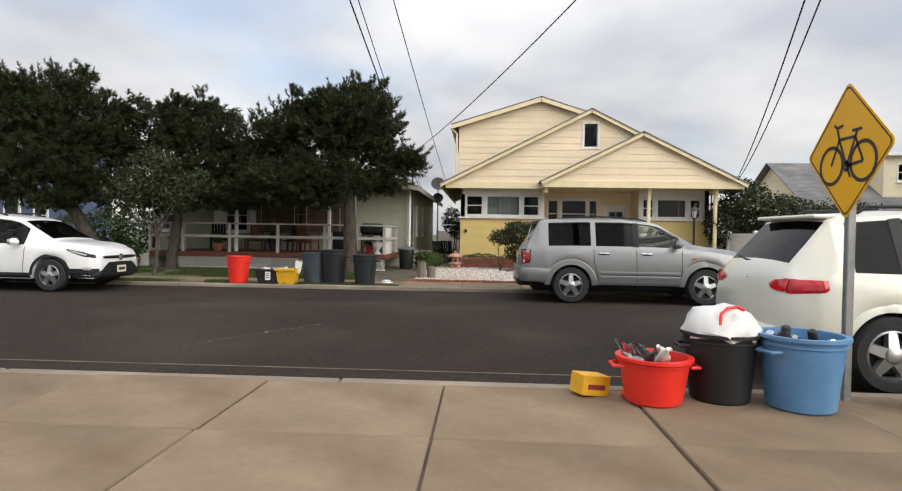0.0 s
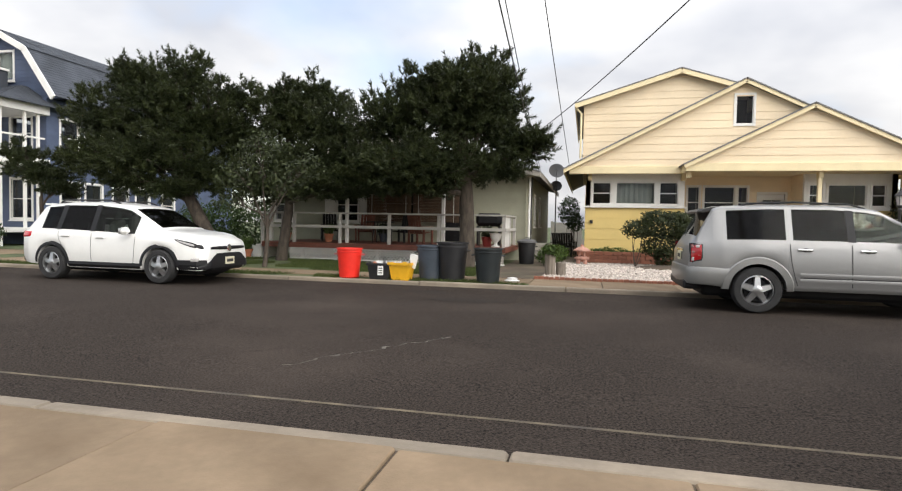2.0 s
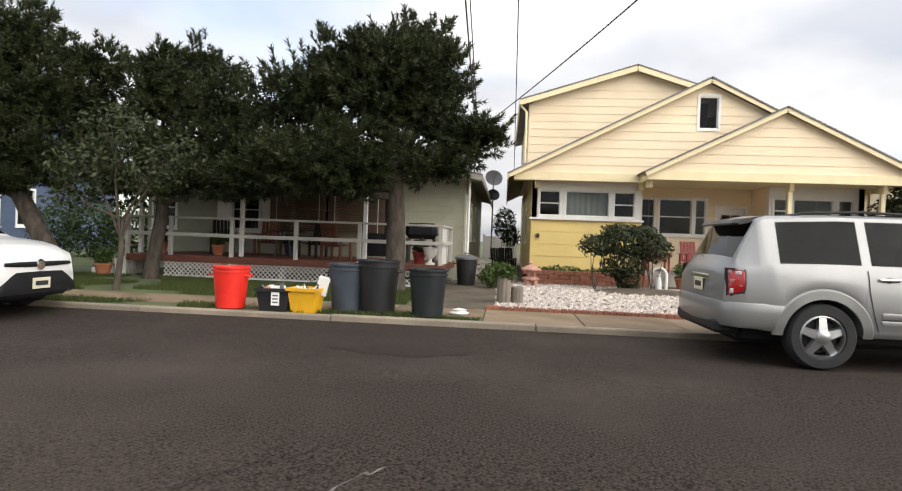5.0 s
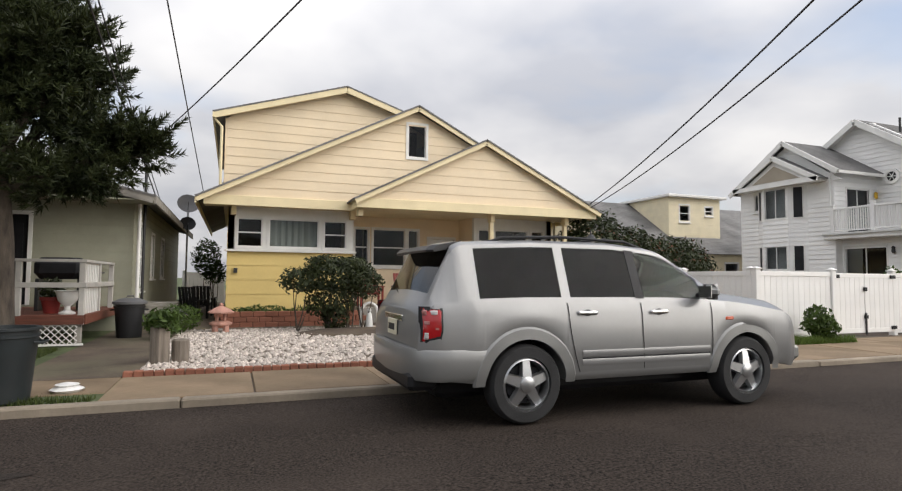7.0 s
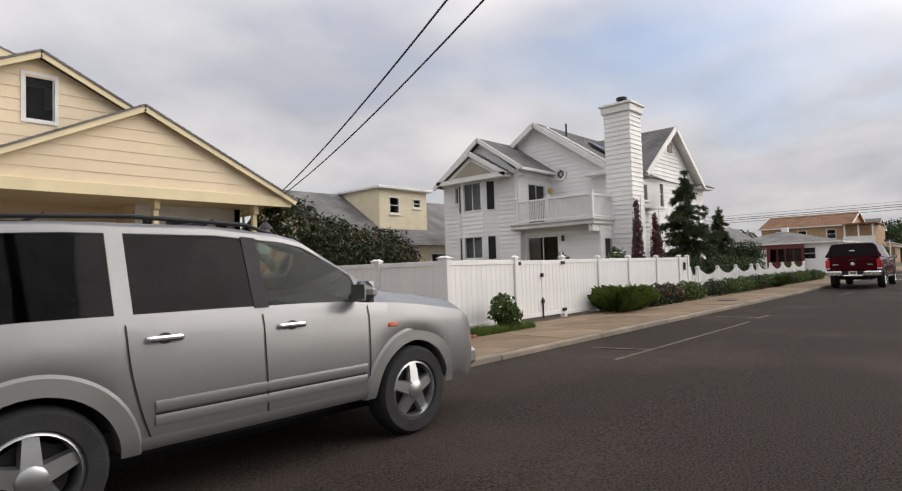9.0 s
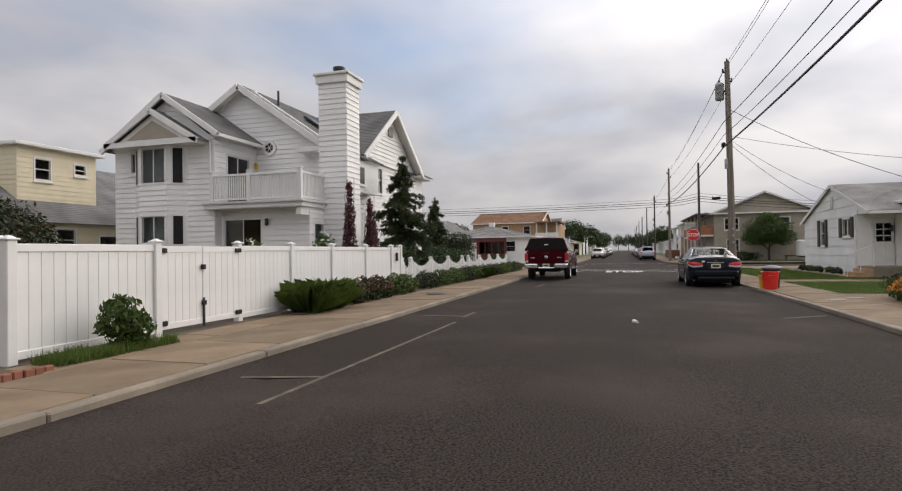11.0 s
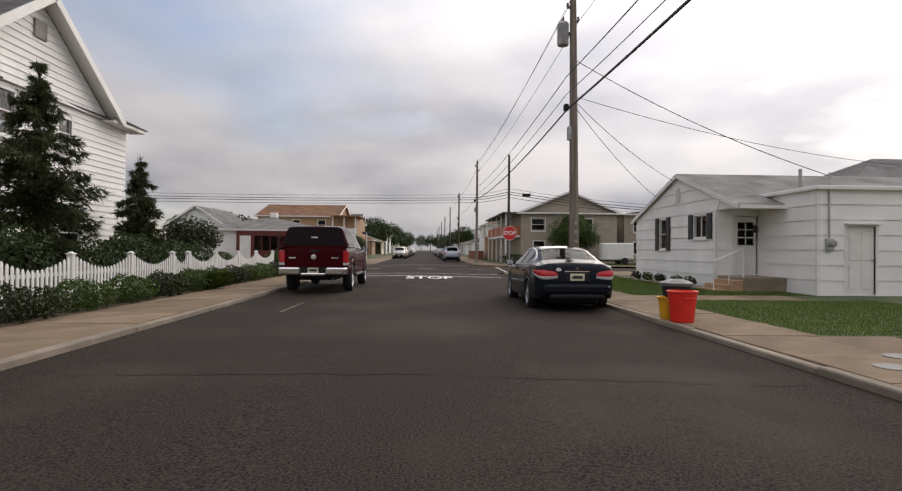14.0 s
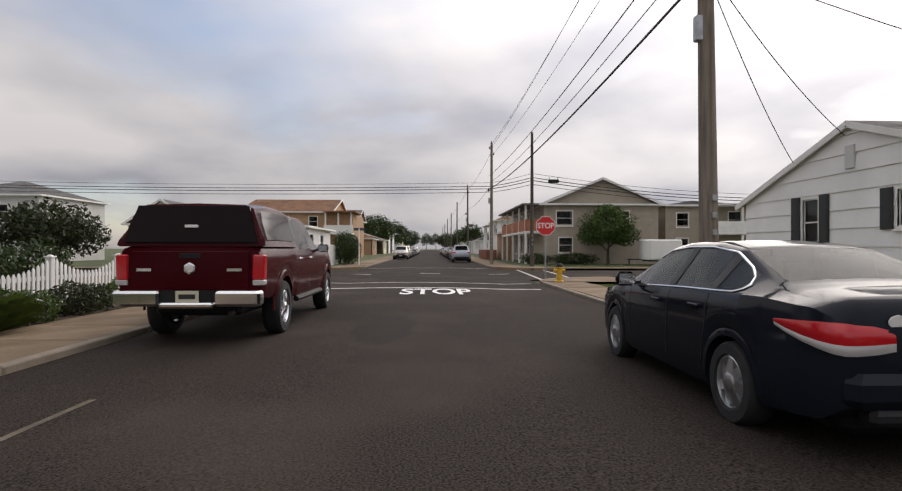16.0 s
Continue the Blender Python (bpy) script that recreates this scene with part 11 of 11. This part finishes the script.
part("jockey_stand", Geo().box(0.91, 0.99, 2.4, 2.5, 0, 0.45), DARKMETAL, tr)
part("rear_skirt", Geo().box(0.1, 1.8, -1.22, 1.15, 0.3, 0.43), DARKMETAL, tr)
mb = thing("corner_post", pose(66.0, 14.7, 0.06), "white street-name post at the far corner", "post")
q = Geo()
q.tube([(0, 0, 0), (0, 0, 2.7)], 0.035)
part("pole", q, SIGNWHITE, mb)
part("name_plate", Geo().box(-0.01, 0.01, -0.4, 0.4, 2.55, 2.75, 0.004), BLUEGREYBIN, mb)
G4 = "cars parked along the far street"
small_suv("crossover", pose(78.0, 6.5, -0.03), "silver-blue crossover parked beyond the crossing", CARSILVERBLUE, group=G4)
small_suv("crossover", pose(96.5, 13.0, -0.03, 0, 0, 180), "champagne crossover parked facing the crossing", CARBEIGE, group=G4)
sedan(pose(86.5, 6.4, -0.03), "black saloon parked beyond the crossing", CARBLACK, G4)
rc_ = random.Random(12)
cols = [CARWHITE, CARBLACK, CARSILVERBLUE, DARKBLUE, CARBEIGE, MAROON, SILVER]
for k in range(9):
    x = 94 + k * 7.2
    if rc_.random() < 0.8:
        sedan(pose(x, 6.4, -0.03), "parked saloon far down the street", rc_.choice(cols), G4)
    else:
        small_suv("crossover", pose(x, 6.5, -0.03), "parked crossover far down the street", rc_.choice(cols), group=G4)
    x = 105 + k * 7.5
    small_suv("crossover", pose(x, 13.0, -0.03, 0, 0, 180), "parked crossover far down the street", rc_.choice(cols), group=G4)
sedan(pose(61.0, -13.0, -0.03, 0, 0, 90), "white saloon parked on the cross street", CARWHITE, G4)
bw = thing("garden_wall", pose(63.9, 19.0, 0.06), "low white garden fence before the ranch house", "fence")
part("panel", Geo().box(0, 0.08, -2.4, 0.0, 0, 1.5, 0.01), VINYL, bw)
part("panel", Geo().box(0, 6.0, -2.4, -2.32, 0, 1.5, 0.01), VINYL, bw)
rb = thing("brick_planter", pose(88.0, 3.2, 0.06), "low red brick garden wall along the street", "wall")
part("wall", Geo().box(0, 10, -1.2, 0, 0, 1.1, 0.02), BRICKRED, rb)
bt = thing("crushed_bottle", pose(15.6, 9.1, road_z(9.1) + 0.02, 0, 90, 30), "crushed white paper cup lying in the road", "litter")
part("cup", Geo().lathe([(0.03, 0), (0.04, 0.10), (0.042, 0.11), (0.0001, 0.11)], 10), BAG, bt)
